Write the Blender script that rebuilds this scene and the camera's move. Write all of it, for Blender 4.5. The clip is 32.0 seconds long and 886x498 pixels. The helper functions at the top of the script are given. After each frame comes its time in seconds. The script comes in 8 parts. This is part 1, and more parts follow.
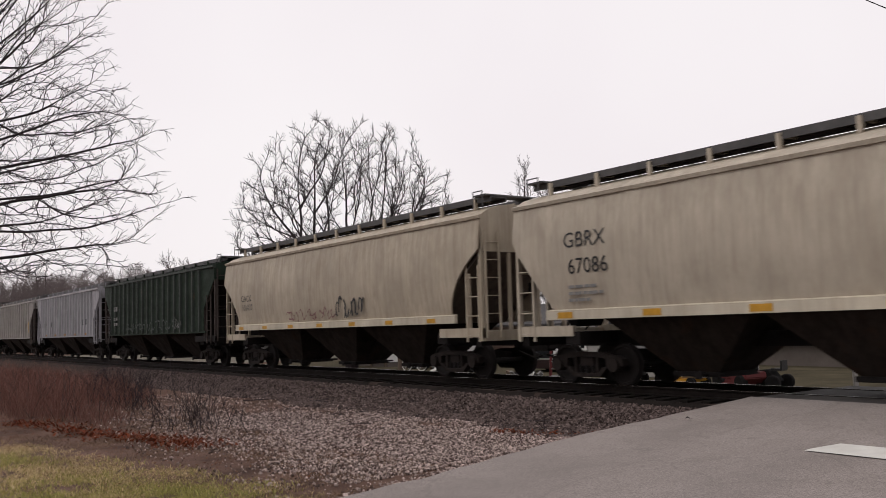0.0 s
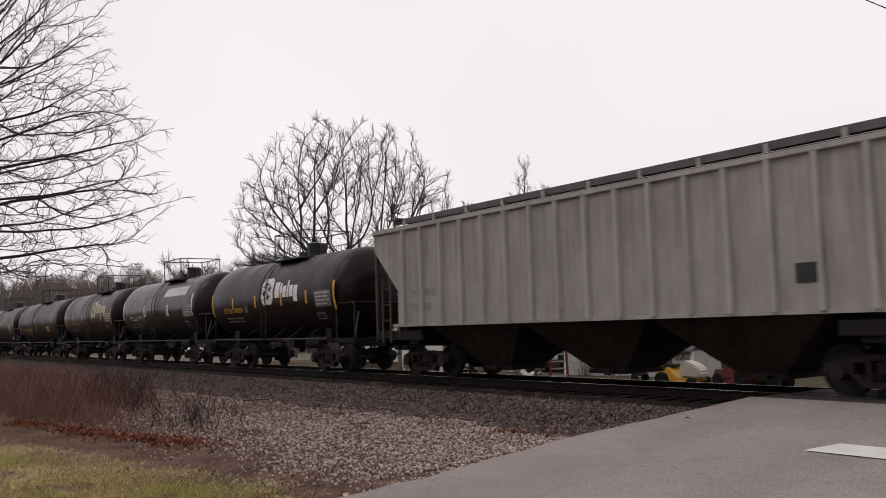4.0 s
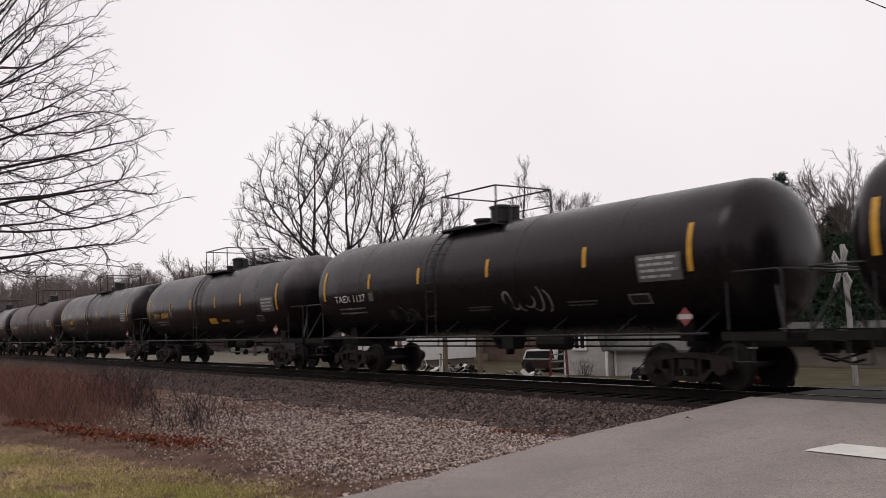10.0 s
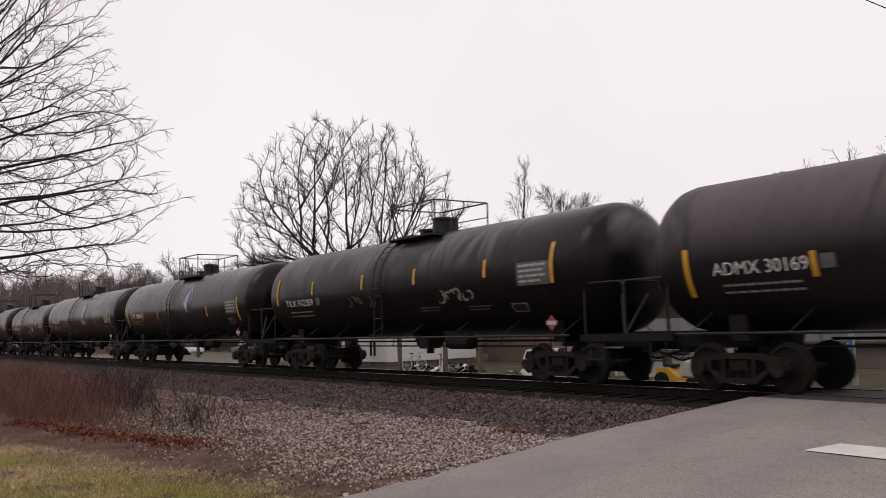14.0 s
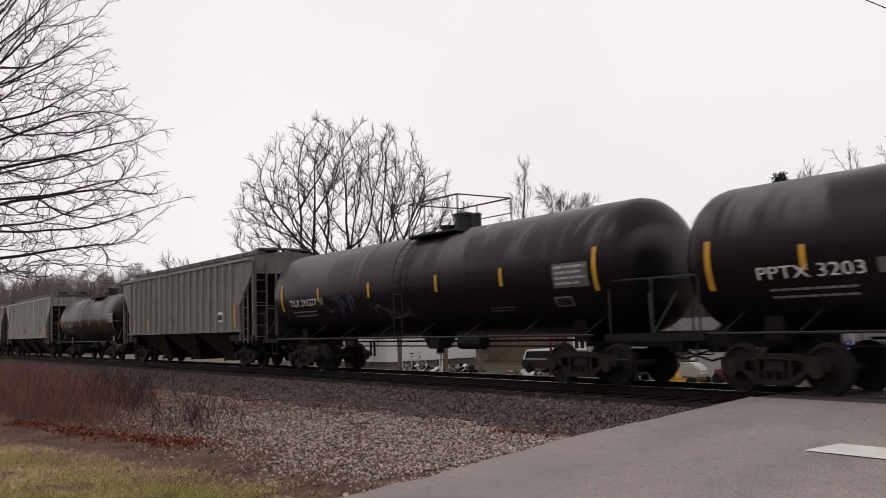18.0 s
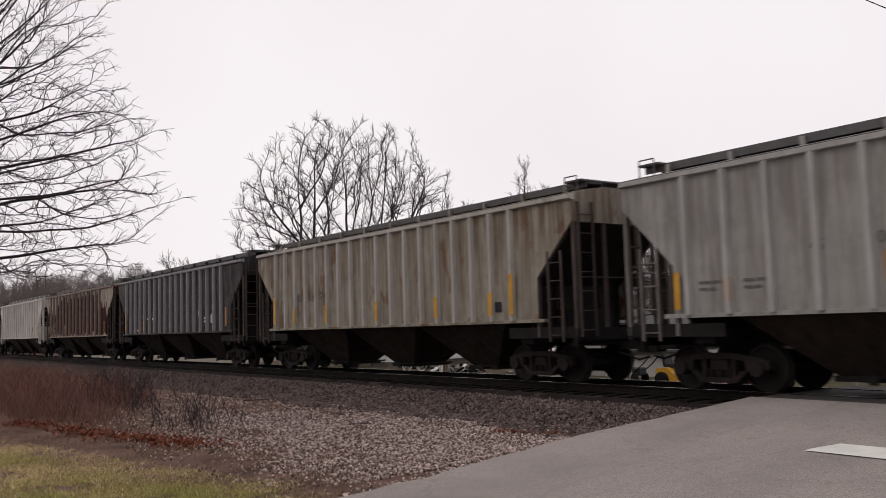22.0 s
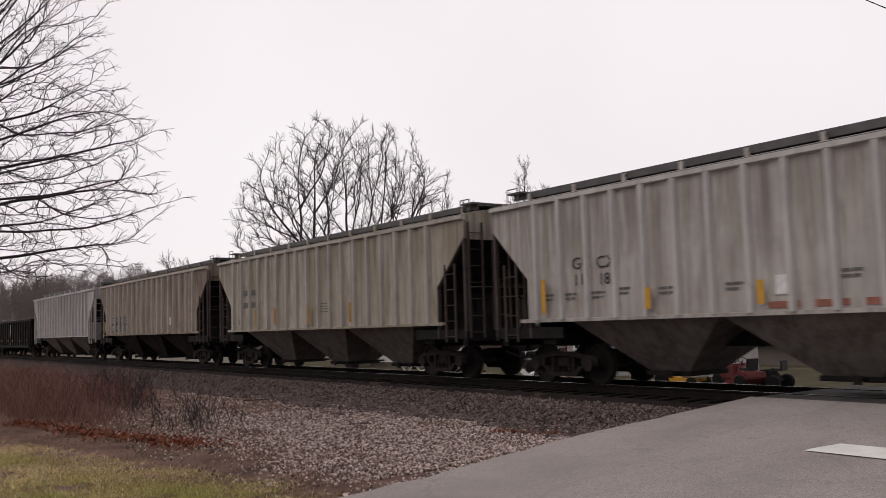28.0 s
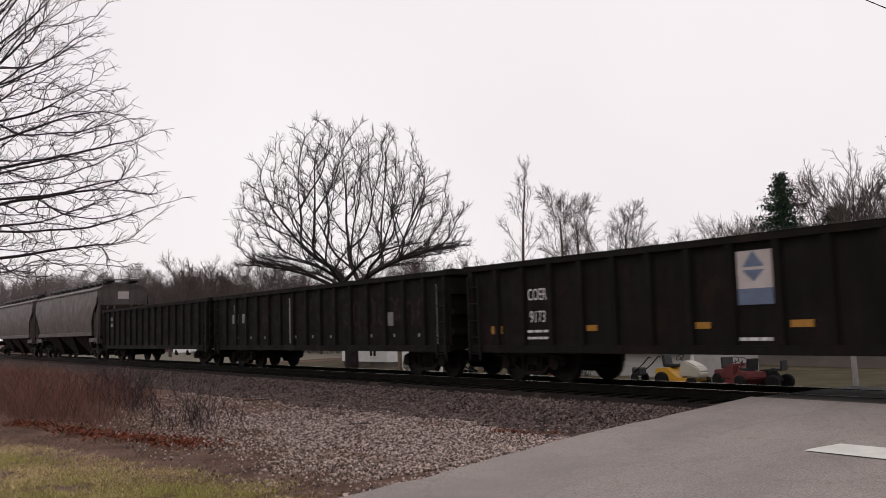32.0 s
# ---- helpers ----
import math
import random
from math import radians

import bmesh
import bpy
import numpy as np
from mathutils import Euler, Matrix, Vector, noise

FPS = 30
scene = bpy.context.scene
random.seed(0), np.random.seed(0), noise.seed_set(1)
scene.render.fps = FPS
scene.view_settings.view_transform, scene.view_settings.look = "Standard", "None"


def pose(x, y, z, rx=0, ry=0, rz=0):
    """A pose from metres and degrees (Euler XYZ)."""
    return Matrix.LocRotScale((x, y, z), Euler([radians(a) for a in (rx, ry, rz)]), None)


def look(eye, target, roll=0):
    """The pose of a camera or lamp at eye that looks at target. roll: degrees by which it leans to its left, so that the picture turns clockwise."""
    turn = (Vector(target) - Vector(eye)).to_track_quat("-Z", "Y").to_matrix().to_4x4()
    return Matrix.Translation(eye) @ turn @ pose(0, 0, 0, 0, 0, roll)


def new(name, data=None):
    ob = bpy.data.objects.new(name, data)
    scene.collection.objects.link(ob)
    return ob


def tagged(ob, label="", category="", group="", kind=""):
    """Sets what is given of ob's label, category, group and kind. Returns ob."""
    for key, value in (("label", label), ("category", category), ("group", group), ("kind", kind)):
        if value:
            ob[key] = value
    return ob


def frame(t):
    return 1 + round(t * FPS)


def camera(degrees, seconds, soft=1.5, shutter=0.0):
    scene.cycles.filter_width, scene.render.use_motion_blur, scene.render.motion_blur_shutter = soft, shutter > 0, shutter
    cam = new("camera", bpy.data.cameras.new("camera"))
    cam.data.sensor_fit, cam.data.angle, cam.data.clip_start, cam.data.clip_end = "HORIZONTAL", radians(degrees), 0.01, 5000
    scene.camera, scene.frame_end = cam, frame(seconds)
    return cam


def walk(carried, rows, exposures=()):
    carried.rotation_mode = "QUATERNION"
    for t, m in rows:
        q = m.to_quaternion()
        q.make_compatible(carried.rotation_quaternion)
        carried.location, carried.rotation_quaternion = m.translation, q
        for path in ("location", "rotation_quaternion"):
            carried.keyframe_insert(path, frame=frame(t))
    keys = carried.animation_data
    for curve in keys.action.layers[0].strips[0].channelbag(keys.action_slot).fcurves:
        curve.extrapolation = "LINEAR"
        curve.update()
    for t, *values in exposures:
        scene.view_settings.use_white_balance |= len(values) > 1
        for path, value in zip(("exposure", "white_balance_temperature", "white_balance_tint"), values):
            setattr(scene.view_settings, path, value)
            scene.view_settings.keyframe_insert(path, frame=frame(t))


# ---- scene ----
from mathutils import noise as mnoise

# ---- camera: stands still beside the road, looks along the passing train ----
cam = camera(53.65, 32.0, soft=0.8, shutter=0.15)
EYE = Vector((0.0, -15.575, 1.428))
YAW, PITCH, ROLL = radians(35.949), radians(5.055), -1.705
AHEAD = Vector((-math.cos(YAW) * math.cos(PITCH), math.sin(YAW) * math.cos(PITCH), math.sin(PITCH)))
VIEW = look(EYE, EYE + AHEAD * 10, ROLL)
walk(cam, [(0.0, VIEW), (32.0, VIEW)])

# ---- overcast daylight ----
world = bpy.data.worlds.new("overcast_sky")
scene.world = world
world.use_nodes = True
wn, wl = world.node_tree.nodes, world.node_tree.links
wn.clear()
w_out = wn.new("ShaderNodeOutputWorld")
w_bg = wn.new("ShaderNodeBackground")
w_sky = wn.new("ShaderNodeTexSky")
w_sky.sky_type = "NISHITA"
w_sky.sun_disc = False
w_sky.sun_elevation, w_sky.sun_rotation = radians(48), radians(215)
w_sky.air_density, w_sky.dust_density = 1.0, 6.0
w_noise = wn.new("ShaderNodeTexNoise")
w_noise.inputs["Scale"].default_value = 1.6
w_noise.inputs["Detail"].default_value = 4
w_noise.inputs["Roughness"].default_value = 0.45
w_ramp = wn.new("ShaderNodeValToRGB")
w_ramp.color_ramp.elements[0].position, w_ramp.color_ramp.elements[0].color = 0.3, (0.92, 0.85, 0.88, 1)
w_ramp.color_ramp.elements[1].position, w_ramp.color_ramp.elements[1].color = 0.75, (1.03, 0.985, 0.99, 1)
w_scale = wn.new("ShaderNodeMix")
w_scale.data_type, w_scale.blend_type = "RGBA", "MULTIPLY"
w_scale.inputs["Factor"].default_value = 1.0
w_scale.inputs["B"].default_value = (0.10, 0.10, 0.10, 1)
w_mix = wn.new("ShaderNodeMix")
w_mix.data_type = "RGBA"
w_mix.inputs["Factor"].default_value = 0.93
wl.new(w_noise.outputs["Fac"], w_ramp.inputs["Fac"])
wl.new(w_sky.outputs["Color"], w_scale.inputs["A"])
wl.new(w_scale.outputs["Result"], w_mix.inputs["A"])
wl.new(w_ramp.outputs["Color"], w_mix.inputs["B"])
wl.new(w_mix.outputs["Result"], w_bg.inputs["Color"])
w_bg.inputs["Strength"].default_value = 1.0
wl.new(w_bg.outputs["Background"], w_out.inputs["Surface"])

sun_data = bpy.data.lights.new("sun", "SUN")
sun_data.energy, sun_data.angle, sun_data.color = 0.5, radians(25), (1.0, 0.97, 0.93)
sun = new("sun", sun_data)
sun.matrix_world = look((-20, -30, 45), (-10, 0, 0))

# ---- materials ----
def nodes_of(name):
    m = bpy.data.materials.new(name)
    m.use_nodes = True
    nt = m.node_tree
    return m, nt, nt.nodes["Principled BSDF"]


def link(nt, a, b):
    nt.links.new(a, b)


def mapped(nt, scale=(1, 1, 1), vary=True):
    """Object coordinates, scaled, shifted a little from object to object."""
    tc = nt.nodes.new("ShaderNodeTexCoord")
    mp = nt.nodes.new("ShaderNodeMapping")
    mp.inputs["Scale"].default_value = scale
    link(nt, tc.outputs["Object"], mp.inputs["Vector"])
    if vary:
        info = nt.nodes.new("ShaderNodeObjectInfo")
        sc = nt.nodes.new("ShaderNodeVectorMath")
        sc.operation = "SCALE"
        sc.inputs[0].default_value = (37.0, 11.0, 23.0)
        link(nt, info.outputs["Random"], sc.inputs["Scale"])
        link(nt, sc.outputs["Vector"], mp.inputs["Location"])
    return mp.outputs["Vector"]


def noise_node(nt, vec, scale, detail=5.0, rough=0.6, dist=0.0):
    n = nt.nodes.new("ShaderNodeTexNoise")
    n.inputs["Scale"].default_value = scale
    n.inputs["Detail"].default_value = detail
    n.inputs["Roughness"].default_value = rough
    n.inputs["Distortion"].default_value = dist
    link(nt, vec, n.inputs["Vector"])
    return n.outputs["Fac"]


def ramp(nt, fac, lo, hi, c0=(0, 0, 0), c1=(1, 1, 1)):
    r = nt.nodes.new("ShaderNodeValToRGB")
    r.color_ramp.elements[0].position, r.color_ramp.elements[1].position = lo, hi
    r.color_ramp.elements[0].color, r.color_ramp.elements[1].color = (*c0, 1), (*c1, 1)
    link(nt, fac, r.inputs["Fac"])
    return r.outputs["Color"]


def mixed(nt, fac, a, b, amount=1.0, blend="MIX"):
    """a where fac is 0, b where it is 1; a and b are colours or sockets."""
    m = nt.nodes.new("ShaderNodeMix")
    m.data_type, m.blend_type = "RGBA", blend
    if fac is None:
        m.inputs["Factor"].default_value = amount
    elif amount != 1.0:
        mu = nt.nodes.new("ShaderNodeMath")
        mu.operation = "MULTIPLY"
        mu.inputs[1].default_value = amount
        link(nt, fac, mu.inputs[0])
        link(nt, mu.outputs[0], m.inputs["Factor"])
    else:
        link(nt, fac, m.inputs["Factor"])
    for key, v in (("A", a), ("B", b)):
        if isinstance(v, tuple):
            m.inputs[key].default_value = (*v, 1)
        else:
            link(nt, v, m.inputs[key])
    return m.outputs["Result"]


def bumped(nt, bsdf, fac, strength, distance=0.02):
    b = nt.nodes.new("ShaderNodeBump")
    b.inputs["Strength"].default_value = strength
    b.inputs["Distance"].default_value = distance
    link(nt, fac, b.inputs["Height"])
    link(nt, b.outputs["Normal"], bsdf.inputs["Normal"])


def shade(c, k):
    return tuple(min(1.0, v * k) for v in c)


def plain(name, c, rough=0.6, metal=0.0, var=0.25, scale=4.0, fine=60.0, bump=0.15, spec=0.4):
    """A surface with grain at two scales."""
    m, nt, b = nodes_of(name)
    v = mapped(nt)
    big = noise_node(nt, v, scale)
    small = noise_node(nt, v, fine, 3)
    col = mixed(nt, ramp(nt, big, 0.3, 0.72), shade(c, 1 - var), shade(c, 1 + var))
    col = mixed(nt, ramp(nt, small, 0.35, 0.7), col, shade(c, 1 - var * 0.7), 0.5)
    link(nt, col, b.inputs["Base Color"])
    b.inputs["Roughness"].default_value = rough
    b.inputs["Metallic"].default_value = metal
    b.inputs["Specular IOR Level"].default_value = spec
    if bump:
        bumped(nt, b, small, bump, 0.01)
    return m


def car_paint(name, c, grime=(0.07, 0.06, 0.055), streak=0.5, patch=0.0, patch_c=(0.10, 0.045, 0.03),
              patch_lo=0.55, rough=0.55, spec=0.35, sc=(3.2, 3.2, 0.28), soot=0.3, lo=0.45, drip=0.0, drip_c=None, fade=None):
    """Weathered paint on a rail car: faded tone, run-down streaks, soot and rust patches."""
    m, nt, b = nodes_of(name)
    v = mapped(nt)
    vs = mapped(nt, sc)
    tone = noise_node(nt, v, 0.7, 4)
    col = mixed(nt, ramp(nt, tone, 0.3, 0.7), shade(c, 0.82), shade(c, 1.12))
    st = noise_node(nt, vs, 1.6, 6, 0.65)
    col = mixed(nt, ramp(nt, st, lo, lo + 0.19), col, grime, streak)
    st2 = noise_node(nt, vs, 5.5, 4, 0.6)
    col = mixed(nt, ramp(nt, st2, 0.52, 0.8), col, shade(c, 0.55), streak * 0.8)
    st3 = noise_node(nt, mapped(nt, (9.0, 9.0, 0.5)), 1.3, 5, 0.7)
    col = mixed(nt, ramp(nt, st3, lo + 0.05, lo + 0.21), col, shade(grime, 1.5), streak * 0.75)
    so = noise_node(nt, v, 1.9, 7, 0.7)
    col = mixed(nt, ramp(nt, so, 0.48, 0.78), col, grime, soot)
    if patch:
        vp = mapped(nt, (1.0, 1.0, 0.55))
        pa = noise_node(nt, vp, 1.5, 8, 0.62, 0.4)
        mask = ramp(nt, pa, patch_lo, patch_lo + 0.07)
        col = mixed(nt, mask, col, patch_c, patch)
    if fade:
        # whole panels have weathered to another tint
        pan = noise_node(nt, mapped(nt, (1.0, 1.0, 0.05)), 1.0, 3, 0.6)
        col = mixed(nt, ramp(nt, pan, 0.42, 0.58), col, fade, 0.75)
    if drip:
        # dirty water has run down from the roof edge, here far, there hardly
        sep = nt.nodes.new("ShaderNodeSeparateXYZ")
        link(nt, mapped(nt, (1, 1, 1), False), sep.inputs["Vector"])
        down = nt.nodes.new("ShaderNodeMath")
        down.operation = "MULTIPLY_ADD"
        down.inputs[1].default_value, down.inputs[2].default_value = 0.30, -0.88
        link(nt, sep.outputs["Z"], down.inputs[0])
        far = nt.nodes.new("ShaderNodeMath")
        far.operation = "ADD"
        link(nt, down.outputs[0], far.inputs[0])
        link(nt, noise_node(nt, mapped(nt, (1.1, 1.1, 0.05)), 1.6, 5, 0.7), far.inputs[1])
        thin = ramp(nt, noise_node(nt, mapped(nt, (1, 1, 0.03)), 5.5, 4, 0.7), 0.42, 0.62)
        mask = mixed(nt, None, ramp(nt, far.outputs[0], 0.42, 0.72), thin, 1.0, "MULTIPLY")
        col = mixed(nt, mask, col, drip_c or shade(grime, 0.8), drip)
    fine = noise_node(nt, v, 45, 3)
    col = mixed(nt, ramp(nt, fine, 0.35, 0.75), col, shade(c, 0.75), 0.2)
    link(nt, col, b.inputs["Base Color"])
    r = ramp(nt, so, 0.3, 0.7, (rough * 0.8,) * 3, (min(1, rough * 1.3),) * 3)
    link(nt, r, b.inputs["Roughness"])
    b.inputs["Specular IOR Level"].default_value = spec
    b.inputs["Specular Tint"].default_value = (1.0, 0.925, 0.945, 1)
    bumped(nt, b, tone, 0.12, 0.05)
    return m


def tank_paint(name, c=(0.0078, 0.0062, 0.0069), rough=0.30, spec=0.10, dust_sheen=0.0, dust_sheen_c=(0.27, 0.245, 0.255), lo=0.5, over=(2.9, 3.8), grime=(0.0085, 0.0068, 0.0066)):
    """Black shell paint: glossy where rain has washed it, dull under dusting mixed with painted sky sheen in zones
    along the upper side.
    """
    m, nt, b = nodes_of(name)
    v = mapped(nt)
    tone = noise_node(nt, v, 0.8, 5)
    col = mixed(nt, ramp(nt, tone, 0.35, 0.7), c, grime, 0.7)
    runs = noise_node(nt, mapped(nt, (5.0, 5.0, 0.35)), 1.3, 5, 0.65)
    col = mixed(nt, ramp(nt, runs, 0.52, 0.72), col, shade(grime, 1.7), 0.6)
    fine = noise_node(nt, v, 40, 3)
    col = mixed(nt, ramp(nt, fine, 0.4, 0.75), col, shade(c, 0.5), 0.3)
    rg = ramp(nt, tone, 0.3, 0.7, (rough * 0.8,) * 3, (rough * 1.25,) * 3)
    if dust_sheen:
        # Paler with height: dusting plus reflected sky put into the colour.
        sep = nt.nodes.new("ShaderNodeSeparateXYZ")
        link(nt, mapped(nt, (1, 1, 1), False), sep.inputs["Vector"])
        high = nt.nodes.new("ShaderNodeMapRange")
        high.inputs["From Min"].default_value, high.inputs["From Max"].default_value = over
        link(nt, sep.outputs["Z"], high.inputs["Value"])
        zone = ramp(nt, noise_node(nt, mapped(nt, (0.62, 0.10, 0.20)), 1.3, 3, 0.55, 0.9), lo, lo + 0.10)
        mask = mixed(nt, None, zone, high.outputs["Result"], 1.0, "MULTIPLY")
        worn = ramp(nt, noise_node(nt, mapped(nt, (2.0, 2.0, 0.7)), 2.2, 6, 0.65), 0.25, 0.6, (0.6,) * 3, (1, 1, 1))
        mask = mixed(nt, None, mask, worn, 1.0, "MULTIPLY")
        col = mixed(nt, mask, col, dust_sheen_c, dust_sheen)
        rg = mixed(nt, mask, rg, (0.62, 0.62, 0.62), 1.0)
    link(nt, col, b.inputs["Base Color"])
    link(nt, rg, b.inputs["Roughness"])
    b.inputs["Specular IOR Level"].default_value = spec
    b.inputs["Specular Tint"].default_value = (1.0, 0.89, 0.955, 1)
    bumped(nt, b, tone, 0.10, 0.05)
    return m


M = {}
M["tan"] = car_paint("cream_tan_paint", (0.48, 0.425, 0.34), (0.25, 0.20, 0.15), 0.4, soot=0.18, drip=0.25)
M["tan2"] = car_paint("worn_tan_paint", (0.46, 0.40, 0.31), (0.20, 0.15, 0.105), 0.35, soot=0.2, drip=0.3)
M["greige"] = car_paint("grey_beige_paint", (0.30, 0.28, 0.265), (0.14, 0.12, 0.105), 0.4, soot=0.25, drip=0.5)
M["midgrey"] = car_paint("mid_grey_paint", (0.165, 0.155, 0.147), (0.075, 0.064, 0.058), 0.4, soot=0.3, drip=0.5)
M["white"] = car_paint("off_white_paint", (0.52, 0.50, 0.475), (0.22, 0.19, 0.165), 0.35, soot=0.2, drip=0.4)
M["blacktank"] = tank_paint("black_tank_paint", rough=0.28, spec=0.20)
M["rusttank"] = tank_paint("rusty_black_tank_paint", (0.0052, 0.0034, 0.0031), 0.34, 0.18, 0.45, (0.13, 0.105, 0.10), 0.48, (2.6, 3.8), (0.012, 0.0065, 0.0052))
M["under"] = plain("underframe_black", (0.0125, 0.0105, 0.0102), 0.8, 0, 0.35, 3, 30, 0.3, 0.15)
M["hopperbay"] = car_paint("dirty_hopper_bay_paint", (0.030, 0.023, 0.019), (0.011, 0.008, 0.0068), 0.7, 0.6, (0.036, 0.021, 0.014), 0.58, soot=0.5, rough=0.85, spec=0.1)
M["truck"] = plain("truck_casting_grime", (0.019, 0.0140, 0.0122), 0.85, 0.0, 0.5, 4, 40, 0.4, 0.2)
M["wheel"] = plain("wheel_steel", (0.0155, 0.0125, 0.0118), 0.7, 0.1, 0.4, 5, 40, 0.2, 0.2)
M["tread"] = plain("polished_tread", (0.45, 0.44, 0.43), 0.3, 1.0, 0.1, 5, 40, 0.05)
M["rail"] = plain("rail_rust", (0.011, 0.0085, 0.0075), 0.8, 0.0, 0.4, 6, 60, 0.3, 0.1)
M["railtop"] = plain("polished_rail_head", (0.60, 0.59, 0.58), 0.22, 1.0, 0.08, 6, 80, 0.03)
M["tie"] = plain("creosoted_tie", (0.011, 0.009, 0.008), 0.9, 0, 0.4, 3, 30, 0.6, 0.1)
M["walkway"] = plain("galvanised_running_board", (0.085, 0.082, 0.082), 0.6, 0.3, 0.3, 3, 40, 0.2)
M["bracket"] = plain("pale_bracket_steel", (0.36, 0.35, 0.34), 0.5, 0.1, 0.2)
M["grab"] = plain("worn_grab_iron", (0.15, 0.145, 0.14), 0.55, 0.2, 0.3)
M["blackiron"] = plain("black_iron", (0.014, 0.013, 0.013), 0.55, 0.1, 0.3)
M["yellow"] = plain("yellow_reflector_tape", (0.50, 0.26, 0.022), 0.5, 0, 0.25, 6, 60, 0.0)
M["whiteletter"] = plain("white_stencil_paint", (0.62, 0.61, 0.60), 0.6, 0, 0.25, 9, 50, 0.0)
M["greyletter"] = plain("faded_stencil_paint", (0.20, 0.195, 0.19), 0.6, 0, 0.3, 9, 50, 0.0)
M["yellowletter"] = plain("yellow_stencil_paint", (0.45, 0.26, 0.02), 0.6, 0, 0.25, 9, 50, 0.0)
M["darkletter"] = plain("black_stencil_paint", (0.018, 0.018, 0.02), 0.6, 0, 0.3, 9, 50, 0.0)
M["orange"] = plain("orange_decal", (0.55, 0.13, 0.03), 0.55, 0, 0.2)
M["redwhite"] = plain("placard_red", (0.24, 0.05, 0.055), 0.5, 0, 0.15)
M["placard"] = plain("placard_white", (0.42, 0.375, 0.36), 0.5, 0, 0.15)
M["redletter"] = plain("faded_red_spray_paint", (0.19, 0.085, 0.085), 0.6, 0, 0.3, 9, 50, 0.0)
M["goldletter"] = plain("gold_stencil_paint", (0.42, 0.30, 0.14), 0.6, 0, 0.25, 9, 50, 0.0)
M["blueletter"] = plain("blue_emblem_paint", (0.05, 0.08, 0.22), 0.5, 0, 0.2, 9, 50, 0.0)
M["bluepale"] = plain("pale_blue_paint", (0.11, 0.14, 0.21), 0.6, 0, 0.2, 9, 50, 0.0)
M["greyletter2"] = plain("dim_stencil_paint", (0.10, 0.097, 0.095), 0.6, 0, 0.3, 9, 50, 0.0)
M["rustletter"] = plain("faded_amber_reflector", (0.32, 0.15, 0.02), 0.55, 0, 0.25, 9, 50, 0.0)
M["palegrey"] = car_paint("pale_cool_grey_paint", (0.40, 0.382, 0.378), (0.16, 0.14, 0.135), 0.5, soot=0.2, drip=0.45)
M["boardgrey"] = plain("pale_stencil_panel", (0.095, 0.092, 0.089), 0.6, 0, 0.25, 9, 50, 0.0)

M["rustletter2"] = plain("faded_brown_spray_paint", (0.075, 0.05, 0.038), 0.7, 0, 0.3, 9, 50, 0.0)
M["pinkpaint"] = plain("pale_pink_paint", (0.42, 0.22, 0.24), 0.6, 0, 0.25, 9, 50, 0.0)
M["lastgrey"] = car_paint("brown_grimed_grey_paint", (0.092, 0.078, 0.073), (0.042, 0.032, 0.029), 0.6, soot=0.5)
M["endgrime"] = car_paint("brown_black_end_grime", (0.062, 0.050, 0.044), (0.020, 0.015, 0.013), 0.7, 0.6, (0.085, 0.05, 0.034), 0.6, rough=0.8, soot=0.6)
M["slopegrime"] = car_paint("near_black_slope_sheet", (0.016, 0.0125, 0.011), (0.007, 0.006, 0.0055), 0.5, 0.4, (0.030, 0.020, 0.015), 0.62, rough=0.85, spec=0.2, soot=0.5)


def peeling_rust():
    """Pale paint that has gone from the middle of the side and left rust below a ragged line."""
    m, nt, b = nodes_of("peeling_white_on_rust")
    v = mapped(nt, (1, 1, 1), False)
    vs = mapped(nt, (2.6, 2.6, 0.35), False)
    rust = mixed(nt, ramp(nt, noise_node(nt, vs, 2.2, 6, 0.65), 0.35, 0.7), (0.019, 0.0058, 0.0048), (0.046, 0.0130, 0.0098))
    pale = mixed(nt, ramp(nt, noise_node(nt, vs, 1.8, 6, 0.65), 0.42, 0.72), (0.34, 0.30, 0.26), (0.14, 0.085, 0.05))
    pale = mixed(nt, ramp(nt, noise_node(nt, v, 3.5, 6, 0.7), 0.56, 0.66), pale, (0.16, 0.06, 0.035), 0.8)
    sep = nt.nodes.new("ShaderNodeSeparateXYZ")
    link(nt, v, sep.inputs["Vector"])

    def calc(op, a, c):
        n = nt.nodes.new("ShaderNodeMath")
        n.operation = op
        for k, q in enumerate((a, c)):
            if isinstance(q, (int, float)):
                n.inputs[k].default_value = q
            else:
                link(nt, q, n.inputs[k])
        return n.outputs[0]
    edge = calc("MULTIPLY", calc("SUBTRACT", noise_node(nt, mapped(nt, (1, 1, 0.4), False), 1.5, 7, 0.65, 0.3), 0.5), 4.6)
    far = calc("MULTIPLY", calc("POWER", calc("ABSOLUTE", sep.outputs["X"], 0.0), 2.0), 0.022)
    high = calc("ADD", calc("SUBTRACT", sep.outputs["Z"], 4.2), calc("ADD", edge, far))
    low = calc("MULTIPLY", calc("SUBTRACT", 1.64, sep.outputs["Z"]), 1.6)
    fac = calc("MAXIMUM", high, calc("ADD", low, calc("MULTIPLY", edge, 0.6)))
    col = mixed(nt, ramp(nt, fac, 0.0, 0.10), rust, pale)
    link(nt, col, b.inputs["Base Color"])
    b.inputs["Roughness"].default_value = 0.8
    b.inputs["Specular IOR Level"].default_value = 0.08
    bumped(nt, b, noise_node(nt, v, 14, 5), 0.2, 0.02)
    return m


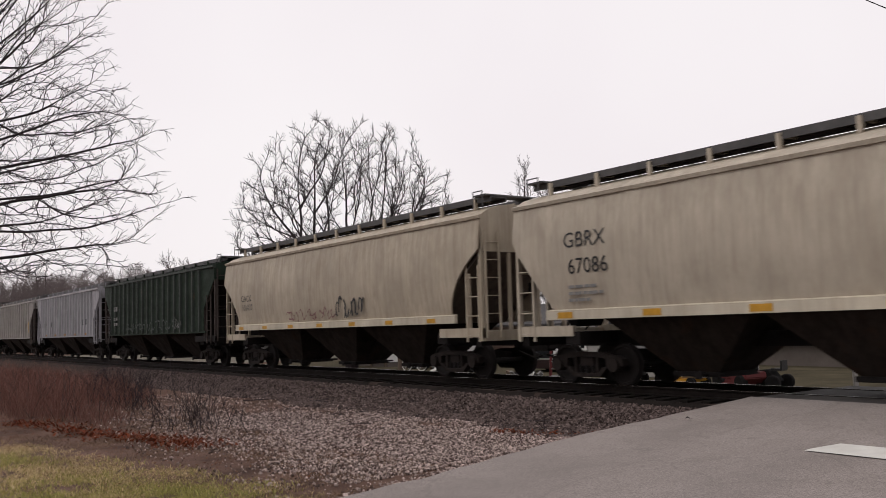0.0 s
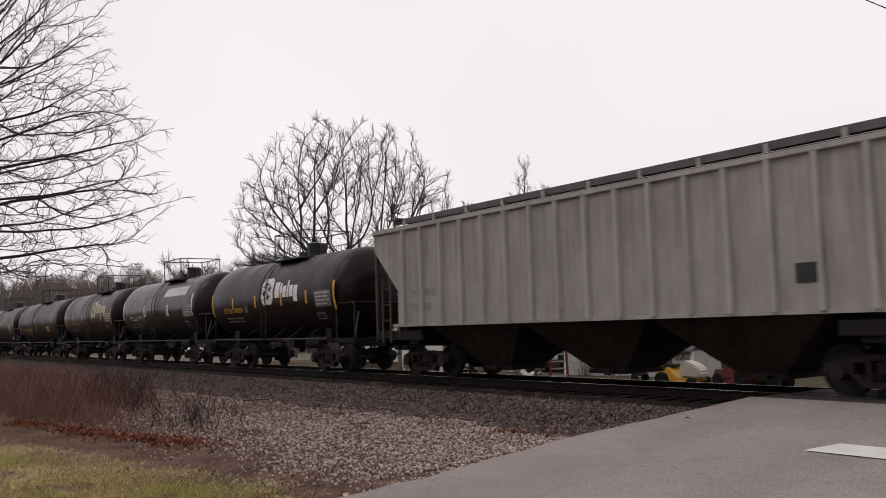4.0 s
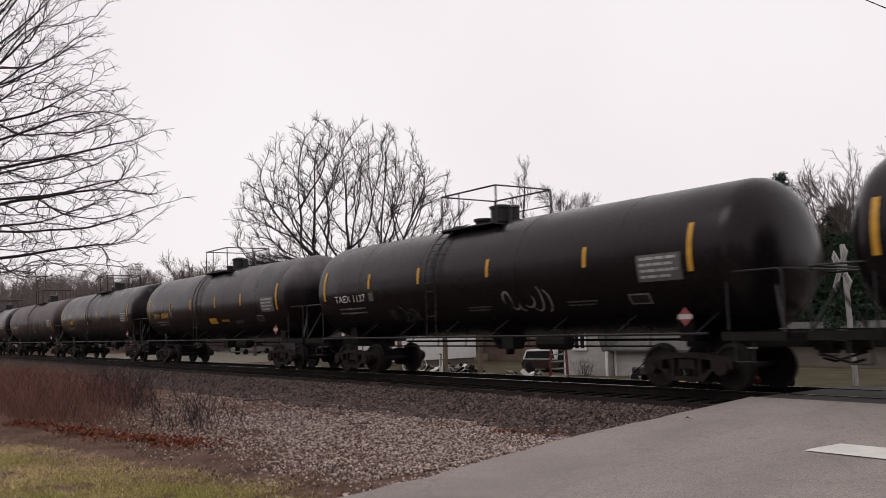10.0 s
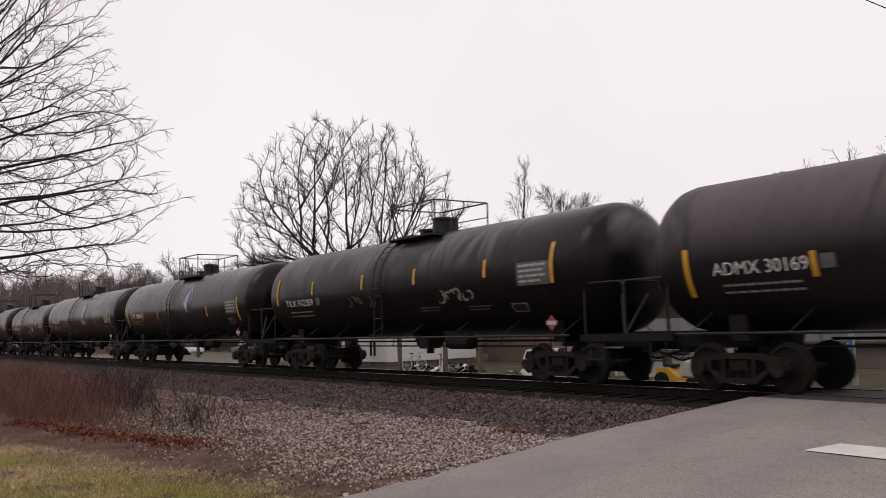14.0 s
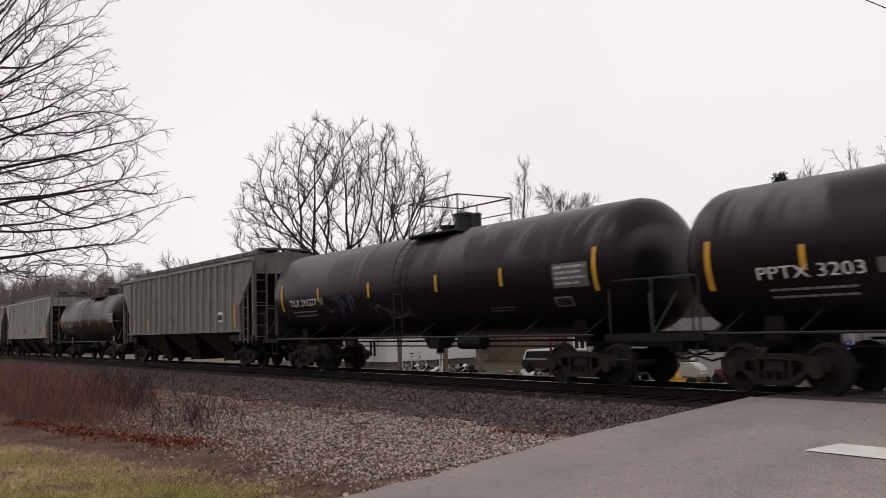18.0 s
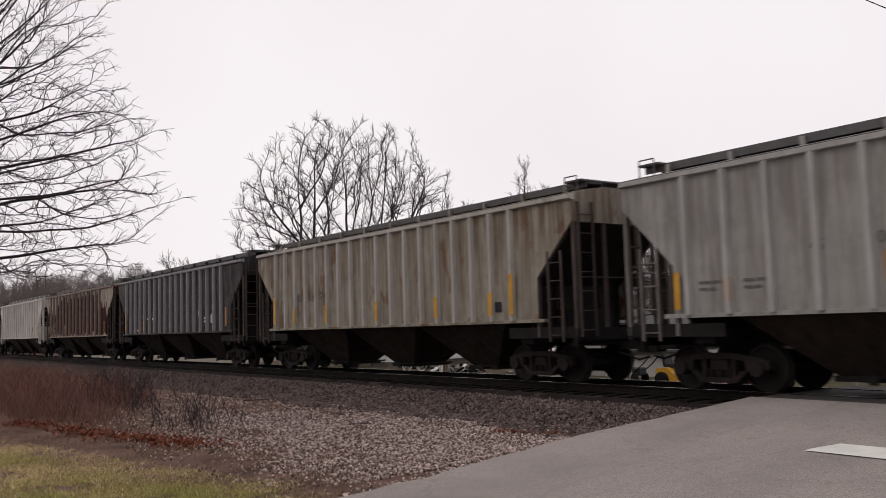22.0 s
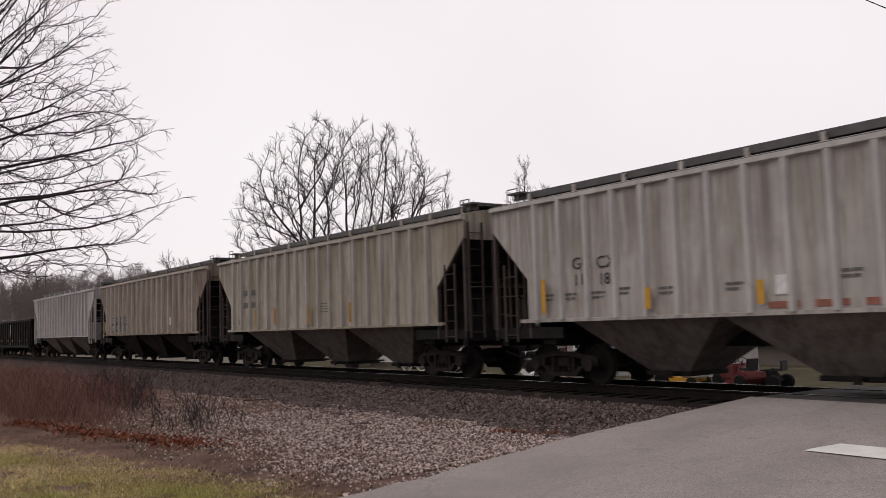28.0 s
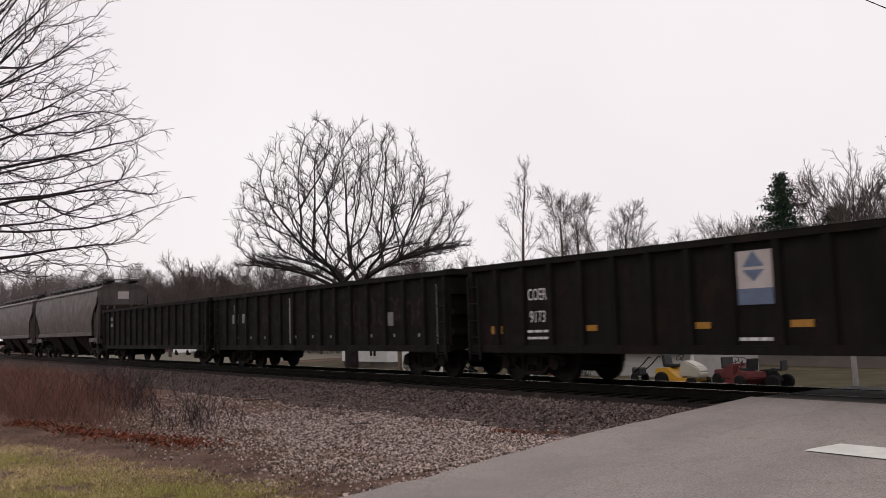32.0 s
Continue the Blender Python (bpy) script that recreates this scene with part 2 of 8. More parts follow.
M["rustbrown"] = peeling_rust()
M["beige"] = car_paint("stained_beige_paint_panel", (0.42, 0.385, 0.335), (0.13, 0.095, 0.065), 0.7, soot=0.3, lo=0.46, drip=0.7, fade=(0.235, 0.205, 0.145), spec=0.2)
M["brownish"] = car_paint("brown_stained_panel", (0.23, 0.19, 0.165), (0.055, 0.036, 0.028), 0.9, soot=0.45, lo=0.40, drip=0.8, fade=(0.11, 0.082, 0.066), spec=0.2)
M["brownish2"] = car_paint("beige_panel_with_brown_streaks", (0.34, 0.29, 0.24), (0.085, 0.052, 0.038), 0.9, soot=0.45, lo=0.42, drip=0.9, fade=(0.16, 0.115, 0.085), spec=0.2)
M["rustwhite"] = car_paint("rust_streaked_white_panel", (0.285, 0.262, 0.215), (0.095, 0.068, 0.046), 0.65, 0.9, (0.125, 0.062, 0.028), 0.56, soot=0.45, lo=0.45, drip=0.85, drip_c=(0.085, 0.046, 0.025), spec=0.2)
M["lightgrey2"] = car_paint("pale_grey_streaked_panel", (0.41, 0.385, 0.36), (0.15, 0.115, 0.095), 0.6, 0.5, (0.16, 0.10, 0.07), 0.66, soot=0.35, drip=0.7)
M["lightgrey"] = car_paint("light_grey_panel", (0.29, 0.28, 0.265), (0.11, 0.095, 0.085), 0.55, soot=0.4, drip=0.5)

M["greyletter3"] = plain("pale_board_stencil", (0.36, 0.355, 0.35), 0.6, 0, 0.3, 9, 50, 0.0)
M["greyletter4"] = plain("dull_grey_spray_paint", (0.045, 0.044, 0.043), 0.6, 0, 0.4, 5, 30, 0.0)
M["greyletter5"] = plain("thin_faded_spray_paint", (0.055, 0.065, 0.06), 0.6, 0, 0.4, 5, 30, 0.0)
M["creamletter"] = plain("cream_emblem_paint", (0.40, 0.34, 0.24), 0.6, 0, 0.25, 9, 50, 0.0)
M["blackfield"] = plain("flat_black_field", (0.010, 0.010, 0.010), 0.6, 0, 0.2, 9, 50, 0.0)
M["greenspray"] = plain("pale_green_spray_paint", (0.055, 0.072, 0.04), 0.6, 0, 0.4, 5, 30, 0.0)
M["bluespray"] = plain("faded_blue_spray_paint", (0.018, 0.022, 0.055), 0.6, 0, 0.4, 5, 30, 0.0)
M["patchgrey"] = plain("pale_touch_up_grey", (0.072, 0.067, 0.068), 0.6, 0, 0.4, 2, 30, 0.05)
M["patchgrey2"] = plain("dim_touch_up_grey", (0.036, 0.034, 0.034), 0.6, 0, 0.4, 2, 30, 0.05)
M["mattetank"] = tank_paint("matte_dust_sheen_black_tank", (0.0060, 0.0050, 0.0052), 0.45, 0.32, 0.6, (0.15, 0.117, 0.12), 0.30, (2.5, 3.9))
M["sootytank"] = tank_paint("sooty_dust_sheen_black_tank", rough=0.30, spec=0.17, dust_sheen=0.50, lo=0.48)
M["patchtank"] = tank_paint("grey_dust_sheen_black_tank", (0.0045, 0.0042, 0.0044), 0.36, 0.16, 0.60, (0.15, 0.14, 0.146), 0.46, (2.4, 3.6))
M["gondola"] = car_paint("black_brown_gondola_paint", (0.0055, 0.0048, 0.0045), (0.013, 0.009, 0.0075), 0.5, 0.6, (0.020, 0.011, 0.008), 0.58, rough=0.75, spec=0.14)
M["green"] = car_paint("dark_green_car_paint", (0.016, 0.029, 0.019), (0.021, 0.028, 0.021), 0.6, rough=0.6, spec=0.12, soot=0.35)
M["silver"] = car_paint("silver_grey_car_paint", (0.335, 0.33, 0.355), (0.14, 0.13, 0.13), 0.45, soot=0.3, drip=0.35)
M["darkgrey"] = car_paint("sooty_grey_paint", (0.070, 0.064, 0.066), (0.013, 0.011, 0.011), 0.9, 0.5, (0.024, 0.016, 0.013), 0.57, soot=0.7, lo=0.40, drip=0.85, drip_c=(0.008, 0.0065, 0.006), spec=0.15)

M["redpatch"] = plain("orange_red_primer", (0.26, 0.10, 0.07), 0.7, 0, 0.3, 5, 40, 0.0)
M["dirtygrey"] = car_paint("dirty_grey_frame_paint", (0.15, 0.135, 0.125), (0.05, 0.038, 0.032), 0.7, 0.5, (0.09, 0.05, 0.032), 0.6, soot=0.5)
M["brownspray"] = plain("dull_brown_spray_paint", (0.026, 0.018, 0.015), 0.8, 0, 0.5, 5, 30, 0.0, 0.1)
# Ribs and top chords: cleaner paint, lightened for the light they catch.
LIT_RIB = {}
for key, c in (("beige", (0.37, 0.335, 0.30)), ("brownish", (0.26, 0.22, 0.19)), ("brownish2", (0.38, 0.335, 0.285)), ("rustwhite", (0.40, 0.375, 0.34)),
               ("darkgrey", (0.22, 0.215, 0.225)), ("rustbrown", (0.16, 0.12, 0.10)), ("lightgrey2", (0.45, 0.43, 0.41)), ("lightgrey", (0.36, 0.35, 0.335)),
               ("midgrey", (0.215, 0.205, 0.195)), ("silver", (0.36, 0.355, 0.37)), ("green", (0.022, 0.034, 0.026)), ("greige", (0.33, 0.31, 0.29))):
    LIT_RIB[M[key].name] = car_paint(key + "_rib_paint", c, shade(c, 0.4), 0.35, 0.5, (0.12, 0.065, 0.035), 0.64, soot=0.3)

# ---- mesh tools ----
def quad_box(bm, x0, x1, y0, y1, z0, z1):
    v = [bm.verts.new(c) for c in ((x0, y0, z0), (x1, y0, z0), (x1, y1, z0), (x0, y1, z0),
                                   (x0, y0, z1), (x1, y0, z1), (x1, y1, z1), (x0, y1, z1))]
    for f in ((3, 2, 1, 0), (4, 5, 6, 7), (0, 1, 5, 4), (1, 2, 6, 5), (2, 3, 7, 6), (3, 0, 4, 7)):
        bm.faces.new([v[i] for i in f])
    return v


def box_mesh(x0, x1, y0, y1, z0, z1, bevel=0.0):
    bm = bmesh.new()
    quad_box(bm, x0, x1, y0, y1, z0, z1)
    if bevel:
        bmesh.ops.bevel(bm, geom=bm.edges[:], offset=bevel, segments=1, affect="EDGES")
    return bm


def prism(bm, outline, axis, a, b):
    """Extrude an outline of 2D points along an axis from a to b (counter-clockwise or not, both work)."""
    def at(p, t):
        return {"x": (t, p[0], p[1]), "y": (p[0], t, p[1]), "z": (p[0], p[1], t)}[axis]
    v0 = [bm.verts.new(at(p, a)) for p in outline]
    v1 = [bm.verts.new(at(p, b)) for p in outline]
    n = len(outline)
    bm.faces.new(v0[::-1])
    bm.faces.new(v1)
    for i in range(n):
        bm.faces.new((v0[i], v0[(i + 1) % n], v1[(i + 1) % n], v1[i]))
    return v0, v1


def rod(bm, p, q, r, seg=6, r2=None, caps=True):
    p, q = Vector(p), Vector(q)
    d = (q - p)
    if d.length < 1e-6:
        return
    d.normalize()
    u = d.orthogonal().normalized()
    w = d.cross(u)
    r2 = r if r2 is None else r2
    a, b = [], []
    for i in range(seg):
        t = 2 * math.pi * i / seg
        o = u * math.cos(t) + w * math.sin(t)
        a.append(bm.verts.new(p + o * r))
        b.append(bm.verts.new(q + o * r2))
    for i in range(seg):
        bm.faces.new((a[i], a[(i + 1) % seg], b[(i + 1) % seg], b[i]))
    if caps:
        bm.faces.new(a[::-1])
        bm.faces.new(b)


def pipe(bm, pts, r, seg=6):
    for p, q in zip(pts, pts[1:]):
        rod(bm, p, q, r, seg)


def lathe(bm, profile, axis_from, axis_dir, seg=24, close=False):
    """Turn (distance along axis, radius) pairs round an axis."""
    d = Vector(axis_dir).normalized()
    u = d.orthogonal().normalized()
    w = d.cross(u)
    o = Vector(axis_from)
    rings = []
    for t, r in profile:
        rings.append([bm.verts.new(o + d * t + (u * math.cos(2 * math.pi * i / seg) + w * math.sin(2 * math.pi * i / seg)) * max(r, 1e-4))
                      for i in range(seg)])
    for a, b in zip(rings, rings[1:]):
        for i in range(seg):
            bm.faces.new((a[i], a[(i + 1) % seg], b[(i + 1) % seg], b[i]))
    bm.faces.new(rings[0][::-1])
    bm.faces.new(rings[-1])


def mesh_of(bm, name, smooth=False):
    bmesh.ops.recalc_face_normals(bm, faces=bm.faces[:])
    me = bpy.data.meshes.new(name)
    bm.to_mesh(me)
    bm.free()
    if smooth:
        me.polygons.foreach_set("use_smooth", [True] * len(me.polygons))
        me.set_sharp_from_angle(angle=radians(35))
    return me


def hang(name, me, material, parent, label="", at=None):
    """A mesh as one object under a thing or part; the material belongs to the object, so meshes can be shared."""
    ob = new(name, me)
    ob.parent = parent
    if at is not None:
        ob.matrix_basis = at if isinstance(at, Matrix) else Matrix.Translation(at)
    if not me.materials:
        me.materials.append(material)
    ob.material_slots[0].link = "OBJECT"
    ob.material_slots[0].material = material
    if label:
        ob["label"] = label
    if name in ("spring_nest", "graffiti", "owner_mark", "stencil_number"):
        ob["kind"] = "stuff"
    return ob


def part(name, bm, material, parent, label="", smooth=False, at=None):
    return hang(name, mesh_of(bm, name, smooth), material, parent, label, at)


CACHE = {}


def kept(key, build, smooth=False):
    if key not in CACHE:
        CACHE[key] = mesh_of(build(), key.split("/")[0], smooth)
    return CACHE[key]


def thing(name, label, category, group="", kind="", at=None):
    ob = new(name)
    ob.empty_display_size = 0.3
    if at is not None:
        ob.matrix_basis = at if isinstance(at, Matrix) else Matrix.Translation(at)
    return tagged(ob, label, category, group, kind)


def solo(name, bm, material, label, category="", group="", kind="", smooth=False, at=None):
    """A thing that is one mesh."""
    ob = hang(name, mesh_of(bm, name, smooth), material, None, "", at)
    return tagged(ob, label, category, group, kind)


def letters(text, size, wide=1.0):
    """A flat mesh of the text in the x-z plane, its middle at the origin, to be read from -y."""
    cu = bpy.data.curves.new("lettering", "FONT")
    cu.body, cu.size, cu.align_x, cu.align_y = text, size, "CENTER", "CENTER"
    cu.resolution_u = 3
    ob = new("lettering", cu)
    bpy.context.view_layer.update()
    me = bpy.data.meshes.new_from_object(ob.evaluated_get(bpy.context.evaluated_depsgraph_get()))
    bpy.data.objects.remove(ob)
    bpy.data.curves.remove(cu)
    for v in me.vertices:
        v.co = (v.co.x * wide, 0.0, v.co.y)
    me.materials.clear()
    return me


WORDS = {}


def word(text, size, wide=1.0):
    key = (text, size, wide)
    if key not in WORDS:
        WORDS[key] = letters(text, size, wide)
    return WORDS[key]

# ---- rail cars: local x along the train (front is +x), y across (the near side is -y), z from the rail head ----
RW = 0.457            # wheel radius


def truck_under(car, x):
    """A two-axle truck: bolster with side frames, spring nests and wheelsets."""
    def bolster():
        bm = bmesh.new()
        prism(bm, [(-1.05, 0.42), (-0.5, 0.34), (0.5, 0.34), (1.05, 0.42), (1.05, 0.62), (0.35, 0.72), (-0.35, 0.72), (-1.05, 0.62)], "x", -0.2, 0.2)
        rod(bm, (0, 0, 0.7), (0, 0, 0.86), 0.22, 12)
        return bm

    def frame_side():
        bm = bmesh.new()
        top = [(-1.12, 0.60), (-0.95, 0.66), (-0.55, 0.70), (-0.34, 0.74), (0.34, 0.74), (0.55, 0.70), (0.95, 0.66), (1.12, 0.60)]
        low = [(1.12, 0.44), (0.86, 0.42), (0.62, 0.40), (0.40, 0.20), (-0.40, 0.20), (-0.62, 0.40), (-0.86, 0.42), (-1.12, 0.44)]
        prism(bm, [(-1.12, 0.44), (-1.12, 0.60), (-0.95, 0.66), (-0.6, 0.70), (-0.62, 0.40)], "y", -0.08, 0.08)
        prism(bm, [(1.12, 0.44), (0.62, 0.40), (0.6, 0.70), (0.95, 0.66), (1.12, 0.60)], "y", -0.08, 0.08)
        prism(bm, [(-0.62, 0.60), (-0.34, 0.64), (0.34, 0.64), (0.62, 0.60), (0.60, 0.71), (0.34, 0.75), (-0.34, 0.75), (-0.60, 0.71)], "y", -0.09, 0.09)
        prism(bm, [(-0.66, 0.40), (-0.42, 0.18), (0.42, 0.18), (0.66, 0.40), (0.54, 0.42), (0.36, 0.27), (-0.36, 0.27), (-0.54, 0.42)], "y", -0.09, 0.09)
        for sx in (-1, 1):
            prism(bm, [(sx * 0.30, 0.27), (sx * 0.38, 0.27), (sx * 0.38, 0.65), (sx * 0.30, 0.65)], "y", -0.08, 0.08)
            rod(bm, (sx * 0.889, -0.16, RW), (sx * 0.889, 0.10, RW), 0.15, 12)
        return bm

    def springs():
        bm = bmesh.new()
        for sx in (-0.2, 0.0, 0.2):
            for k in range(4):
                rod(bm, (sx, 0, 0.28 + k * 0.045), (sx, 0, 0.305 + k * 0.045), 0.085, 8)
            rod(bm, (sx, 0, 0.27), (sx, 0, 0.46), 0.065, 8)
        return bm

    def wheels():
        bm = bmesh.new()
        rod(bm, (0, -1.06, 0), (0, 1.06, 0), 0.075, 10)
        for s in (-1, 1):
            prof = [(0.655, RW + 0.03), (0.685, RW + 0.03), (0.70, RW + 0.004), (0.795, RW - 0.002), (0.80, RW - 0.06), (0.765, RW - 0.075),
                    (0.735, 0.26), (0.755, 0.15), (0.80, 0.13), (0.80, 0.08)]
            lathe(bm, [(t, r) for t, r in prof], (0, 0, 0), (0, s, 0), 28)
            rod(bm, (0, s * 0.98, 0), (0, s * 1.13, 0), 0.115, 10)
            for k in range(3):
                a = k * 2.094
                rod(bm, (0.06 * math.cos(a), s * 1.13, 0.06 * math.sin(a)), (0.06 * math.cos(a), s * 1.15, 0.06 * math.sin(a)), 0.022, 6)
        return bm

    tr = hang("truck", kept("truck/bolster", bolster), M["truck"], car, "grimy cast steel two-axle truck", at=(x, 0, 0))
    for s in (-1, 1):
        hang("side_frame", kept("side_frame", frame_side), M["truck"], tr, at=(0, s * 0.995, 0))
        hang("spring_nest", kept("springs", springs), M["under"], tr, at=(0, s * 0.995, 0))
    for sx in (-0.889, 0.889):
        w = hang("wheelset", kept("wheelset", wheels, True), M["wheel"], tr, "dark steel wheels on an axle", at=(sx, 0, RW))
        WHEELS[sx > 0].append(w)
    return tr


WHEELS = {False: [], True: []}


def coupler_on(car, x, s):
    def build():
        bm = bmesh.new()
        quad_box(bm, -0.1, 0.62, -0.09, 0.09, 0.78, 0.95)
        prism(bm, [(0.55, -0.16), (0.86, -0.2), (0.93, -0.05), (0.80, 0.02), (0.82, 0.16), (0.70, 0.2), (0.55, 0.14)], "z", 0.72, 1.0)
        rod(bm, (0.2, -0.35, 0.72), (0.75, -0.3, 0.55), 0.025, 6)
        rod(bm, (0.75, -0.3, 0.55), (0.95, -0.2, 0.62), 0.025, 6)
        return bm
    m = Matrix.Translation((x, 0, 0)) @ (Matrix.Identity(4) if s > 0 else Matrix.Rotation(math.pi, 4, "Z"))
    hang("coupler", kept("coupler", build), M["under"], car, "black steel knuckle coupler with brake hose", at=m)


def ladder_on(car, x, y, z0, z1, width, along, material, rungs=None, name="ladder"):
    """Two stiles and rungs; along: 'x' on a side, 'y' on an end."""
    n = rungs or max(3, int((z1 - z0) / 0.42))
    key = f"ladder/{width:.2f}/{z0:.2f}/{z1:.2f}/{along}/{n}"

    def build():
        bm = bmesh.new()
        def at(u, z):
            return (u, 0, z) if along == "x" else (0, u, z)
        for u in (-width / 2, width / 2):
            p = at(u, z0)
            quad_box(bm, p[0] - 0.025, p[0] + 0.025, p[1] - 0.025, p[1] + 0.025, z0, z1)
        for k in range(n):
            z = z0 + (z1 - z0) * (k + 0.35) / n
            rod(bm, at(-width / 2, z), at(width / 2, z), 0.014, 6)
        return bm
    hang(name, kept(key, build), material, car, at=(x, y, 0))


def mark(car, text, x, z, size, material, y, wide=1.0, name="lettering", label=""):
    """Stencilled words on the near side, laid on a flat side at y."""
    hang(name, word(text, size, wide), material, car, label or "stencilled lettering", at=(x, y, z))


def bow_y(z):
    """Half width of a bowed side at the height z."""
    t = (z - 1.70) / (4.26 - 1.70)
    return 1.40 + 0.20 * math.sin(math.pi * (0.12 + 0.76 * t))


def mark_bowed(car, text, x, z, size, material, wide=1.0):
    """Stencilled words that follow a bowed side."""
    me = word(text, size, wide).copy()
    for v in me.vertices:
        v.co = (v.co.x + x, -bow_y(v.co.z + z) - 0.018, v.co.z + z)
    hang("lettering", me, material, car, "stencilled lettering")


def bars(car, x, z, widths, h, gap, material, y, name="stencil_block", label="rows of small illegible stencilling"):
    """Writing too small to read: rows of short bars, as on a stencilled data block."""
    rnd = random.Random(int(abs(x * 100) + z * 1000))
    bm = bmesh.new()
    for k, w in enumerate(widths):
        zz, xx = z - k * (h + gap), x
        while xx < x + w - 0.02:
            step = min(rnd.uniform(0.12, 0.36), x + w - xx)
            v = [bm.verts.new(c) for c in ((xx, y, zz), (xx + step * 0.86, y, zz), (xx + step * 0.86, y, zz + h), (xx, y, zz + h))]
            bm.faces.new(v)
            xx += step
    ob = part(name, bm, material, car, label)
    ob["kind"] = "stuff"
    return ob


def plate(car, x0, x1, z0, z1, material, y, name="reflector", label="", t=0.006):
    part(name, box_mesh(x0, x1, y - t, y, z0, z1), material, car, label)


def scrawl(car, x0, x1, z0, z1, material, y, seed, strokes=9, r=0.02, label="spray-painted graffiti scrawl"):
    """Loose spray-can strokes, no legible word."""
    rnd = random.Random(seed)
    bm = bmesh.new()
    w = (x1 - x0) / strokes
    for k in range(strokes):
        cx, cz = x0 + w * (k + 0.5), (z0 + z1) / 2 + rnd.uniform(-0.08, 0.08)
        a0, span = rnd.uniform(0, 6.28), rnd.uniform(2.2, 5.2)
        rx, rz = w * rnd.uniform(0.35, 0.75), (z1 - z0) * rnd.uniform(0.25, 0.5)
        pts = []
        for i in range(9):
            a = a0 + span * i / 8
            pts.append((cx + rx * math.cos(a), cz + rz * math.sin(a) + 0.05 * math.sin(3 * a + k)))
        for (ax, az), (bx, bz) in zip(pts, pts[1:]):
            d = Vector((bx - ax, bz - az))
            if d.length < 1e-5:
                continue
            nrm = Vector((-d.y, d.x)).normalized() * r * rnd.uniform(0.7, 1.4)
            v = [bm.verts.new((px, y, pz)) for px, pz in ((ax - nrm.x, az - nrm.y), (bx - nrm.x, bz - nrm.y), (bx + nrm.x, bz + nrm.y), (ax + nrm.x, az + nrm.y))]
            bm.faces.new(v)
    part("graffiti", bm, material, car, label)


def running_boards(car, l, z, mat_board, mat_leg, deep=True):
    """Grated walkways along the roof on legs, with cross boards at the ends."""
    def board():
        bm = bmesh.new()
        quad_box(bm, -l + 0.05, l - 0.05, -0.27, 0.27, 0, 0.045)
        for k in range(int(l * 2 / 0.6)):
            x = -l + 0.3 + k * 0.6
            quad_box(bm, x, x + 0.03, -0.27, 0.27, 0.045, 0.055)
        for s in (-0.27, 0.25):
            quad_box(bm, -l + 0.05, l - 0.05, s, s + 0.02, -0.10 if deep else 0.0, 0.065)
        return bm

    def leg():
        bm = bmesh.new()
        quad_box(bm, -0.045, 0.045, -0.33, -0.25, -0.38, 0.02)
        quad_box(bm, -0.045, 0.045, -0.33, 0.30, -0.05, -0.005)
        return bm
    for s in (-1, 1):
        rb = hang("running_board", kept(f"running_board/{l:.2f}/{deep}", board), mat_board, car, "steel roof running board", at=(0, s * 0.68, z))
        n = 11
        for k in range(n):
            x = -l + 0.7 + (2 * l - 1.4) * k / (n - 1)
            m = Matrix.Translation((x, 0, 0)) @ (Matrix.Identity(4) if s < 0 else Matrix.Rotation(math.pi, 4, "Z"))
            hang("board_leg", kept("board_leg", leg), mat_leg, rb, at=m)

    def cross():
        bm = bmesh.new()
        quad_box(bm, -0.28, 0.28, -1.15, 1.15, 0, 0.04)
        pipe(bm, [(-0.2, -1.2, -0.3), (-0.2, -1.2, 0.12), (0.2, -1.2, 0.12), (0.2, -1.2, -0.3)], 0.015)
        return bm
    for s in (-1, 1):
        hang("end_platform", kept("end_platform", cross), mat_board, car, at=(s * (l - 0.3), 0, z + 0.046))


def hatches(car, l, z, material, n=5):
    def build():
        bm = bmesh.new()
        w = (2 * l - 2.4) / n
        quad_box(bm, -w / 2 + 0.03, w / 2 - 0.03, -0.33, 0.33, 0, 0.09)
        for k in range(4):
            x = -w / 2 + w * (k + 0.5) / 4
            quad_box(bm, x - 0.03, x + 0.03, -0.37, 0.37, 0.09, 0.115)
        return bm
    w = (2 * l - 2.4) / n
    for k in range(n):
        hang("hatch_cover", kept(f"hatch/{l:.2f}/{n}", build), material, car, at=(-l + 1.2 + w * (k + 0.5), 0, z))


def bays_under(car, l, material, n=3, top=1.50, low=0.30, half=1.5):
    """Discharge bays: four-sided funnels with a gate at the bottom."""
    span = (2 * l - 5.2) / n

    def build():
        bm = bmesh.new()
        t = [(-span / 2, -half, top), (span / 2, -half, top), (span / 2, half, top), (-span / 2, half, top)]
        b = [(-0.48, -0.55, low), (0.48, -0.55, low), (0.48, 0.55, low), (-0.48, 0.55, low)]
        vt, vb = [bm.verts.new(c) for c in t], [bm.verts.new(c) for c in b]
        bm.faces.new(vt)
        bm.faces.new(vb[::-1])
        for i in range(4):
            bm.faces.new((vt[i], vb[i], vb[(i + 1) % 4], vt[(i + 1) % 4]))
        return bm

    def gate():
        bm = bmesh.new()
        quad_box(bm, -0.58, 0.58, -0.66, 0.66, -0.06, 0.04)
        rod(bm, (0.3, -1.0, 0.0), (0.3, 1.0, 0.0), 0.03, 8)
        quad_box(bm, 0.22, 0.38, -0.98, -0.94, -0.08, 0.08)
        return bm
    for k in range(n):
        b = hang("hopper_bay", kept(f"bay/{span:.2f}/{top:.2f}", build), material, car, "dirty steel discharge bay", at=(-l + 2.6 + span * (k + 0.5), 0, 0))
        hang("outlet_gate", kept("gate", gate), M["under"], b, at=(0, 0, low))


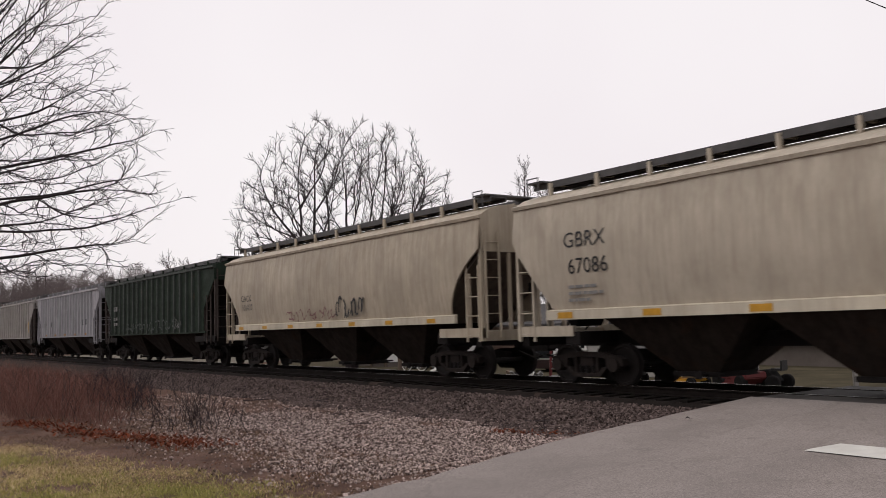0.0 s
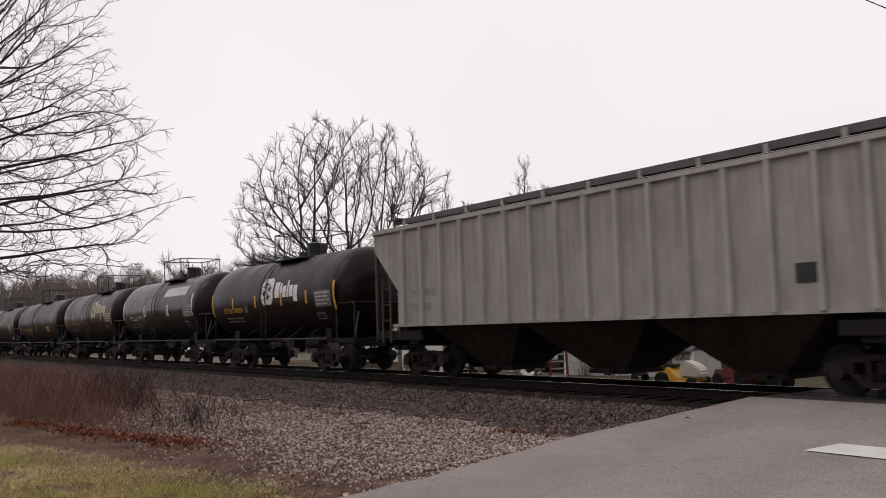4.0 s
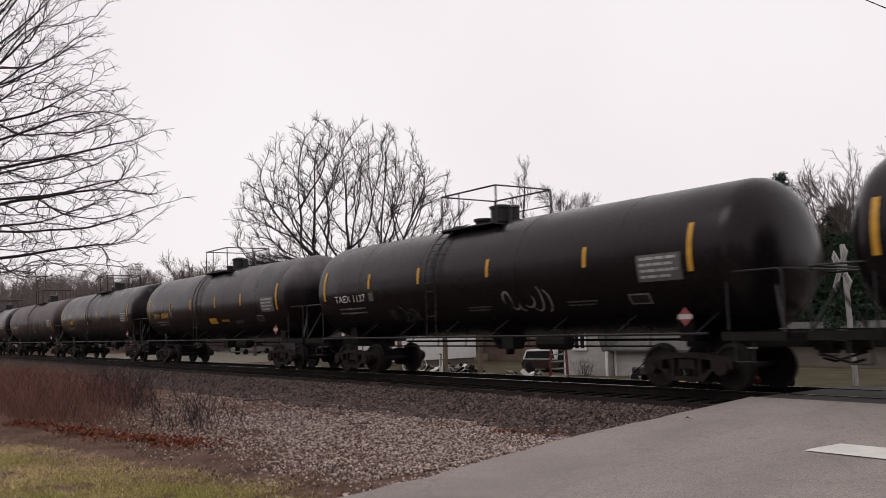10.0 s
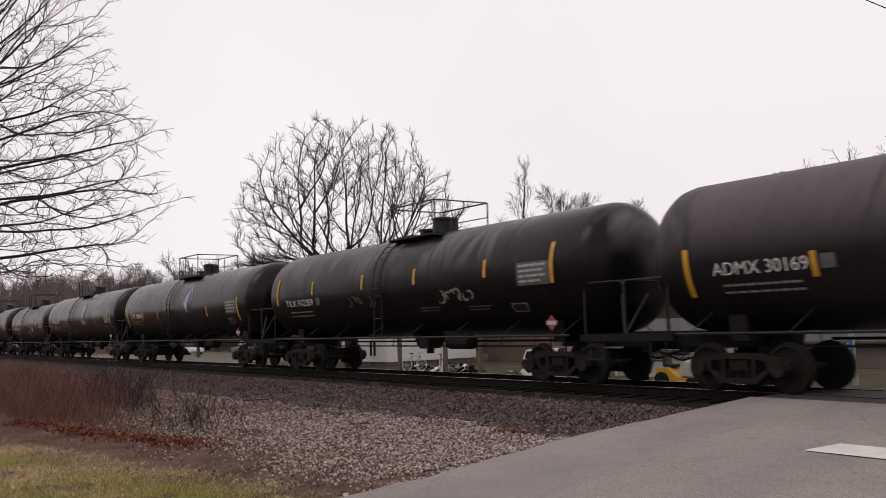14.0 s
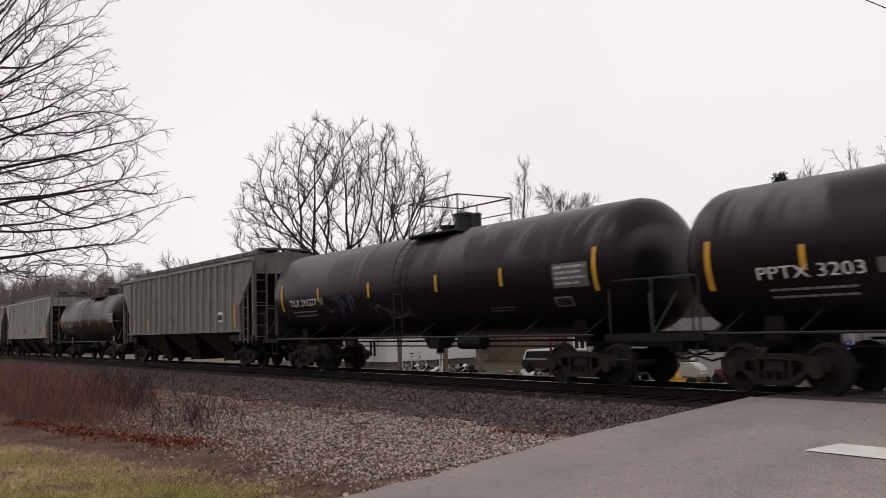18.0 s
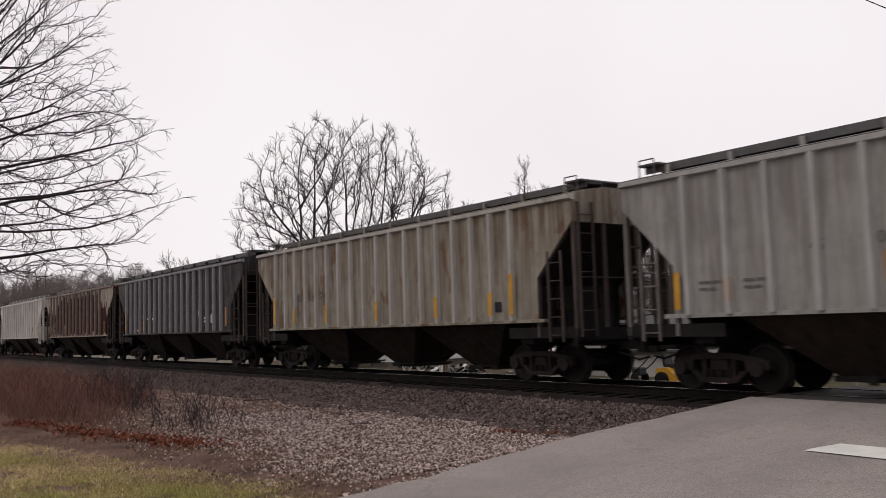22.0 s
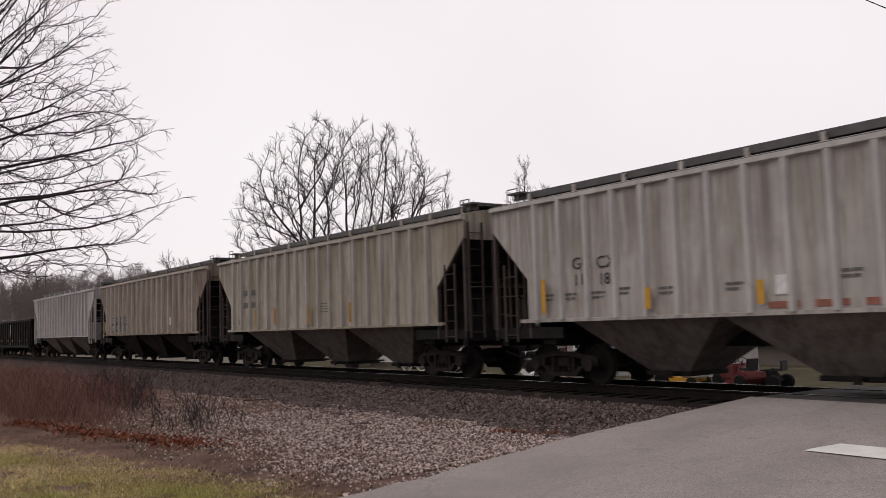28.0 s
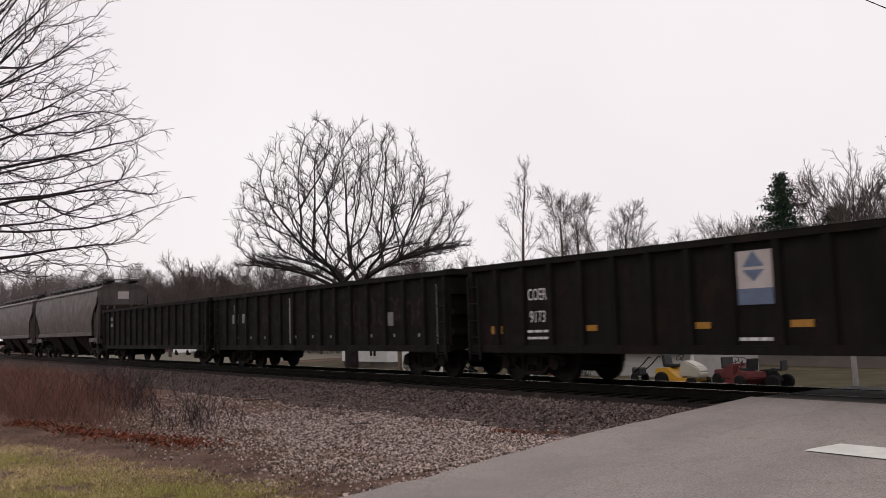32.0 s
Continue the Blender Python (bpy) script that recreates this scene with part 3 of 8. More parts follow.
def underframe(car, l, tc, material):
    bm = bmesh.new()
    quad_box(bm, -l, l, -0.22, 0.22, 0.86, 1.16)
    for s in (-1, 1):
        quad_box(bm, s * tc - 0.22, s * tc + 0.22, -1.45, 1.45, 0.95, 1.22)
        quad_box(bm, s * (l - 0.12) - 0.1, s * (l - 0.12) + 0.1, -1.45, 1.45, 0.9, 1.15)
    part("centre_sill", bm, material, car)
    for s in (-1, 1):
        coupler_on(car, s * l, s)
        truck_under(car, s * tc)


def end_gear(car, l, material):
    """Brake wheel, air reservoir and pipes on the end sills."""
    def reservoir():
        bm = bmesh.new()
        lathe(bm, [(-0.5, 0.05), (-0.45, 0.17), (0.45, 0.17), (0.5, 0.05)], (0, 0, 0), (0, 1, 0), 12)
        rod(bm, (0, -0.3, 0), (-0.35, -0.3, -0.25), 0.02)
        rod(bm, (0, 0.3, 0), (-0.35, 0.3, -0.25), 0.02)
        return bm

    def wheel():
        bm = bmesh.new()
        for k in range(12):
            a, b = k * math.pi / 6, (k + 1) * math.pi / 6
            rod(bm, (0, 0.26 * math.cos(a), 0.26 * math.sin(a)), (0, 0.26 * math.cos(b), 0.26 * math.sin(b)), 0.017)
        for k in range(3):
            a = k * 2.094
            rod(bm, (0, 0, 0), (0, 0.26 * math.cos(a), 0.26 * math.sin(a)), 0.013)
        quad_box(bm, -0.2, -0.03, -0.12, 0.12, -0.15, 0.15)
        return bm
    hang("brake_wheel", kept("brake_wheel", wheel), M["under"], car, at=(l - 0.15, 0.55, 2.4))
    hang("air_reservoir", kept("reservoir", reservoir, True), M["under"], car, at=(-l + 0.75, 0.1, 1.5))


def ribbed_hopper(name, label, l, paint, ribs=17, group="covered hopper cars", eave=4.33, board="walkway", bay=None, endpaint=None, gap=0.0):
    """Covered hopper with flat ribbed sides and cut-away ends."""
    car = thing(name, label, "rail car", group)
    y, sill, c = 1.56, 1.50, 1.28
    lit_ribpaint = LIT_RIB.get(paint.name, paint)
    grimy = endpaint is None
    endpaint = endpaint or M["endgrime"]
    headpaint = paint

    def side():
        bm = bmesh.new()
        prism(bm, [(-l + c, sill), (l - c, sill), (l - c, 2.50), (l, 3.78), (l, eave), (-l, eave), (-l, 3.78), (-l + c, 2.50)], "y", -0.02, 0.02)
        return bm
    for s in (-1, 1):
        hang("side_sheet", kept(f"side/{l:.2f}/{eave:.2f}", side), paint, car, at=(0, s * y, 0))

    def rib():
        bm = bmesh.new()
        prism(bm, [(-0.085, 0.0), (-0.05, -0.10), (0.05, -0.10), (0.085, 0.0)], "z", sill + 0.01, eave - 0.08)
        return bm

    def chord():
        bm = bmesh.new()
        prism(bm, [(-0.03, -0.10), (-0.10, -0.07), (-0.10, 0.02), (0.05, 0.06), (0.05, -0.10)], "x", -l - 0.01, l + 0.01)
        return bm

    def lower():
        bm = bmesh.new()
        prism(bm, [(-0.06, -0.045), (-0.06, 0.025), (0.02, 0.04), (0.05, 0.04), (0.05, -0.045)], "x", -l + c - 0.25, l - c + 0.25)
        return bm
    for s in (-1, 1):
        turn = Matrix.Identity(4) if s < 0 else Matrix.Rotation(math.pi, 4, "Z")
        for k in range(ribs):
            x = -l + 1.66 + (gap or (2 * l - 3.32) / (ribs - 1)) * k
            hang("rib", kept(f"rib/{eave:.2f}", rib), lit_ribpaint, car, at=Matrix.Translation((x, s * (y + 0.02), 0)) @ turn)
        hang("top_chord", kept(f"chord/{l:.2f}", chord), lit_ribpaint, car, at=Matrix.Translation((0, s * (y + 0.0), eave)) @ turn)
        hang("side_sill", kept(f"lower/{l:.2f}", lower), paint, car, at=Matrix.Translation((0, s * (y + 0.0), sill)) @ turn)

    def roof():
        bm = bmesh.new()
        arc = [(-y - 0.04, eave + 0.055), (-1.1, eave + 0.17), (-0.5, eave + 0.25), (0.5, eave + 0.25), (1.1, eave + 0.17), (y + 0.04, eave + 0.055)]
        prism(bm, arc + [(y - 0.05, eave), (-y + 0.05, eave)], "x", -l, l)
        return bm
    hang("roof", kept(f"roof/{l:.2f}/{eave:.2f}", roof), paint, car)

    def end():
        bm = bmesh.new()
        arc = [(-y, eave - 0.01), (-1.1, eave + 0.15), (-0.5, eave + 0.23), (0.5, eave + 0.23), (1.1, eave + 0.15), (y, eave - 0.01)]
        prism(bm, [(-y, 3.72)] + arc + [(y, 3.72)], "x", -0.03, 0.0)
        return bm

    def slope():
        bm = bmesh.new()
        prism(bm, [(0, 3.72), (-2.55, 1.45), (-2.65, 1.45), (-0.12, 3.72)], "y", -y + 0.03, y - 0.03)
        return bm

    def cage():
        bm = bmesh.new()
        for s in (-1, 1):
            quad_box(bm, -0.09, 0.0, s * (y - 0.05) - 0.05, s * (y - 0.05) + 0.05, 1.12, 3.75)
            quad_box(bm, -0.07, -0.01, s * 0.55 - 0.05, s * 0.55 + 0.05, 1.1, 3.74)
            quad_box(bm, -c - 0.06, -c + 0.02, s * (y - 0.05) - 0.05, s * (y - 0.05) + 0.05, 1.1, 2.5)
            prism(bm, [(-0.05, 3.70), (-c, 2.45), (-c - 0.1, 2.45), (-0.15, 3.70)], "y", s * (y - 0.05) - 0.04, s * (y - 0.05) + 0.04)
        pipe(bm, [(0.0, -y + 0.1, 2.45), (0.05, -y + 0.1, 2.45), (0.05, y - 0.1, 2.45), (0.0, y - 0.1, 2.45)], 0.018)
        return bm
    def bulkhead():
        bm = bmesh.new()
        quad_box(bm, -1.62, -1.56, -y + 0.06, y - 0.06, 1.26, 2.36)
        for yy in (-0.75, 0.0, 0.75):
            quad_box(bm, -1.56, -1.50, yy - 0.03, yy + 0.03, 1.26, 2.36)
        return bm

    def sills():
        bm = bmesh.new()
        for s in (-1, 1):
            quad_box(bm, -2.4, -0.12, s * (y - 0.06) - 0.05, s * (y - 0.06) + 0.05, 1.08, 1.34)
        quad_box(bm, -0.12, 0.0, -y, y, 1.02, 1.30)
        quad_box(bm, -1.1, -0.12, -y + 0.1, y - 0.1, 1.20, 1.24)
        quad_box(bm, -1.5, -1.1, -0.8, 0.8, 1.24, 1.75)
        return bm
    for s in (-1, 1):
        turn = Matrix.Translation((s * l, 0, 0)) @ (Matrix.Identity(4) if s > 0 else Matrix.Rotation(math.pi, 4, "Z"))
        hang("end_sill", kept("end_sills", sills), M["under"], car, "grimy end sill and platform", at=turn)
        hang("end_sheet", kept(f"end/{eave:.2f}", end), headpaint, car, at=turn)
        hang("slope_sheet", kept("slope", slope), M["slopegrime"], car, "near-black slope sheet", at=turn)
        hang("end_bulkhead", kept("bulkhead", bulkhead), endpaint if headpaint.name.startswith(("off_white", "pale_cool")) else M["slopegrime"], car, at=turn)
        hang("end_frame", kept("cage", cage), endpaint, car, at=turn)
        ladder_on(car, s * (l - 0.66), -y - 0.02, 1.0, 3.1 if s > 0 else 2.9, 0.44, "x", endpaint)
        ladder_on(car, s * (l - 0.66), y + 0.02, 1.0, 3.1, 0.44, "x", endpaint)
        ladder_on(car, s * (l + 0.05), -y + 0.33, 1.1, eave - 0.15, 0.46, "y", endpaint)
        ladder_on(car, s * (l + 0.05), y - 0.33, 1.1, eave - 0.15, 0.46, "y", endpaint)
    running_boards(car, l - 0.1, eave + 0.34, M[board], paint)
    hatches(car, l, eave + 0.24, paint)
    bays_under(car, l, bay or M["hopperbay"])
    underframe(car, l - 0.1, l - 1.85, M["under"])
    end_gear(car, l, M["under"])
    return car


def bowed_hopper(name, label, l, paint, group="covered hopper cars", curved_cut=True):
    """Covered hopper with smooth bowed sides and a pale side sill."""
    car = thing(name, label, "rail car", group)
    sill, eave = 1.66, 4.26
    prof = []
    for k in range(13):
        t = k / 12
        z = sill + 0.04 + (eave - sill - 0.04) * t
        prof.append((1.40 + 0.20 * math.sin(math.pi * (0.12 + 0.76 * t)), z))
    arc = [(1.44, eave + 0.06), (1.20, eave + 0.20), (0.80, eave + 0.33), (0.40, eave + 0.38)]

    def cut(z):
        """How far the side ends short of the car's end at the height z."""
        if z > 3.35:
            return 0.0
        t = (3.35 - z) / (3.35 - sill)
        return 1.35 * (math.sin(t * math.pi / 2) ** 0.8 if curved_cut else t)

    def side():
        bm = bmesh.new()
        rows = []
        n = 36
        for yy, z in prof:
            e = l - cut(z)
            rows.append([bm.verts.new((-e + 2 * e * i / n, -yy - (0.012 if i % 4 == 0 and 0 < i < n else 0.0), z)) for i in range(n + 1)])
        back = []
        for yy, z in prof:
            e = l - cut(z)
            back.append([bm.verts.new((-e + 2 * e * i / n, -yy + 0.05, z)) for i in range(n + 1)])
        for a, b in zip(rows, rows[1:]):
            for i in range(n):
                bm.faces.new((a[i], a[i + 1], b[i + 1], b[i]))
        for a, b in zip(back, back[1:]):
            for i in range(n):
                bm.faces.new((a[i], b[i], b[i + 1], a[i + 1]))
        for i in range(n):
            bm.faces.new((rows[0][i], back[0][i], back[0][i + 1], rows[0][i + 1]))
            bm.faces.new((rows[-1][i], rows[-1][i + 1], back[-1][i + 1], back[-1][i]))
        for k in range(len(prof) - 1):
            bm.faces.new((rows[k][0], rows[k + 1][0], back[k + 1][0], back[k][0]))
            bm.faces.new((rows[k][n], back[k][n], back[k + 1][n], rows[k + 1][n]))
        return bm
    for s in (-1, 1):
        hang("side_sheet", kept(f"bowed/{l:.2f}/{curved_cut}", side, True), paint, car,
             at=Matrix.Identity(4) if s < 0 else Matrix.Rotation(math.pi, 4, "Z"))

    def roof():
        bm = bmesh.new()
        full = [(-a, b) for a, b in [(1.47, eave)] + arc] + [(a, b) for a, b in reversed([(1.47, eave)] + arc)]
        prism(bm, full, "x", -l, l)
        return bm

    def lip():
        bm = bmesh.new()
        prism(bm, [(-0.06, -0.05), (-0.08, 0.03), (0.0, 0.06), (0.03, -0.05)], "x", -l - 0.02, l + 0.02)
        return bm

    def sillbar():
        bm = bmesh.new()
        prism(bm, [(-0.06, -0.16), (-0.06, 0.05), (0.03, 0.08), (0.03, -0.16)], "x", -l + 1.1, l - 1.1)
        return bm

    def end():
        bm = bmesh.new()
        full = [(-1.46, 3.35), (-1.46, eave - 0.01)] + [(-a, b - 0.01) for a, b in arc] + [(a, b - 0.01) for a, b in reversed(arc)] + [(1.46, eave - 0.01), (1.46, 3.35)]
        prism(bm, full, "x", -0.04, 0.0)
        return bm

    def slope():
        bm = bmesh.new()
        prism(bm, [(0, 3.35), (-2.6, 1.5), (-2.7, 1.5), (-0.12, 3.35)], "y", -1.42, 1.42)
        return bm

    def cage():
        bm = bmesh.new()
        for s in (-1, 1):
            quad_box(bm, -0.1, 0.0, s * 1.44 - 0.05, s * 1.44 + 0.05, 1.1, 3.4)
            quad_box(bm, -0.62, -0.55, s * 1.44 - 0.04, s * 1.44 + 0.04, 1.1, 2.8)
            quad_box(bm, -0.07, -0.01, s * 0.5 - 0.05, s * 0.5 + 0.05, 1.1, 3.35)
            quad_box(bm, -1.9, 0.0, s * 1.44 - 0.06, s * 1.44 + 0.06, 1.12, 1.36)
        quad_box(bm, -0.12, 0.0, -1.5, 1.5, 1.02, 1.30)
        return bm
    hang("roof", kept(f"bowedroof/{l:.2f}", roof), paint, car)
    for s in (-1, 1):
        turn = Matrix.Identity(4) if s < 0 else Matrix.Rotation(math.pi, 4, "Z")
        hang("top_chord", kept(f"lip/{l:.2f}", lip), paint, car, at=Matrix.Translation((0, s * 1.47, eave)) @ turn)
        hang("side_sill", kept(f"sillbar/{l:.2f}", sillbar), M["tansill"] if "tan" in paint.name else paint, car, "side sill", at=Matrix.Translation((0, s * 1.5, sill)) @ turn)
        turn = Matrix.Translation((s * l, 0, 0)) @ (Matrix.Identity(4) if s > 0 else Matrix.Rotation(math.pi, 4, "Z"))
        hang("end_sheet", kept("bowedend", end), paint, car, at=turn)
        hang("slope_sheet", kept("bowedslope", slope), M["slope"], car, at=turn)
        hang("end_frame", kept("bowedcage", cage), paint, car, at=turn)
        for yy in (-1, 1):
            ladder_on(car, s * (l - 0.36), yy * 1.50, 1.0, 3.0, 0.52, "x", paint)
            ladder_on(car, s * (l + 0.05), yy * 1.14, 1.1, 3.9, 0.46, "y", paint)
    running_boards(car, l - 0.1, eave + 0.56, M["walkway"], paint, True)
    hatches(car, l, eave + 0.37, paint)
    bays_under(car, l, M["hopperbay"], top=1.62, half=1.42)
    underframe(car, l - 0.1, l - 1.85, M["under"])
    end_gear(car, l, M["under"])
    return car


M["tansill"] = car_paint("pale_sill_paint", (0.55, 0.50, 0.40), (0.25, 0.18, 0.12), 0.3, soot=0.15)
# Slope sheets of the bowed cars: recess shade put into a darker paint.
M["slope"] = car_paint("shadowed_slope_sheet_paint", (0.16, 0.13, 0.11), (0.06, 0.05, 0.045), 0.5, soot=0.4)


def tank_car(name, label, l, paint, axis=2.70, r=1.55, dome=0.0, group="tank cars", rail_far=True, belt=True):
    """Tank car without a full underframe: shell with dished heads, stub sills, top platform and side rails."""
    car = thing(name, label, "rail car", group)

    def shell():
        bm = bmesh.new()
        seg = 48
        h = 0.78
        xs = []
        for k in range(7):
            t = math.pi / 2 * (1 - k / 6)
            xs.append((-l + h - h * math.sin(t), r * max(math.cos(t), 0.001) ** 0.75))
        body = [(-l + h + (2 * l - 2 * h) * k / 12, r) for k in range(1, 12)]
        prof = xs + body + [(-x, rr) for x, rr in reversed(xs)]
        lathe(bm, prof, (0, 0, axis), (1, 0, 0), seg)
        return bm
    sh = hang("tank_shell", kept(f"shell/{l:.2f}/{r:.2f}", shell, True), paint, car)

    def hoops():
        bm = bmesh.new()
        lathe(bm, [(-0.03, r - 0.05), (-0.03, r + 0.004), (0.03, r + 0.004), (0.03, r - 0.05)], (0, 0, axis), (1, 0, 0), 48)
        return bm
    for k in (-0.62, -0.24, 0.24, 0.62):
        hang("weld_band", kept(f"hoop/{r:.2f}", hoops, True), paint, sh, at=(k * l, 0, 0))

    def saddle():
        bm = bmesh.new()
        pts = []
        for k in range(9):
            a = math.pi * (1.28 + 0.44 * k / 8)
            pts.append(((r + 0.02) * math.cos(a), axis + (r + 0.02) * math.sin(a)))
        prism(bm, pts + [(0.95, 0.98), (-0.95, 0.98)], "x", -0.2, 0.2)
        return bm

    def stub():
        bm = bmesh.new()
        quad_box(bm, -2.6, 0.62, -0.2, 0.2, 0.84, 1.18)
        quad_box(bm, 0.2, 0.62, -1.42, 1.42, 1.02, 1.14)
        quad_box(bm, -0.75, 0.62, -1.46, -1.38, 1.0, 1.16)
        quad_box(bm, -0.75, 0.62, 1.38, 1.46, 1.0, 1.16)
        return bm

    def endrail():
        bm = bmesh.new()
        pipe(bm, [(-0.62, 0, 1.1), (-0.62, 0, 2.22), (-0.55, 0, 2.3), (0.5, 0, 2.3), (0.56, 0, 2.22), (0.56, 0, 1.1)], 0.022)
        return bm

    def brace():
        bm = bmesh.new()
        pipe(bm, [(0.56, 0, 1.15), (0.2, 0.36, 2.0)], 0.03)
        return bm

    def stirrup():
        bm = bmesh.new()
        pipe(bm, [(-0.5, 0, 1.0), (-0.5, 0, 0.6), (-0.1, 0, 0.6), (-0.1, 0, 1.0)], 0.018)
        return bm

    def crossrail():
        bm = bmesh.new()
        pipe(bm, [(0.56, -1.4, 2.3), (0.56, 1.4, 2.3)], 0.02)
        return bm
    for s in (-1, 1):
        turn = Matrix.Translation((s * (l - 0.05), 0, 0)) @ (Matrix.Identity(4) if s > 0 else Matrix.Rotation(math.pi, 4, "Z"))
        hang("stub_sill", kept("stub", stub), M["under"], car, "black steel end platform and sill", at=turn)
        for yy in (-1.4, 1.4):
            side_turn = turn @ Matrix.Translation((0, yy, 0))
            hang("end_railing", kept("endrail", endrail), M["blackiron"], car, at=side_turn)
            hang("brace", kept("brace", brace), M["blackiron"], car, at=side_turn if yy < 0 else side_turn @ Matrix.Diagonal((1, -1, 1, 1)))
            hang("stirrup_step", kept("stirrup", stirrup), M["blackiron"], car, at=side_turn)
        hang("cross_railing", kept("crossrail", crossrail), M["blackiron"], car, at=turn)
        hang("saddle", kept(f"saddle/{r:.2f}/{axis:.2f}", saddle), paint, car, at=(s * (l - 2.0), 0, 0))
        coupler_on(car, s * (l + 0.35), s)
        truck_under(car, s * (l - 2.0))

    def siderail():
        bm = bmesh.new()
        yy = -1.60
        pipe(bm, [(-l + 1.0, yy, 1.14), (l - 1.0, yy, 1.14)], 0.028)
        n = 8
        for k in range(n):
            x = -l + 1.3 + (2 * l - 2.6) * k / (n - 1)
            a = -math.sqrt(max(r * r - (1.55 - axis) ** 2, 0.01))
            rod(bm, (x, yy, 1.14), (x + 0.18, a - 0.02, 1.55), 0.011)
        return bm
    for s in (-1, 1):
        hang("side_handrail", kept(f"siderail/{l:.2f}/{r:.2f}", siderail), M["blackiron"], car,
             at=Matrix.Identity(4) if s < 0 else Matrix.Rotation(math.pi, 4, "Z"))

    def lowpipes():
        bm = bmesh.new()
        pipe(bm, [(-l + 3.1, -0.5, 0.86), (l - 3.1, -0.5, 0.86)], 0.022)
        pipe(bm, [(-l + 3.1, 0.4, 0.98), (l - 3.1, 0.4, 0.98)], 0.03)
        for k in range(9):
            x = -l + 3.4 + (2 * l - 6.8) * k / 8
            rod(bm, (x, -0.5, 0.86), (x, -0.45, 1.25), 0.014)
        lathe(bm, [(-0.55, 0.05), (-0.5, 0.2), (0.5, 0.2), (0.55, 0.05)], (2.6, -0.75, 0.98), (1, 0, 0), 12)
        quad_box(bm, 0.8, 1.25, -0.95, -0.6, 0.8, 1.12)
        return bm
    hang("brake_rigging", kept(f"lowpipes/{l:.2f}", lowpipes), M["under"], car)

    def outlet():
        bm = bmesh.new()
        rod(bm, (0, 0, 0.78), (0, 0, 1.3), 0.34, 14, 0.6)
        rod(bm, (0, 0, 0.62), (0, 0, 0.8), 0.12, 10)
        return bm
    hang("bottom_outlet", kept("outlet", outlet), M["under"], car)

    top = axis + r

    def platform():
        bm = bmesh.new()
        quad_box(bm, -1.25, 1.25, -1.0, -0.45, top - 0.14, top - 0.10)
        quad_box(bm, -1.25, 1.25, 0.45, 1.0, top - 0.14, top - 0.10)
        for x in (-1.25, 1.21):
            quad_box(bm, x, x + 0.04, -1.0, 1.0, top - 0.18, top - 0.10)
        return bm

    def rails():
        bm = bmesh.new()
        hi, mid = top + 0.86, top + 0.42
        for s in (-1, 1):
            pipe(bm, [(-1.22, s * 0.98, top - 0.1), (-1.22, s * 0.98, hi), (1.22, s * 0.98, hi), (1.22, s * 0.98, top - 0.1)], 0.024)
            pipe(bm, [(-1.22, s * 0.98, mid), (1.22, s * 0.98, mid)], 0.016) if s > 0 else None
            rod(bm, (-0.4, s * 0.98, top - 0.1), (-0.4, s * 0.98, hi), 0.02)
        pipe(bm, [(-1.22, -0.98, hi), (-1.22, 0.98, hi)], 0.022)
        pipe(bm, [(1.22, -0.98, hi), (1.22, 0.98, hi)], 0.022)
        return bm

    def valves():
        bm = bmesh.new()
        lathe(bm, [(0, 0.30), (0.46, 0.30), (0.46, 0.34), (0.52, 0.34), (0.58, 0.12)], (0.25, 0, top - 0.06), (0, 0, 1), 16)
        lathe(bm, [(0, 0.24), (0.16, 0.24), (0.18, 0.29), (0.25, 0.29)], (-0.55, 0, top - 0.05), (0, 0, 1), 16)
        lathe(bm, [(0, 0.11), (0.40, 0.11), (0.42, 0.14), (0.48, 0.10)], (0.80, 0.05, top - 0.05), (0, 0, 1), 10)
        return bm

    pts0 = [(-1.62, 1.15)]
    for k in range(12):
        a = math.pi * (1.08 - 0.5 * k / 11)
        pts0.append(((r + 0.1) * math.cos(a), axis + (r + 0.1) * math.sin(a)))

    def stiles():
        bm = bmesh.new()
        for x in (-0.22, 0.22):
            pipe(bm, [(x, py, pz) for py, pz in pts0], 0.02, 5)
        return bm

    def rung():
        bm = bmesh.new()
        rod(bm, (-0.22, 0, 0), (0.22, 0, 0), 0.013, 5)
        return bm
    pf = hang("top_platform", kept(f"platform/{top:.2f}", platform), M["blackiron"], car, at=(dome, 0, 0))
    hang("platform_railing", kept(f"rails/{top:.2f}", rails), M["blackiron"], pf)
    hang("valve_housing", kept(f"valves/{top:.2f}", valves, True), M["blackiron"], car, at=(dome, 0, 0))
    for s in (-1, 1):
        lad = hang("side_ladder", kept(f"stiles/{r:.2f}/{axis:.2f}", stiles), M["blackiron"], car,
                   at=Matrix.Translation((dome - 1.0, 0, 0)) @ (Matrix.Identity(4) if s < 0 else Matrix.Rotation(math.pi, 4, "Z")))
        if s < 0:
            for (py, pz), (qy, qz) in zip(pts0, pts0[1:]):
                hang("rung", kept("tank_rung", rung), M["blackiron"], lad, at=(0, (py + qy) / 2, (pz + qz) / 2))
    car["r"], car["axis"] = r, axis
    return car


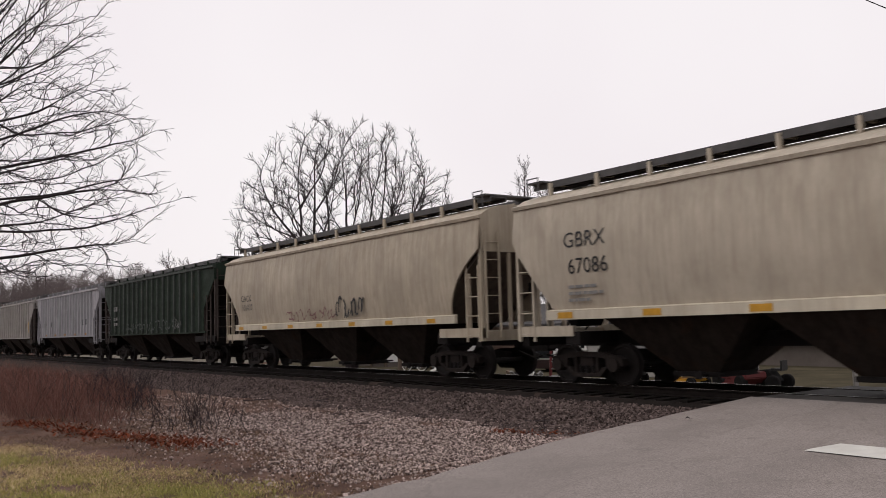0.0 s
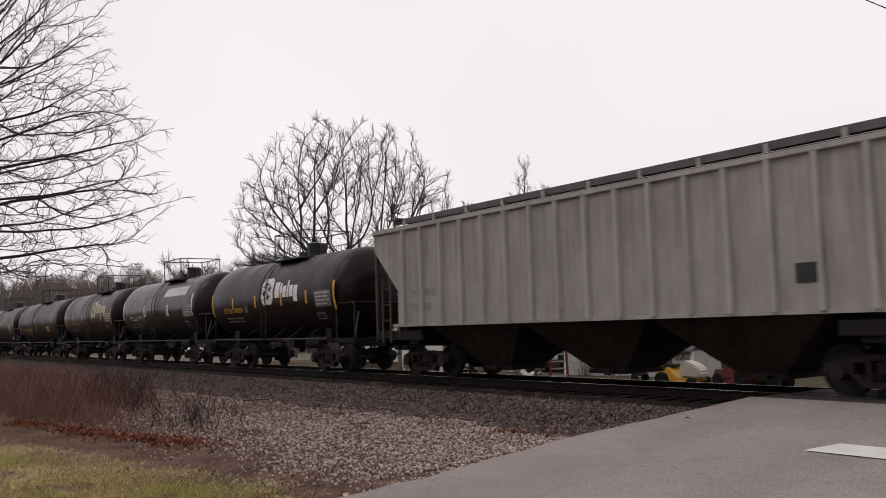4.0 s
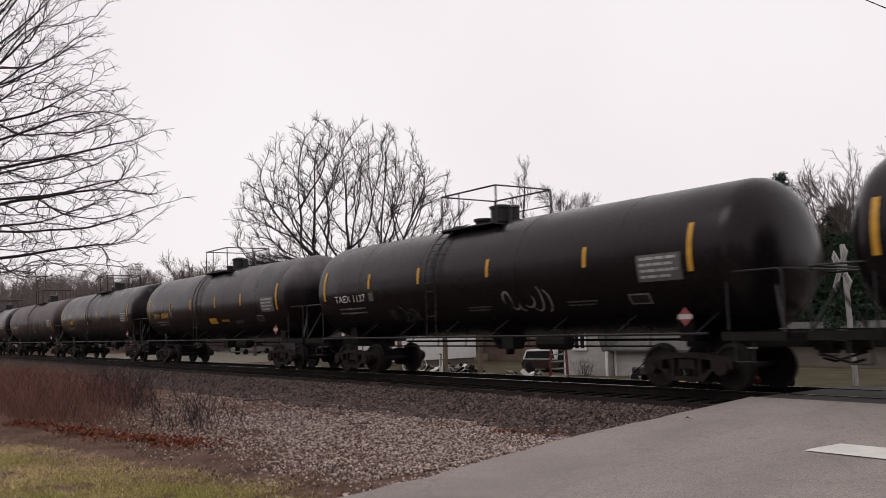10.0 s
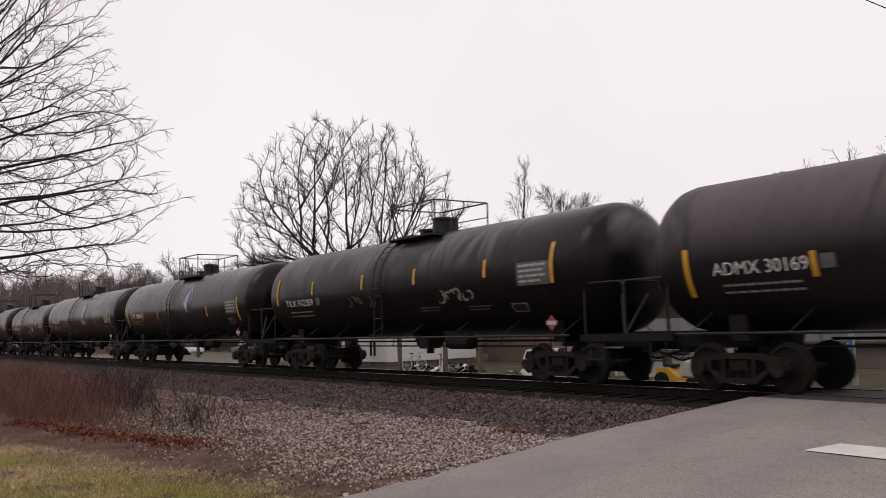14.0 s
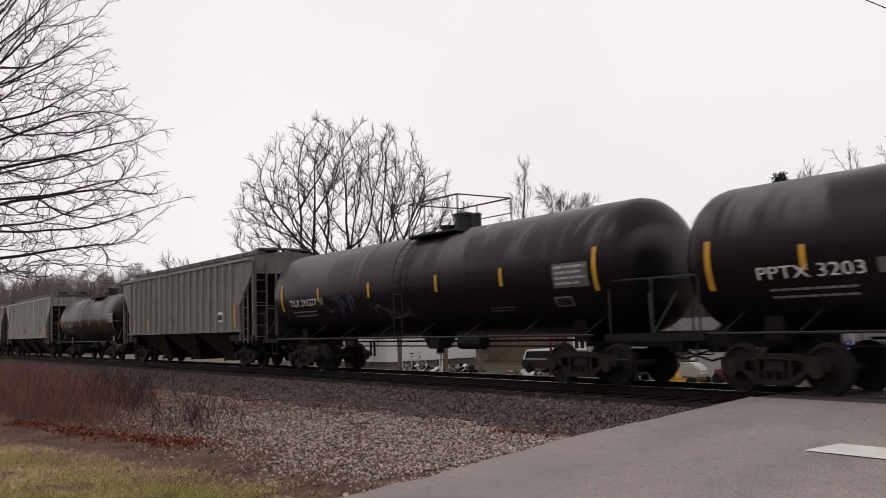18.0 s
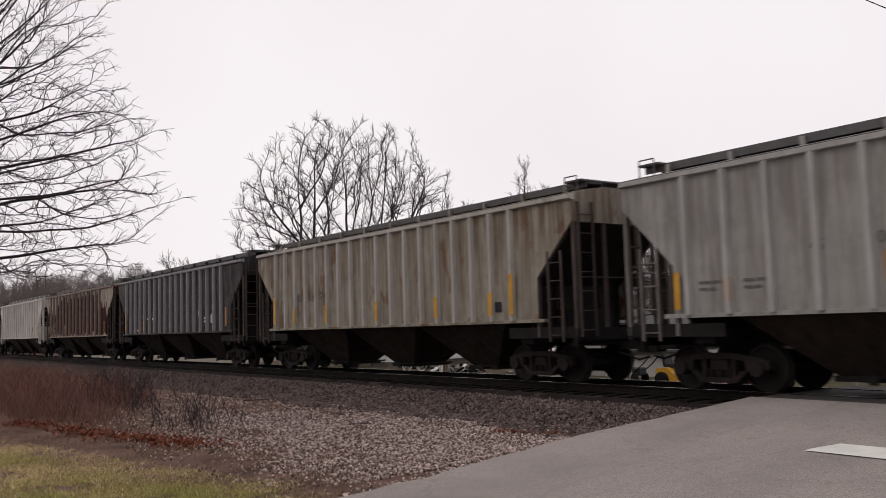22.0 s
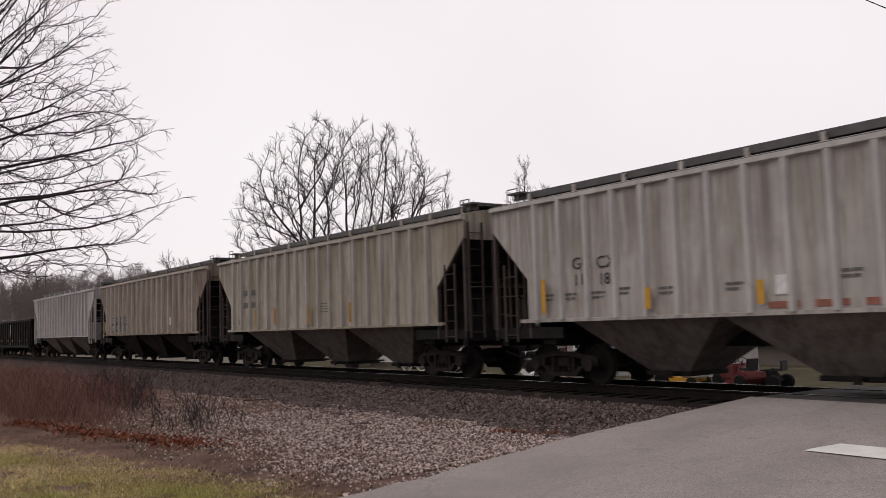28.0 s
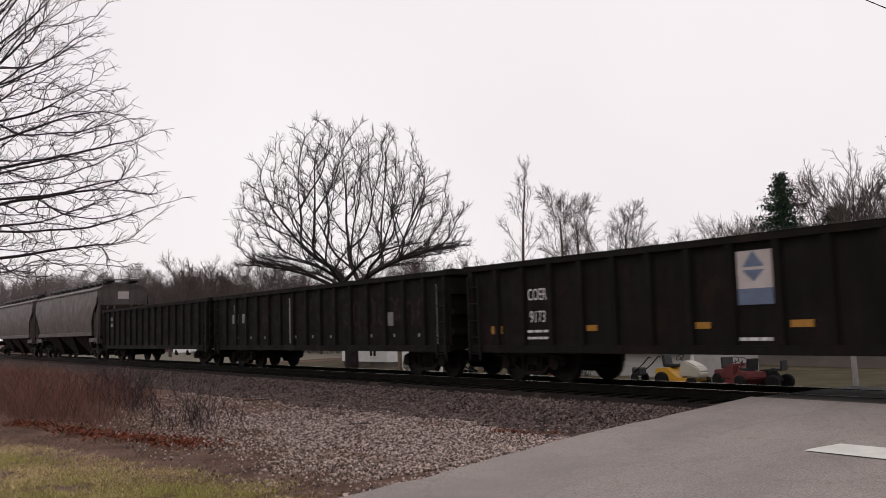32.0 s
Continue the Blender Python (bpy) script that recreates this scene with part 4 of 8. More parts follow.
def wrap(car, me, x, z, name, material, label="", lift=0.012, tall=None):
    """Lay a flat x-z mesh on the near side of the tank shell."""
    r, axis = car["r"], car["axis"]
    me = me.copy()
    bm = bmesh.new()
    bm.from_mesh(me)
    big = [f for f in bm.faces]
    bmesh.ops.triangulate(bm, faces=big)
    long_edges = [e for e in bm.edges if e.calc_length() > 0.16]
    if long_edges and len(bm.edges) < 4000:
        bmesh.ops.subdivide_edges(bm, edges=long_edges, cuts=2)
    for v in bm.verts:
        zz = z + v.co.z
        # the arc length from the tank's waist gives the angle
        a = (zz - axis) / r
        v.co = (x + v.co.x, -(r + lift) * math.cos(a), axis + (r + lift) * math.sin(a))
    bm.to_mesh(me)
    bm.free()
    ob = hang(name, me, material, car, label)
    if name == "stencil_block":
        ob["kind"] = "stuff"
    return ob


def flat(width, height, cols=1, rows=1):
    bm = bmesh.new()
    n, k = max(1, int(width / 0.15)), max(1, int(height / 0.10))
    g = [[bm.verts.new((-width / 2 + width * i / n, 0, -height / 2 + height * j / k)) for i in range(n + 1)] for j in range(k + 1)]
    for j in range(k):
        for i in range(n):
            bm.faces.new((g[j][i], g[j][i + 1], g[j + 1][i + 1], g[j + 1][i]))
    return mesh_of(bm, "decal")


def rows_of_bars(widths, h, gap, seed=1):
    rnd = random.Random(seed)
    bm = bmesh.new()
    for k, w in enumerate(widths):
        z, x = -k * (h + gap), -max(widths) / 2
        end = x + w
        while x < end - 0.02:
            step = min(rnd.uniform(0.12, 0.34), end - x)
            bm.faces.new([bm.verts.new(c) for c in ((x, 0, z), (x + step * 0.86, 0, z), (x + step * 0.86, 0, z + h), (x, 0, z + h))])
            x += step
    return mesh_of(bm, "stencil")


def gondola_car(name, label, l, paint, ribs=18, group="gondola cars"):
    """Open gondola with ribbed sides and a top chord."""
    car = thing(name, label, "rail car", group)
    y, z0, z1 = 1.48, 0.80, 2.88

    def side():
        return box_mesh(-l, l, -0.02, 0.02, z0, z1)

    def rib():
        bm = bmesh.new()
        prism(bm, [(-0.11, 0.0), (-0.07, -0.09), (0.07, -0.09), (0.11, 0.0)], "z", z0 + 0.12, z1 - 0.05)
        return bm

    def chord():
        bm = bmesh.new()
        quad_box(bm, -l - 0.02, l + 0.02, -0.12, 0.08, z1 - 0.06, z1 + 0.08)
        return bm

    def low():
        bm = bmesh.new()
        quad_box(bm, -l, l, -0.10, 0.05, z0 - 0.06, z0 + 0.12)
        return bm

    def end():
        bm = bmesh.new()
        quad_box(bm, -0.04, 0.0, -y, y, z0, z1)
        for z in (1.2, 1.75, 2.3):
            quad_box(bm, 0.0, 0.09, -y, y, z, z + 0.16)
        quad_box(bm, -0.1, 0.12, -y - 0.1, y + 0.1, z1 - 0.06, z1 + 0.1)
        return bm
    for s in (-1, 1):
        turn = Matrix.Identity(4) if s < 0 else Matrix.Rotation(math.pi, 4, "Z")
        hang("side_sheet", kept(f"gside/{l:.2f}", side), paint, car, at=(0, s * y, 0))
        hang("top_chord", kept(f"gchord/{l:.2f}", chord), paint, car, at=Matrix.Translation((0, s * y, 0)) @ turn)
        hang("side_sill", kept(f"glow/{l:.2f}", low), paint, car, at=Matrix.Translation((0, s * y, 0)) @ turn)
        for k in range(ribs):
            x = -l + 0.21 + (2 * l - 0.42) * k / (ribs - 1)
            hang("rib", kept("grib", rib), paint, car, at=Matrix.Translation((x, s * (y + 0.02), 0)) @ turn)
        turn = Matrix.Translation((s * l, 0, 0)) @ (Matrix.Identity(4) if s > 0 else Matrix.Rotation(math.pi, 4, "Z"))
        hang("end_sheet", kept("gend", end), paint, car, at=turn)
        for yy in (-1, 1):
            ladder_on(car, s * (l - 0.35), yy * (y + 0.13), 0.55, 2.7, 0.42, "x", M["under"])
    bm = box_mesh(-l + 0.05, l - 0.05, -y + 0.03, y - 0.03, 1.05, 1.12)
    part("floor_plate", bm, M["under"], car)
    underframe(car, l - 0.05, l - 1.9, M["under"])
    return car

# ---- the train, front to rear; each car by where its body ends stand (metres along the train) ----
CARS = []


def put(car, rear, front):
    CARS.append((car, (rear + front) / 2))
    return car


def half(rear, front):
    return round((front - rear) / 2, 2)


def fitted(car, text, x0, x1, z, h, colour):
    """Words between x0 and x1 on the tank's near side."""
    me = word(text, h, 1.0).copy()
    w = max(v.co.x for v in me.vertices) - min(v.co.x for v in me.vertices)
    me.transform(Matrix.Diagonal(((x1 - x0) / w, 1, 1, 1)))
    wrap(car, me, (x0 + x1) / 2, z, "lettering", M[colour], "stencilled lettering")


def digit_bars(car, x0, x1, z, h, colour, n):
    """A number that cannot be read, as plain bars."""
    bm = bmesh.new()
    w = (x1 - x0) / n
    for k in range(n):
        bm.faces.new([bm.verts.new(p) for p in ((k * w, 0, -h / 2), (k * w + w * 0.60, 0, -h / 2), (k * w + w * 0.60, 0, h / 2), (k * w, 0, h / 2))])
    wrap(car, mesh_of(bm, "stencil_number"), x0, z, "stencil_number", M[colour], "row of plain number bars")


def tank_marks(car, l, lead="", num="", colour="whiteletter", x0=-7.0, x1=-5.0, z=2.36, h=0.30, strips=(), longs=(), zt=2.88,
               tape="yellow", board=None, panel=None, sign=None, blocks=(), seed=1, head=True, bars_n=0):
    """Number, data panels, reflector strips and placards on a tank's near side."""
    if num:
        fitted(car, f"{lead} {num}", x0, x1, z, h, colour)
    elif lead:
        fitted(car, lead, x0, x0 + (x1 - x0) * 0.42, z, h, colour)
    if bars_n:
        digit_bars(car, x0 + (x1 - x0) * 0.52, x1, z, h * 0.72, colour, bars_n)
    if lead or num:
        wrap(car, rows_of_bars((1.7, 1.7), 0.05, 0.10, seed), (x0 + x1) / 2, z - 0.34, "stencil_block", M["greyletter"], "rows of small illegible stencilling")
        wrap(car, flat(0.28, 0.26), x1 + 0.36, z + 0.02, "data_panel", M["greyletter2"], "small stencilled box")
    for x in strips:
        wrap(car, flat(0.12, 0.46), x, zt, "reflector_tape", M[tape], "reflective strip")
    for x in longs:
        wrap(car, flat(0.13, 0.98), x, zt - 0.02, "reflector_tape", M[tape], "long reflective strip")
    if board:
        bx, bz = board
        wrap(car, flat(1.16, 0.56), bx, bz, "data_board", M["boardgrey"], "grey stencilled data panel")
        wrap(car, rows_of_bars((1.0, 0.9, 1.0, 0.8), 0.055, 0.07, seed + 5), bx, bz + 0.17, "stencil_block", M["greyletter3"], "rows of small illegible stencilling", 0.018)
    if panel:
        px, pz = panel
        wrap(car, flat(0.58, 0.26), px, pz, "data_panel", M["greyletter"], "small stencilled panel")
        wrap(car, flat(0.50, 0.19), px, pz, "data_field", M["blackfield"], "dark panel field", 0.018)
    for bx, bz in blocks:
        wrap(car, rows_of_bars((1.0, 0.9), 0.04, 0.05, seed + 9), bx, bz, "stencil_block", M["greyletter2"], "rows of small illegible stencilling")
    if sign:
        thing_part_diamond(car, *sign)
    if head:
        head_words(car, l, seed)


def smear(car, x0, x1, z0, z1, colour, seed, n=7, r=0.03, label="faded graffiti smear"):
    """Loose spray strokes laid on the tank's side."""
    rnd = random.Random(seed)
    bm = bmesh.new()
    w = (x1 - x0) / n
    for k in range(n):
        cx, cz = w * (k + 0.5), rnd.uniform(-0.08, 0.08)
        a0, span = rnd.uniform(0, 6.28), rnd.uniform(2.0, 4.5)
        rx, rz = w * rnd.uniform(0.5, 1.0), (z1 - z0) * rnd.uniform(0.2, 0.5)
        pts = [(cx + rx * math.cos(a0 + span * i / 10), cz + rz * math.sin(a0 + span * i / 10) + 0.2 * (i / 10 - 0.5) * (z1 - z0)) for i in range(11)]
        for i, ((ax, az), (bx, bz)) in enumerate(zip(pts, pts[1:])):
            d = Vector((bx - ax, bz - az))
            if d.length < 1e-4:
                continue
            q = Vector((-d.y, d.x)).normalized() * r * (0.5 + 0.9 * math.sin(math.pi * (i + 0.5) / 10))
            bm.faces.new([bm.verts.new((px, 0, pz)) for px, pz in ((ax - q.x, az - q.y), (bx - q.x, bz - q.y), (bx + q.x, bz + q.y), (ax + q.x, az + q.y))])
    wrap(car, mesh_of(bm, "graffiti"), x0, (z0 + z1) / 2, "graffiti", M[colour], label)


def head_words(car, l, seed):
    """Small stencilling on the dished head."""
    bm = bmesh.new()
    for k in range(3):
        for j in range(4):
            y0 = -0.55 + j * 0.2
            z0 = car["axis"] + 0.35 - k * 0.14
            bm.faces.new([bm.verts.new((l - 0.10 - 0.16 * (yy * yy + (z - car["axis"]) ** 2) * 0.6 + 0.05, yy, z))
                          for yy, z in ((y0, z0), (y0 + 0.16, z0), (y0 + 0.16, z0 + 0.07), (y0, z0 + 0.07))])
    part("stencil_block", bm, M["greyletter"], car, "rows of small illegible stencilling on the tank head")["kind"] = "stuff"


def thing_part_diamond(car, x, z):
    bm = bmesh.new()
    prism(bm, [(-0.19, 0), (0, 0.19), (0.19, 0), (0, -0.19)], "y", -0.01, 0.0)
    d = part("placard", bm, M["redwhite"], car, "red and white diamond placard", at=(x, -1.40, z))
    part("placard_band", box_mesh(-0.17, 0.17, -0.016, -0.011, -0.05, 0.05), M["placard"], d, "white band")
    return d


# two cream cars with bowed sides
l = half(263.4, 280.6)
c = put(bowed_hopper("covered_hopper_car", "cream covered hopper car with bowed sides and orange reflectors", l, M["tan"], curved_cut=False), 263.4, 280.6)
mark_bowed(c, "GBRX", 265.86 - 272.0, 3.28, 0.50, M["darkletter"])
mark_bowed(c, "67086", 265.95 - 272.0, 2.68, 0.50, M["darkletter"])
bars(c, -l + 1.9, 2.2, (0.9, 1.1, 0.7), 0.07, 0.08, M["greyletter"], -1.575)
for k in range(6):
    plate(c, -l + 1.5 + k * 2.55, -l + 1.98 + k * 2.55, 1.53, 1.67, M["yellow"], -1.562, label="orange-yellow reflector")
l = half(244.9, 262.0)
c = put(bowed_hopper("covered_hopper_car", "tan covered hopper car with bowed sides, purple and black graffiti", l, M["tan2"]), 244.9, 262.0)
mark_bowed(c, "GACX", 247.21 - 253.45, 2.73, 0.34, M["darkletter"])
mark_bowed(c, "101037", 247.25 - 253.45, 2.38, 0.34, M["greyletter2"])
scrawl(c, -2.6, 1.0, 1.78, 2.12, M["redletter"], -1.60, 5, 12, 0.02, "faded red graffiti scrawl")
scrawl(c, 1.0, 2.9, 1.8, 2.45, M["darkletter"], -1.61, 7, 9, 0.035, "black graffiti scrawl")
for k in range(7):
    plate(c, -l + 1.5 + k * 2.2, -l + 1.9 + k * 2.2, 1.53, 1.65, M["yellow"], -1.562, label="orange-yellow reflector")

l = half(226.7, 243.8)
c = put(ribbed_hopper("covered_hopper_car", "dark green ribbed covered hopper car with white graffiti", l, M["green"], 18), 226.7, 243.8)
scrawl(c, -3.9, 3.2, 1.7, 2.15, M["greyletter5"], -1.67, 11, 18, 0.022, "faded white graffiti scrawl")
scrawl(c, 3.4, 4.6, 1.65, 2.25, M["greyletter"], -1.67, 12, 5, 0.02, "white graffiti scrawl")
bars(c, -l + 2.2, 2.8, (0.7,), 0.25, 0.1, M["greyletter"], -1.665)
bars(c, -l + 2.2, 2.3, (0.7, 0.7), 0.16, 0.14, M["greyletter"], -1.665)

l = half(208.1, 225.4)
c = put(ribbed_hopper("covered_hopper_car", "pale silver-grey ribbed covered hopper car", l, M["silver"], 20, endpaint=M["silver"]), 208.1, 225.4)
for k, tx in enumerate(("476", "306")):
    mark(c, tx, -l + 3.45 + k * 0.95, 2.33, 0.34, M["darkletter"], -1.60)
bars(c, -l + 1.35, 2.2, (1.4,), 0.26, 0.1, M["greyletter"], -1.60)
for x in (-3.95, 4.5, 5.55):
    plate(c, x, x + 0.52, 2.2, 2.55, M["darkletter"], -1.59, "data_board", "black painted panel")
for k in range(5):
    plate(c, -l + 3.4 + k * 2.75, -l + 3.9 + k * 2.75, 1.56, 1.68, M["rustletter"], -1.668, label="orange-yellow reflector")

l = half(189.4, 206.6)
c = put(ribbed_hopper("covered_hopper_car", "grey-beige ribbed covered hopper car", l, M["greige"], 16), 189.4, 206.6)
plate(c, l - 3.1, l - 2.65, 2.0, 2.35, M["darkletter"], -1.59, "data_board", "black painted panel")
bars(c, -l + 2.0, 2.3, (1.2, 1.0), 0.2, 0.2, M["greyletter"], -1.59)
plate(c, l - 1.45, l - 1.3, 1.9, 2.7, M["yellow"], -1.67, label="faded yellow reflector")

# syrup tank cars
def emblem(car, x, z, col, dark):
    """A plain four-lobed emblem with a dark cross figure, and bars where the owner's mark is painted."""
    bm = bmesh.new()
    c = bm.verts.new((0, 0, 0))
    ring = []
    for k in range(48):
        a = k * math.pi / 24
        rr = 0.47 + 0.13 * abs(math.cos(2 * a + math.pi / 2))
        ring.append(bm.verts.new((rr * math.cos(a), 0, rr * math.sin(a))))
    for k in range(48):
        bm.faces.new((c, ring[k], ring[(k + 1) % 48]))
    e = wrap(car, mesh_of(bm, "emblem"), x, z, "emblem", col, "pale four-lobed emblem")
    bm = bmesh.new()
    for k in range(4):
        a = k * math.pi / 2 + 0.35
        ca, sa = math.cos(a), math.sin(a)
        for u0, u1, v0, v1 in ((0.06, 0.36, -0.045, 0.045), (0.22, 0.30, 0.045, 0.20), (0.22, 0.30, -0.14, -0.045)):
            bm.faces.new([bm.verts.new((u * ca - v * sa, 0, u * sa + v * ca)) for u, v in ((u0, v0), (u1, v0), (u1, v1), (u0, v1))])
    wrap(car, mesh_of(bm, "emblem_figure"), x, z, "emblem_figure", dark, "dark cross figure", 0.02)
    bm = bmesh.new()
    x0 = 0.0
    for w, lo, hi in ((0.38, -0.26, 0.32), (0.16, -0.26, 0.26), (0.28, -0.26, 0.16), (0.12, -0.26, 0.34), (0.28, -0.26, 0.16), (0.30, -0.44, 0.14)):
        bm.faces.new([bm.verts.new(p) for p in ((x0, 0, lo), (x0 + w, 0, lo), (x0 + w, 0, hi), (x0, 0, hi))])
        x0 += w + 0.07
    wrap(car, mesh_of(bm, "emblem"), x + 0.66, z - 0.02, "owner_mark", col, "row of plain painted bars")


l = half(175.35, 187.3)
c = put(tank_car("tank_car", "rust-black tank car with a white four-lobed emblem", l, M["rusttank"], dome=0.98), 175.35, 187.3)
tank_marks(c, l, "STSX", "4809", "yellowletter", -4.1, -2.2, 2.30, strips=(-3.1, -0.9, 1.4, 3.4), longs=(-5.3, 5.4), zt=2.6, board=(4.6, 2.5), panel=(4.2, 1.88), seed=3)
emblem(c, 0.2, 2.95, M["whiteletter"], M["blackfield"])
l = half(162.05, 174.4)
c = put(tank_car("tank_car", "glossy black tank car with white owner's bars", l, M["blacktank"], dome=1.01), 162.05, 174.4)
tank_marks(c, l, "STSX", "52179", "whiteletter", -4.2, -2.3, 2.30, longs=(-5.3, 5.2), zt=2.8, tape="whiteletter", board=(4.6, 2.5), panel=(4.2, 1.88), seed=4)
for x in (-1.71, -1.51, 1.77, 1.97):
    wrap(c, flat(0.11, 0.55), x, 2.65 if x < 0 else 2.6, "stripe", M["whiteletter"], "white painted stripe")
bm = bmesh.new()
x0 = 0.0
for k, w in enumerate((0.36, 0.36, 0.34, 0.34, 0.30, 0.34, 0.36, 0.32, 0.34)):
    bm.faces.new([bm.verts.new(p) for p in ((x0, 0, -0.24), (x0 + w * 0.78, 0, -0.24), (x0 + w * 0.88, 0, 0.24), (x0 + 0.08, 0, 0.24))])
    x0 += w
wrap(c, mesh_of(bm, "owner_mark"), 1.18, 3.50, "owner_mark", M["whiteletter"], "row of plain white painted bars")
l = half(148.35, 161.0)
c = put(tank_car("tank_car", "black-brown tank car with a cream four-lobed emblem", l, M["rusttank"], dome=1.80), 148.35, 161.0)
tank_marks(c, l, "STSX", "", "rustletter", -4.27, -2.34, 2.30, strips=(-3.22, -0.93, 1.49, 3.51), longs=(-5.23, 5.56), zt=2.56, board=(4.9, 2.54), panel=(4.42, 1.88), seed=5, bars_n=4)
emblem(c, 1.84, 3.10, M["creamletter"], M["blackfield"])

l = half(132.45, 147.2)
c = put(tank_car("tank_car", "grey-blotched black tank car with a yellow panel", l, M["patchtank"], dome=0.65), 132.45, 147.2)
tank_marks(c, l, "UTLX", "", "yellowletter", -4.58, -2.23, 2.10, strips=(-0.23, 3.25), longs=(-6.6,), zt=2.2, seed=6, bars_n=6)
wrap(c, flat(0.86, 0.34), 3.78, 2.10, "yellow_panel", M["yellow"], "yellow painted panel")
wrap(c, rows_of_bars((0.7, 0.6), 0.04, 0.05, 77), 3.78, 2.12, "stencil_block", M["rustletter2"], "rows of small illegible stencilling", 0.018)
bm = bmesh.new()
bm.faces.new([bm.verts.new(p) for p in ((-0.75, 0, 0.35), (0.75, 0, 0.42), (0.72, 0, 0.05), (0.2, 0, -0.1), (0.25, 0, -0.5), (0.05, 0, -1.4), (-0.2, 0, -1.35), (-0.25, 0, -0.2), (-0.72, 0, -0.35))])
wrap(c, mesh_of(bm, "patch"), -5.45, 2.85, "touch_up_patch", M["patchgrey"], "pale grey touch-up patch")
bm = bmesh.new()
bm.faces.new([bm.verts.new(p) for p in ((-0.09, 0, 0.62), (0.08, 0, 0.6), (0.12, 0, 0.0), (0.26, 0, -0.7), (0.1, 0, -0.95), (-0.12, 0, -0.6), (-0.06, 0, 0.0))])
wrap(c, mesh_of(bm, "patch"), 3.55, 2.3, "touch_up_patch", M["patchgrey2"], "grey paint run")
l = half(117.15, 131.3)
c = put(tank_car("tank_car", "black tank car with large grey touch-up blotches", l, M["patchtank"], dome=0.50), 117.15, 131.3)
tank_marks(c, l, "GATX", "219927", "whiteletter", -5.22, -3.11, 2.30, 0.34, strips=(-2.96, -1.08, 2.41, 4.4), longs=(-6.14, 6.2), zt=2.55,
           board=(4.9, 2.4), panel=(4.4, 1.8), sign=(5.9, 1.5), blocks=((-1.5, 1.80), (2.02, 1.82), (3.22, 1.88)), seed=7)
l = half(98.95, 115.7)
c = put(tank_car("tank_car", "black tank car with yellow reflector strips and grey graffiti", l, M["blacktank"], dome=-0.37), 98.95, 115.7)
tank_marks(c, l, "TCBX", "197611", "whiteletter", -6.80, -4.84, 2.38, 0.32, strips=(-4.72, -1.95, 1.11, 4.4), longs=(-7.58, 7.0), board=(6.3, 2.5), panel=(5.6, 1.85),
           sign=(6.9, 1.48), blocks=((0.81, 1.80), (3.2, 1.85)), seed=8)
smear(c, -4.1, 0.5, 1.85, 2.45, "greyletter4", 8, 3, 0.05)
smear(c, 0.95, 1.7, 1.75, 2.2, "greenspray", 9, 5, 0.05, "pale green graffiti smear")
l = half(79.85, 97.4)
c = put(tank_car("tank_car", "black tank car with yellow strips and white graffiti", l, M["blacktank"], dome=-0.42), 79.85, 97.4)
tank_marks(c, l, "TAEX", "1137", "whiteletter", -7.02, -5.11, 2.38, 0.32, strips=(-4.83, -2.12, 1.02, 4.5), longs=(-7.7, 7.4), board=(6.6, 2.5), panel=(5.9, 1.85),
           sign=(7.1, 1.48), blocks=((0.44, 1.85), (4.2, 1.85)), seed=9)
smear(c, 1.5, 3.1, 1.65, 2.25, "greyletter", 23, 6, 0.022, "white graffiti tag")
smear(c, -4.2, -2.3, 1.5, 1.95, "greyletter4", 24, 6, 0.035)
l = half(61.05, 78.5)
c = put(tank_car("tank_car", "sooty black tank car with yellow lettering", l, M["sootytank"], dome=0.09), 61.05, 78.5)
tank_marks(c, l, "UTLX", "", "yellowletter", -6.92, -4.73, 2.35, 0.34, strips=(-4.43, -1.67, 1.29, 4.02), longs=(-7.6, 7.35), zt=2.74, board=(6.5, 2.46), panel=(5.6, 1.93),
           sign=(7.0, 1.5), blocks=((3.4, 1.85),), seed=10, bars_n=6)
wrap(c, flat(0.86, 0.28), 0.70, 1.92, "yellow_panel", M["yellow"], "yellow painted panel")
wrap(c, flat(0.80, 0.10), 2.07, 1.92, "orange_bar", M["rustletter"], "faded orange painted bar")
l = half(42.15, 59.7)
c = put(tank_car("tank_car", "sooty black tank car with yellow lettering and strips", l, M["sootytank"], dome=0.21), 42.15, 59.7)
tank_marks(c, l, "UTLX", "", "yellowletter", -6.61, -4.60, 2.36, 0.36, strips=(-4.34, -1.66, 1.37, 4.12), longs=(-7.6, 7.35), zt=2.74, board=(6.55, 2.47), panel=(5.6, 1.93),
           sign=(7.0, 1.54), seed=11, bars_n=6)
wrap(c, flat(0.22, 0.2), -1.13, 2.24, "data_panel", M["placard"], "small white sticker")
l = half(23.35, 41.1)
c = put(tank_car("tank_car", "smooth black tank car with a painted pale top sheen and white lettering", l, M["mattetank"], dome=0.91), 23.35, 41.1)
tank_marks(c, l, "ADMX", "30169", "whiteletter", -7.0, -5.0, 2.34, 0.36, strips=(-4.9, -0.77, 1.43, 4.71), longs=(-7.6, 7.44), zt=2.32, board=(6.66, 2.52), panel=(6.6, 1.88),
           sign=(7.1, 1.44), blocks=((4.48, 1.95),), seed=12)
wrap(c, flat(0.22, 0.2), 1.34, 1.91, "data_panel", M["placard"], "small white sticker")
l = half(4.75, 22.3)
c = put(tank_car("tank_car", "sooty black tank car with pale graffiti", l, M["sootytank"], dome=0.58), 4.75, 22.3)
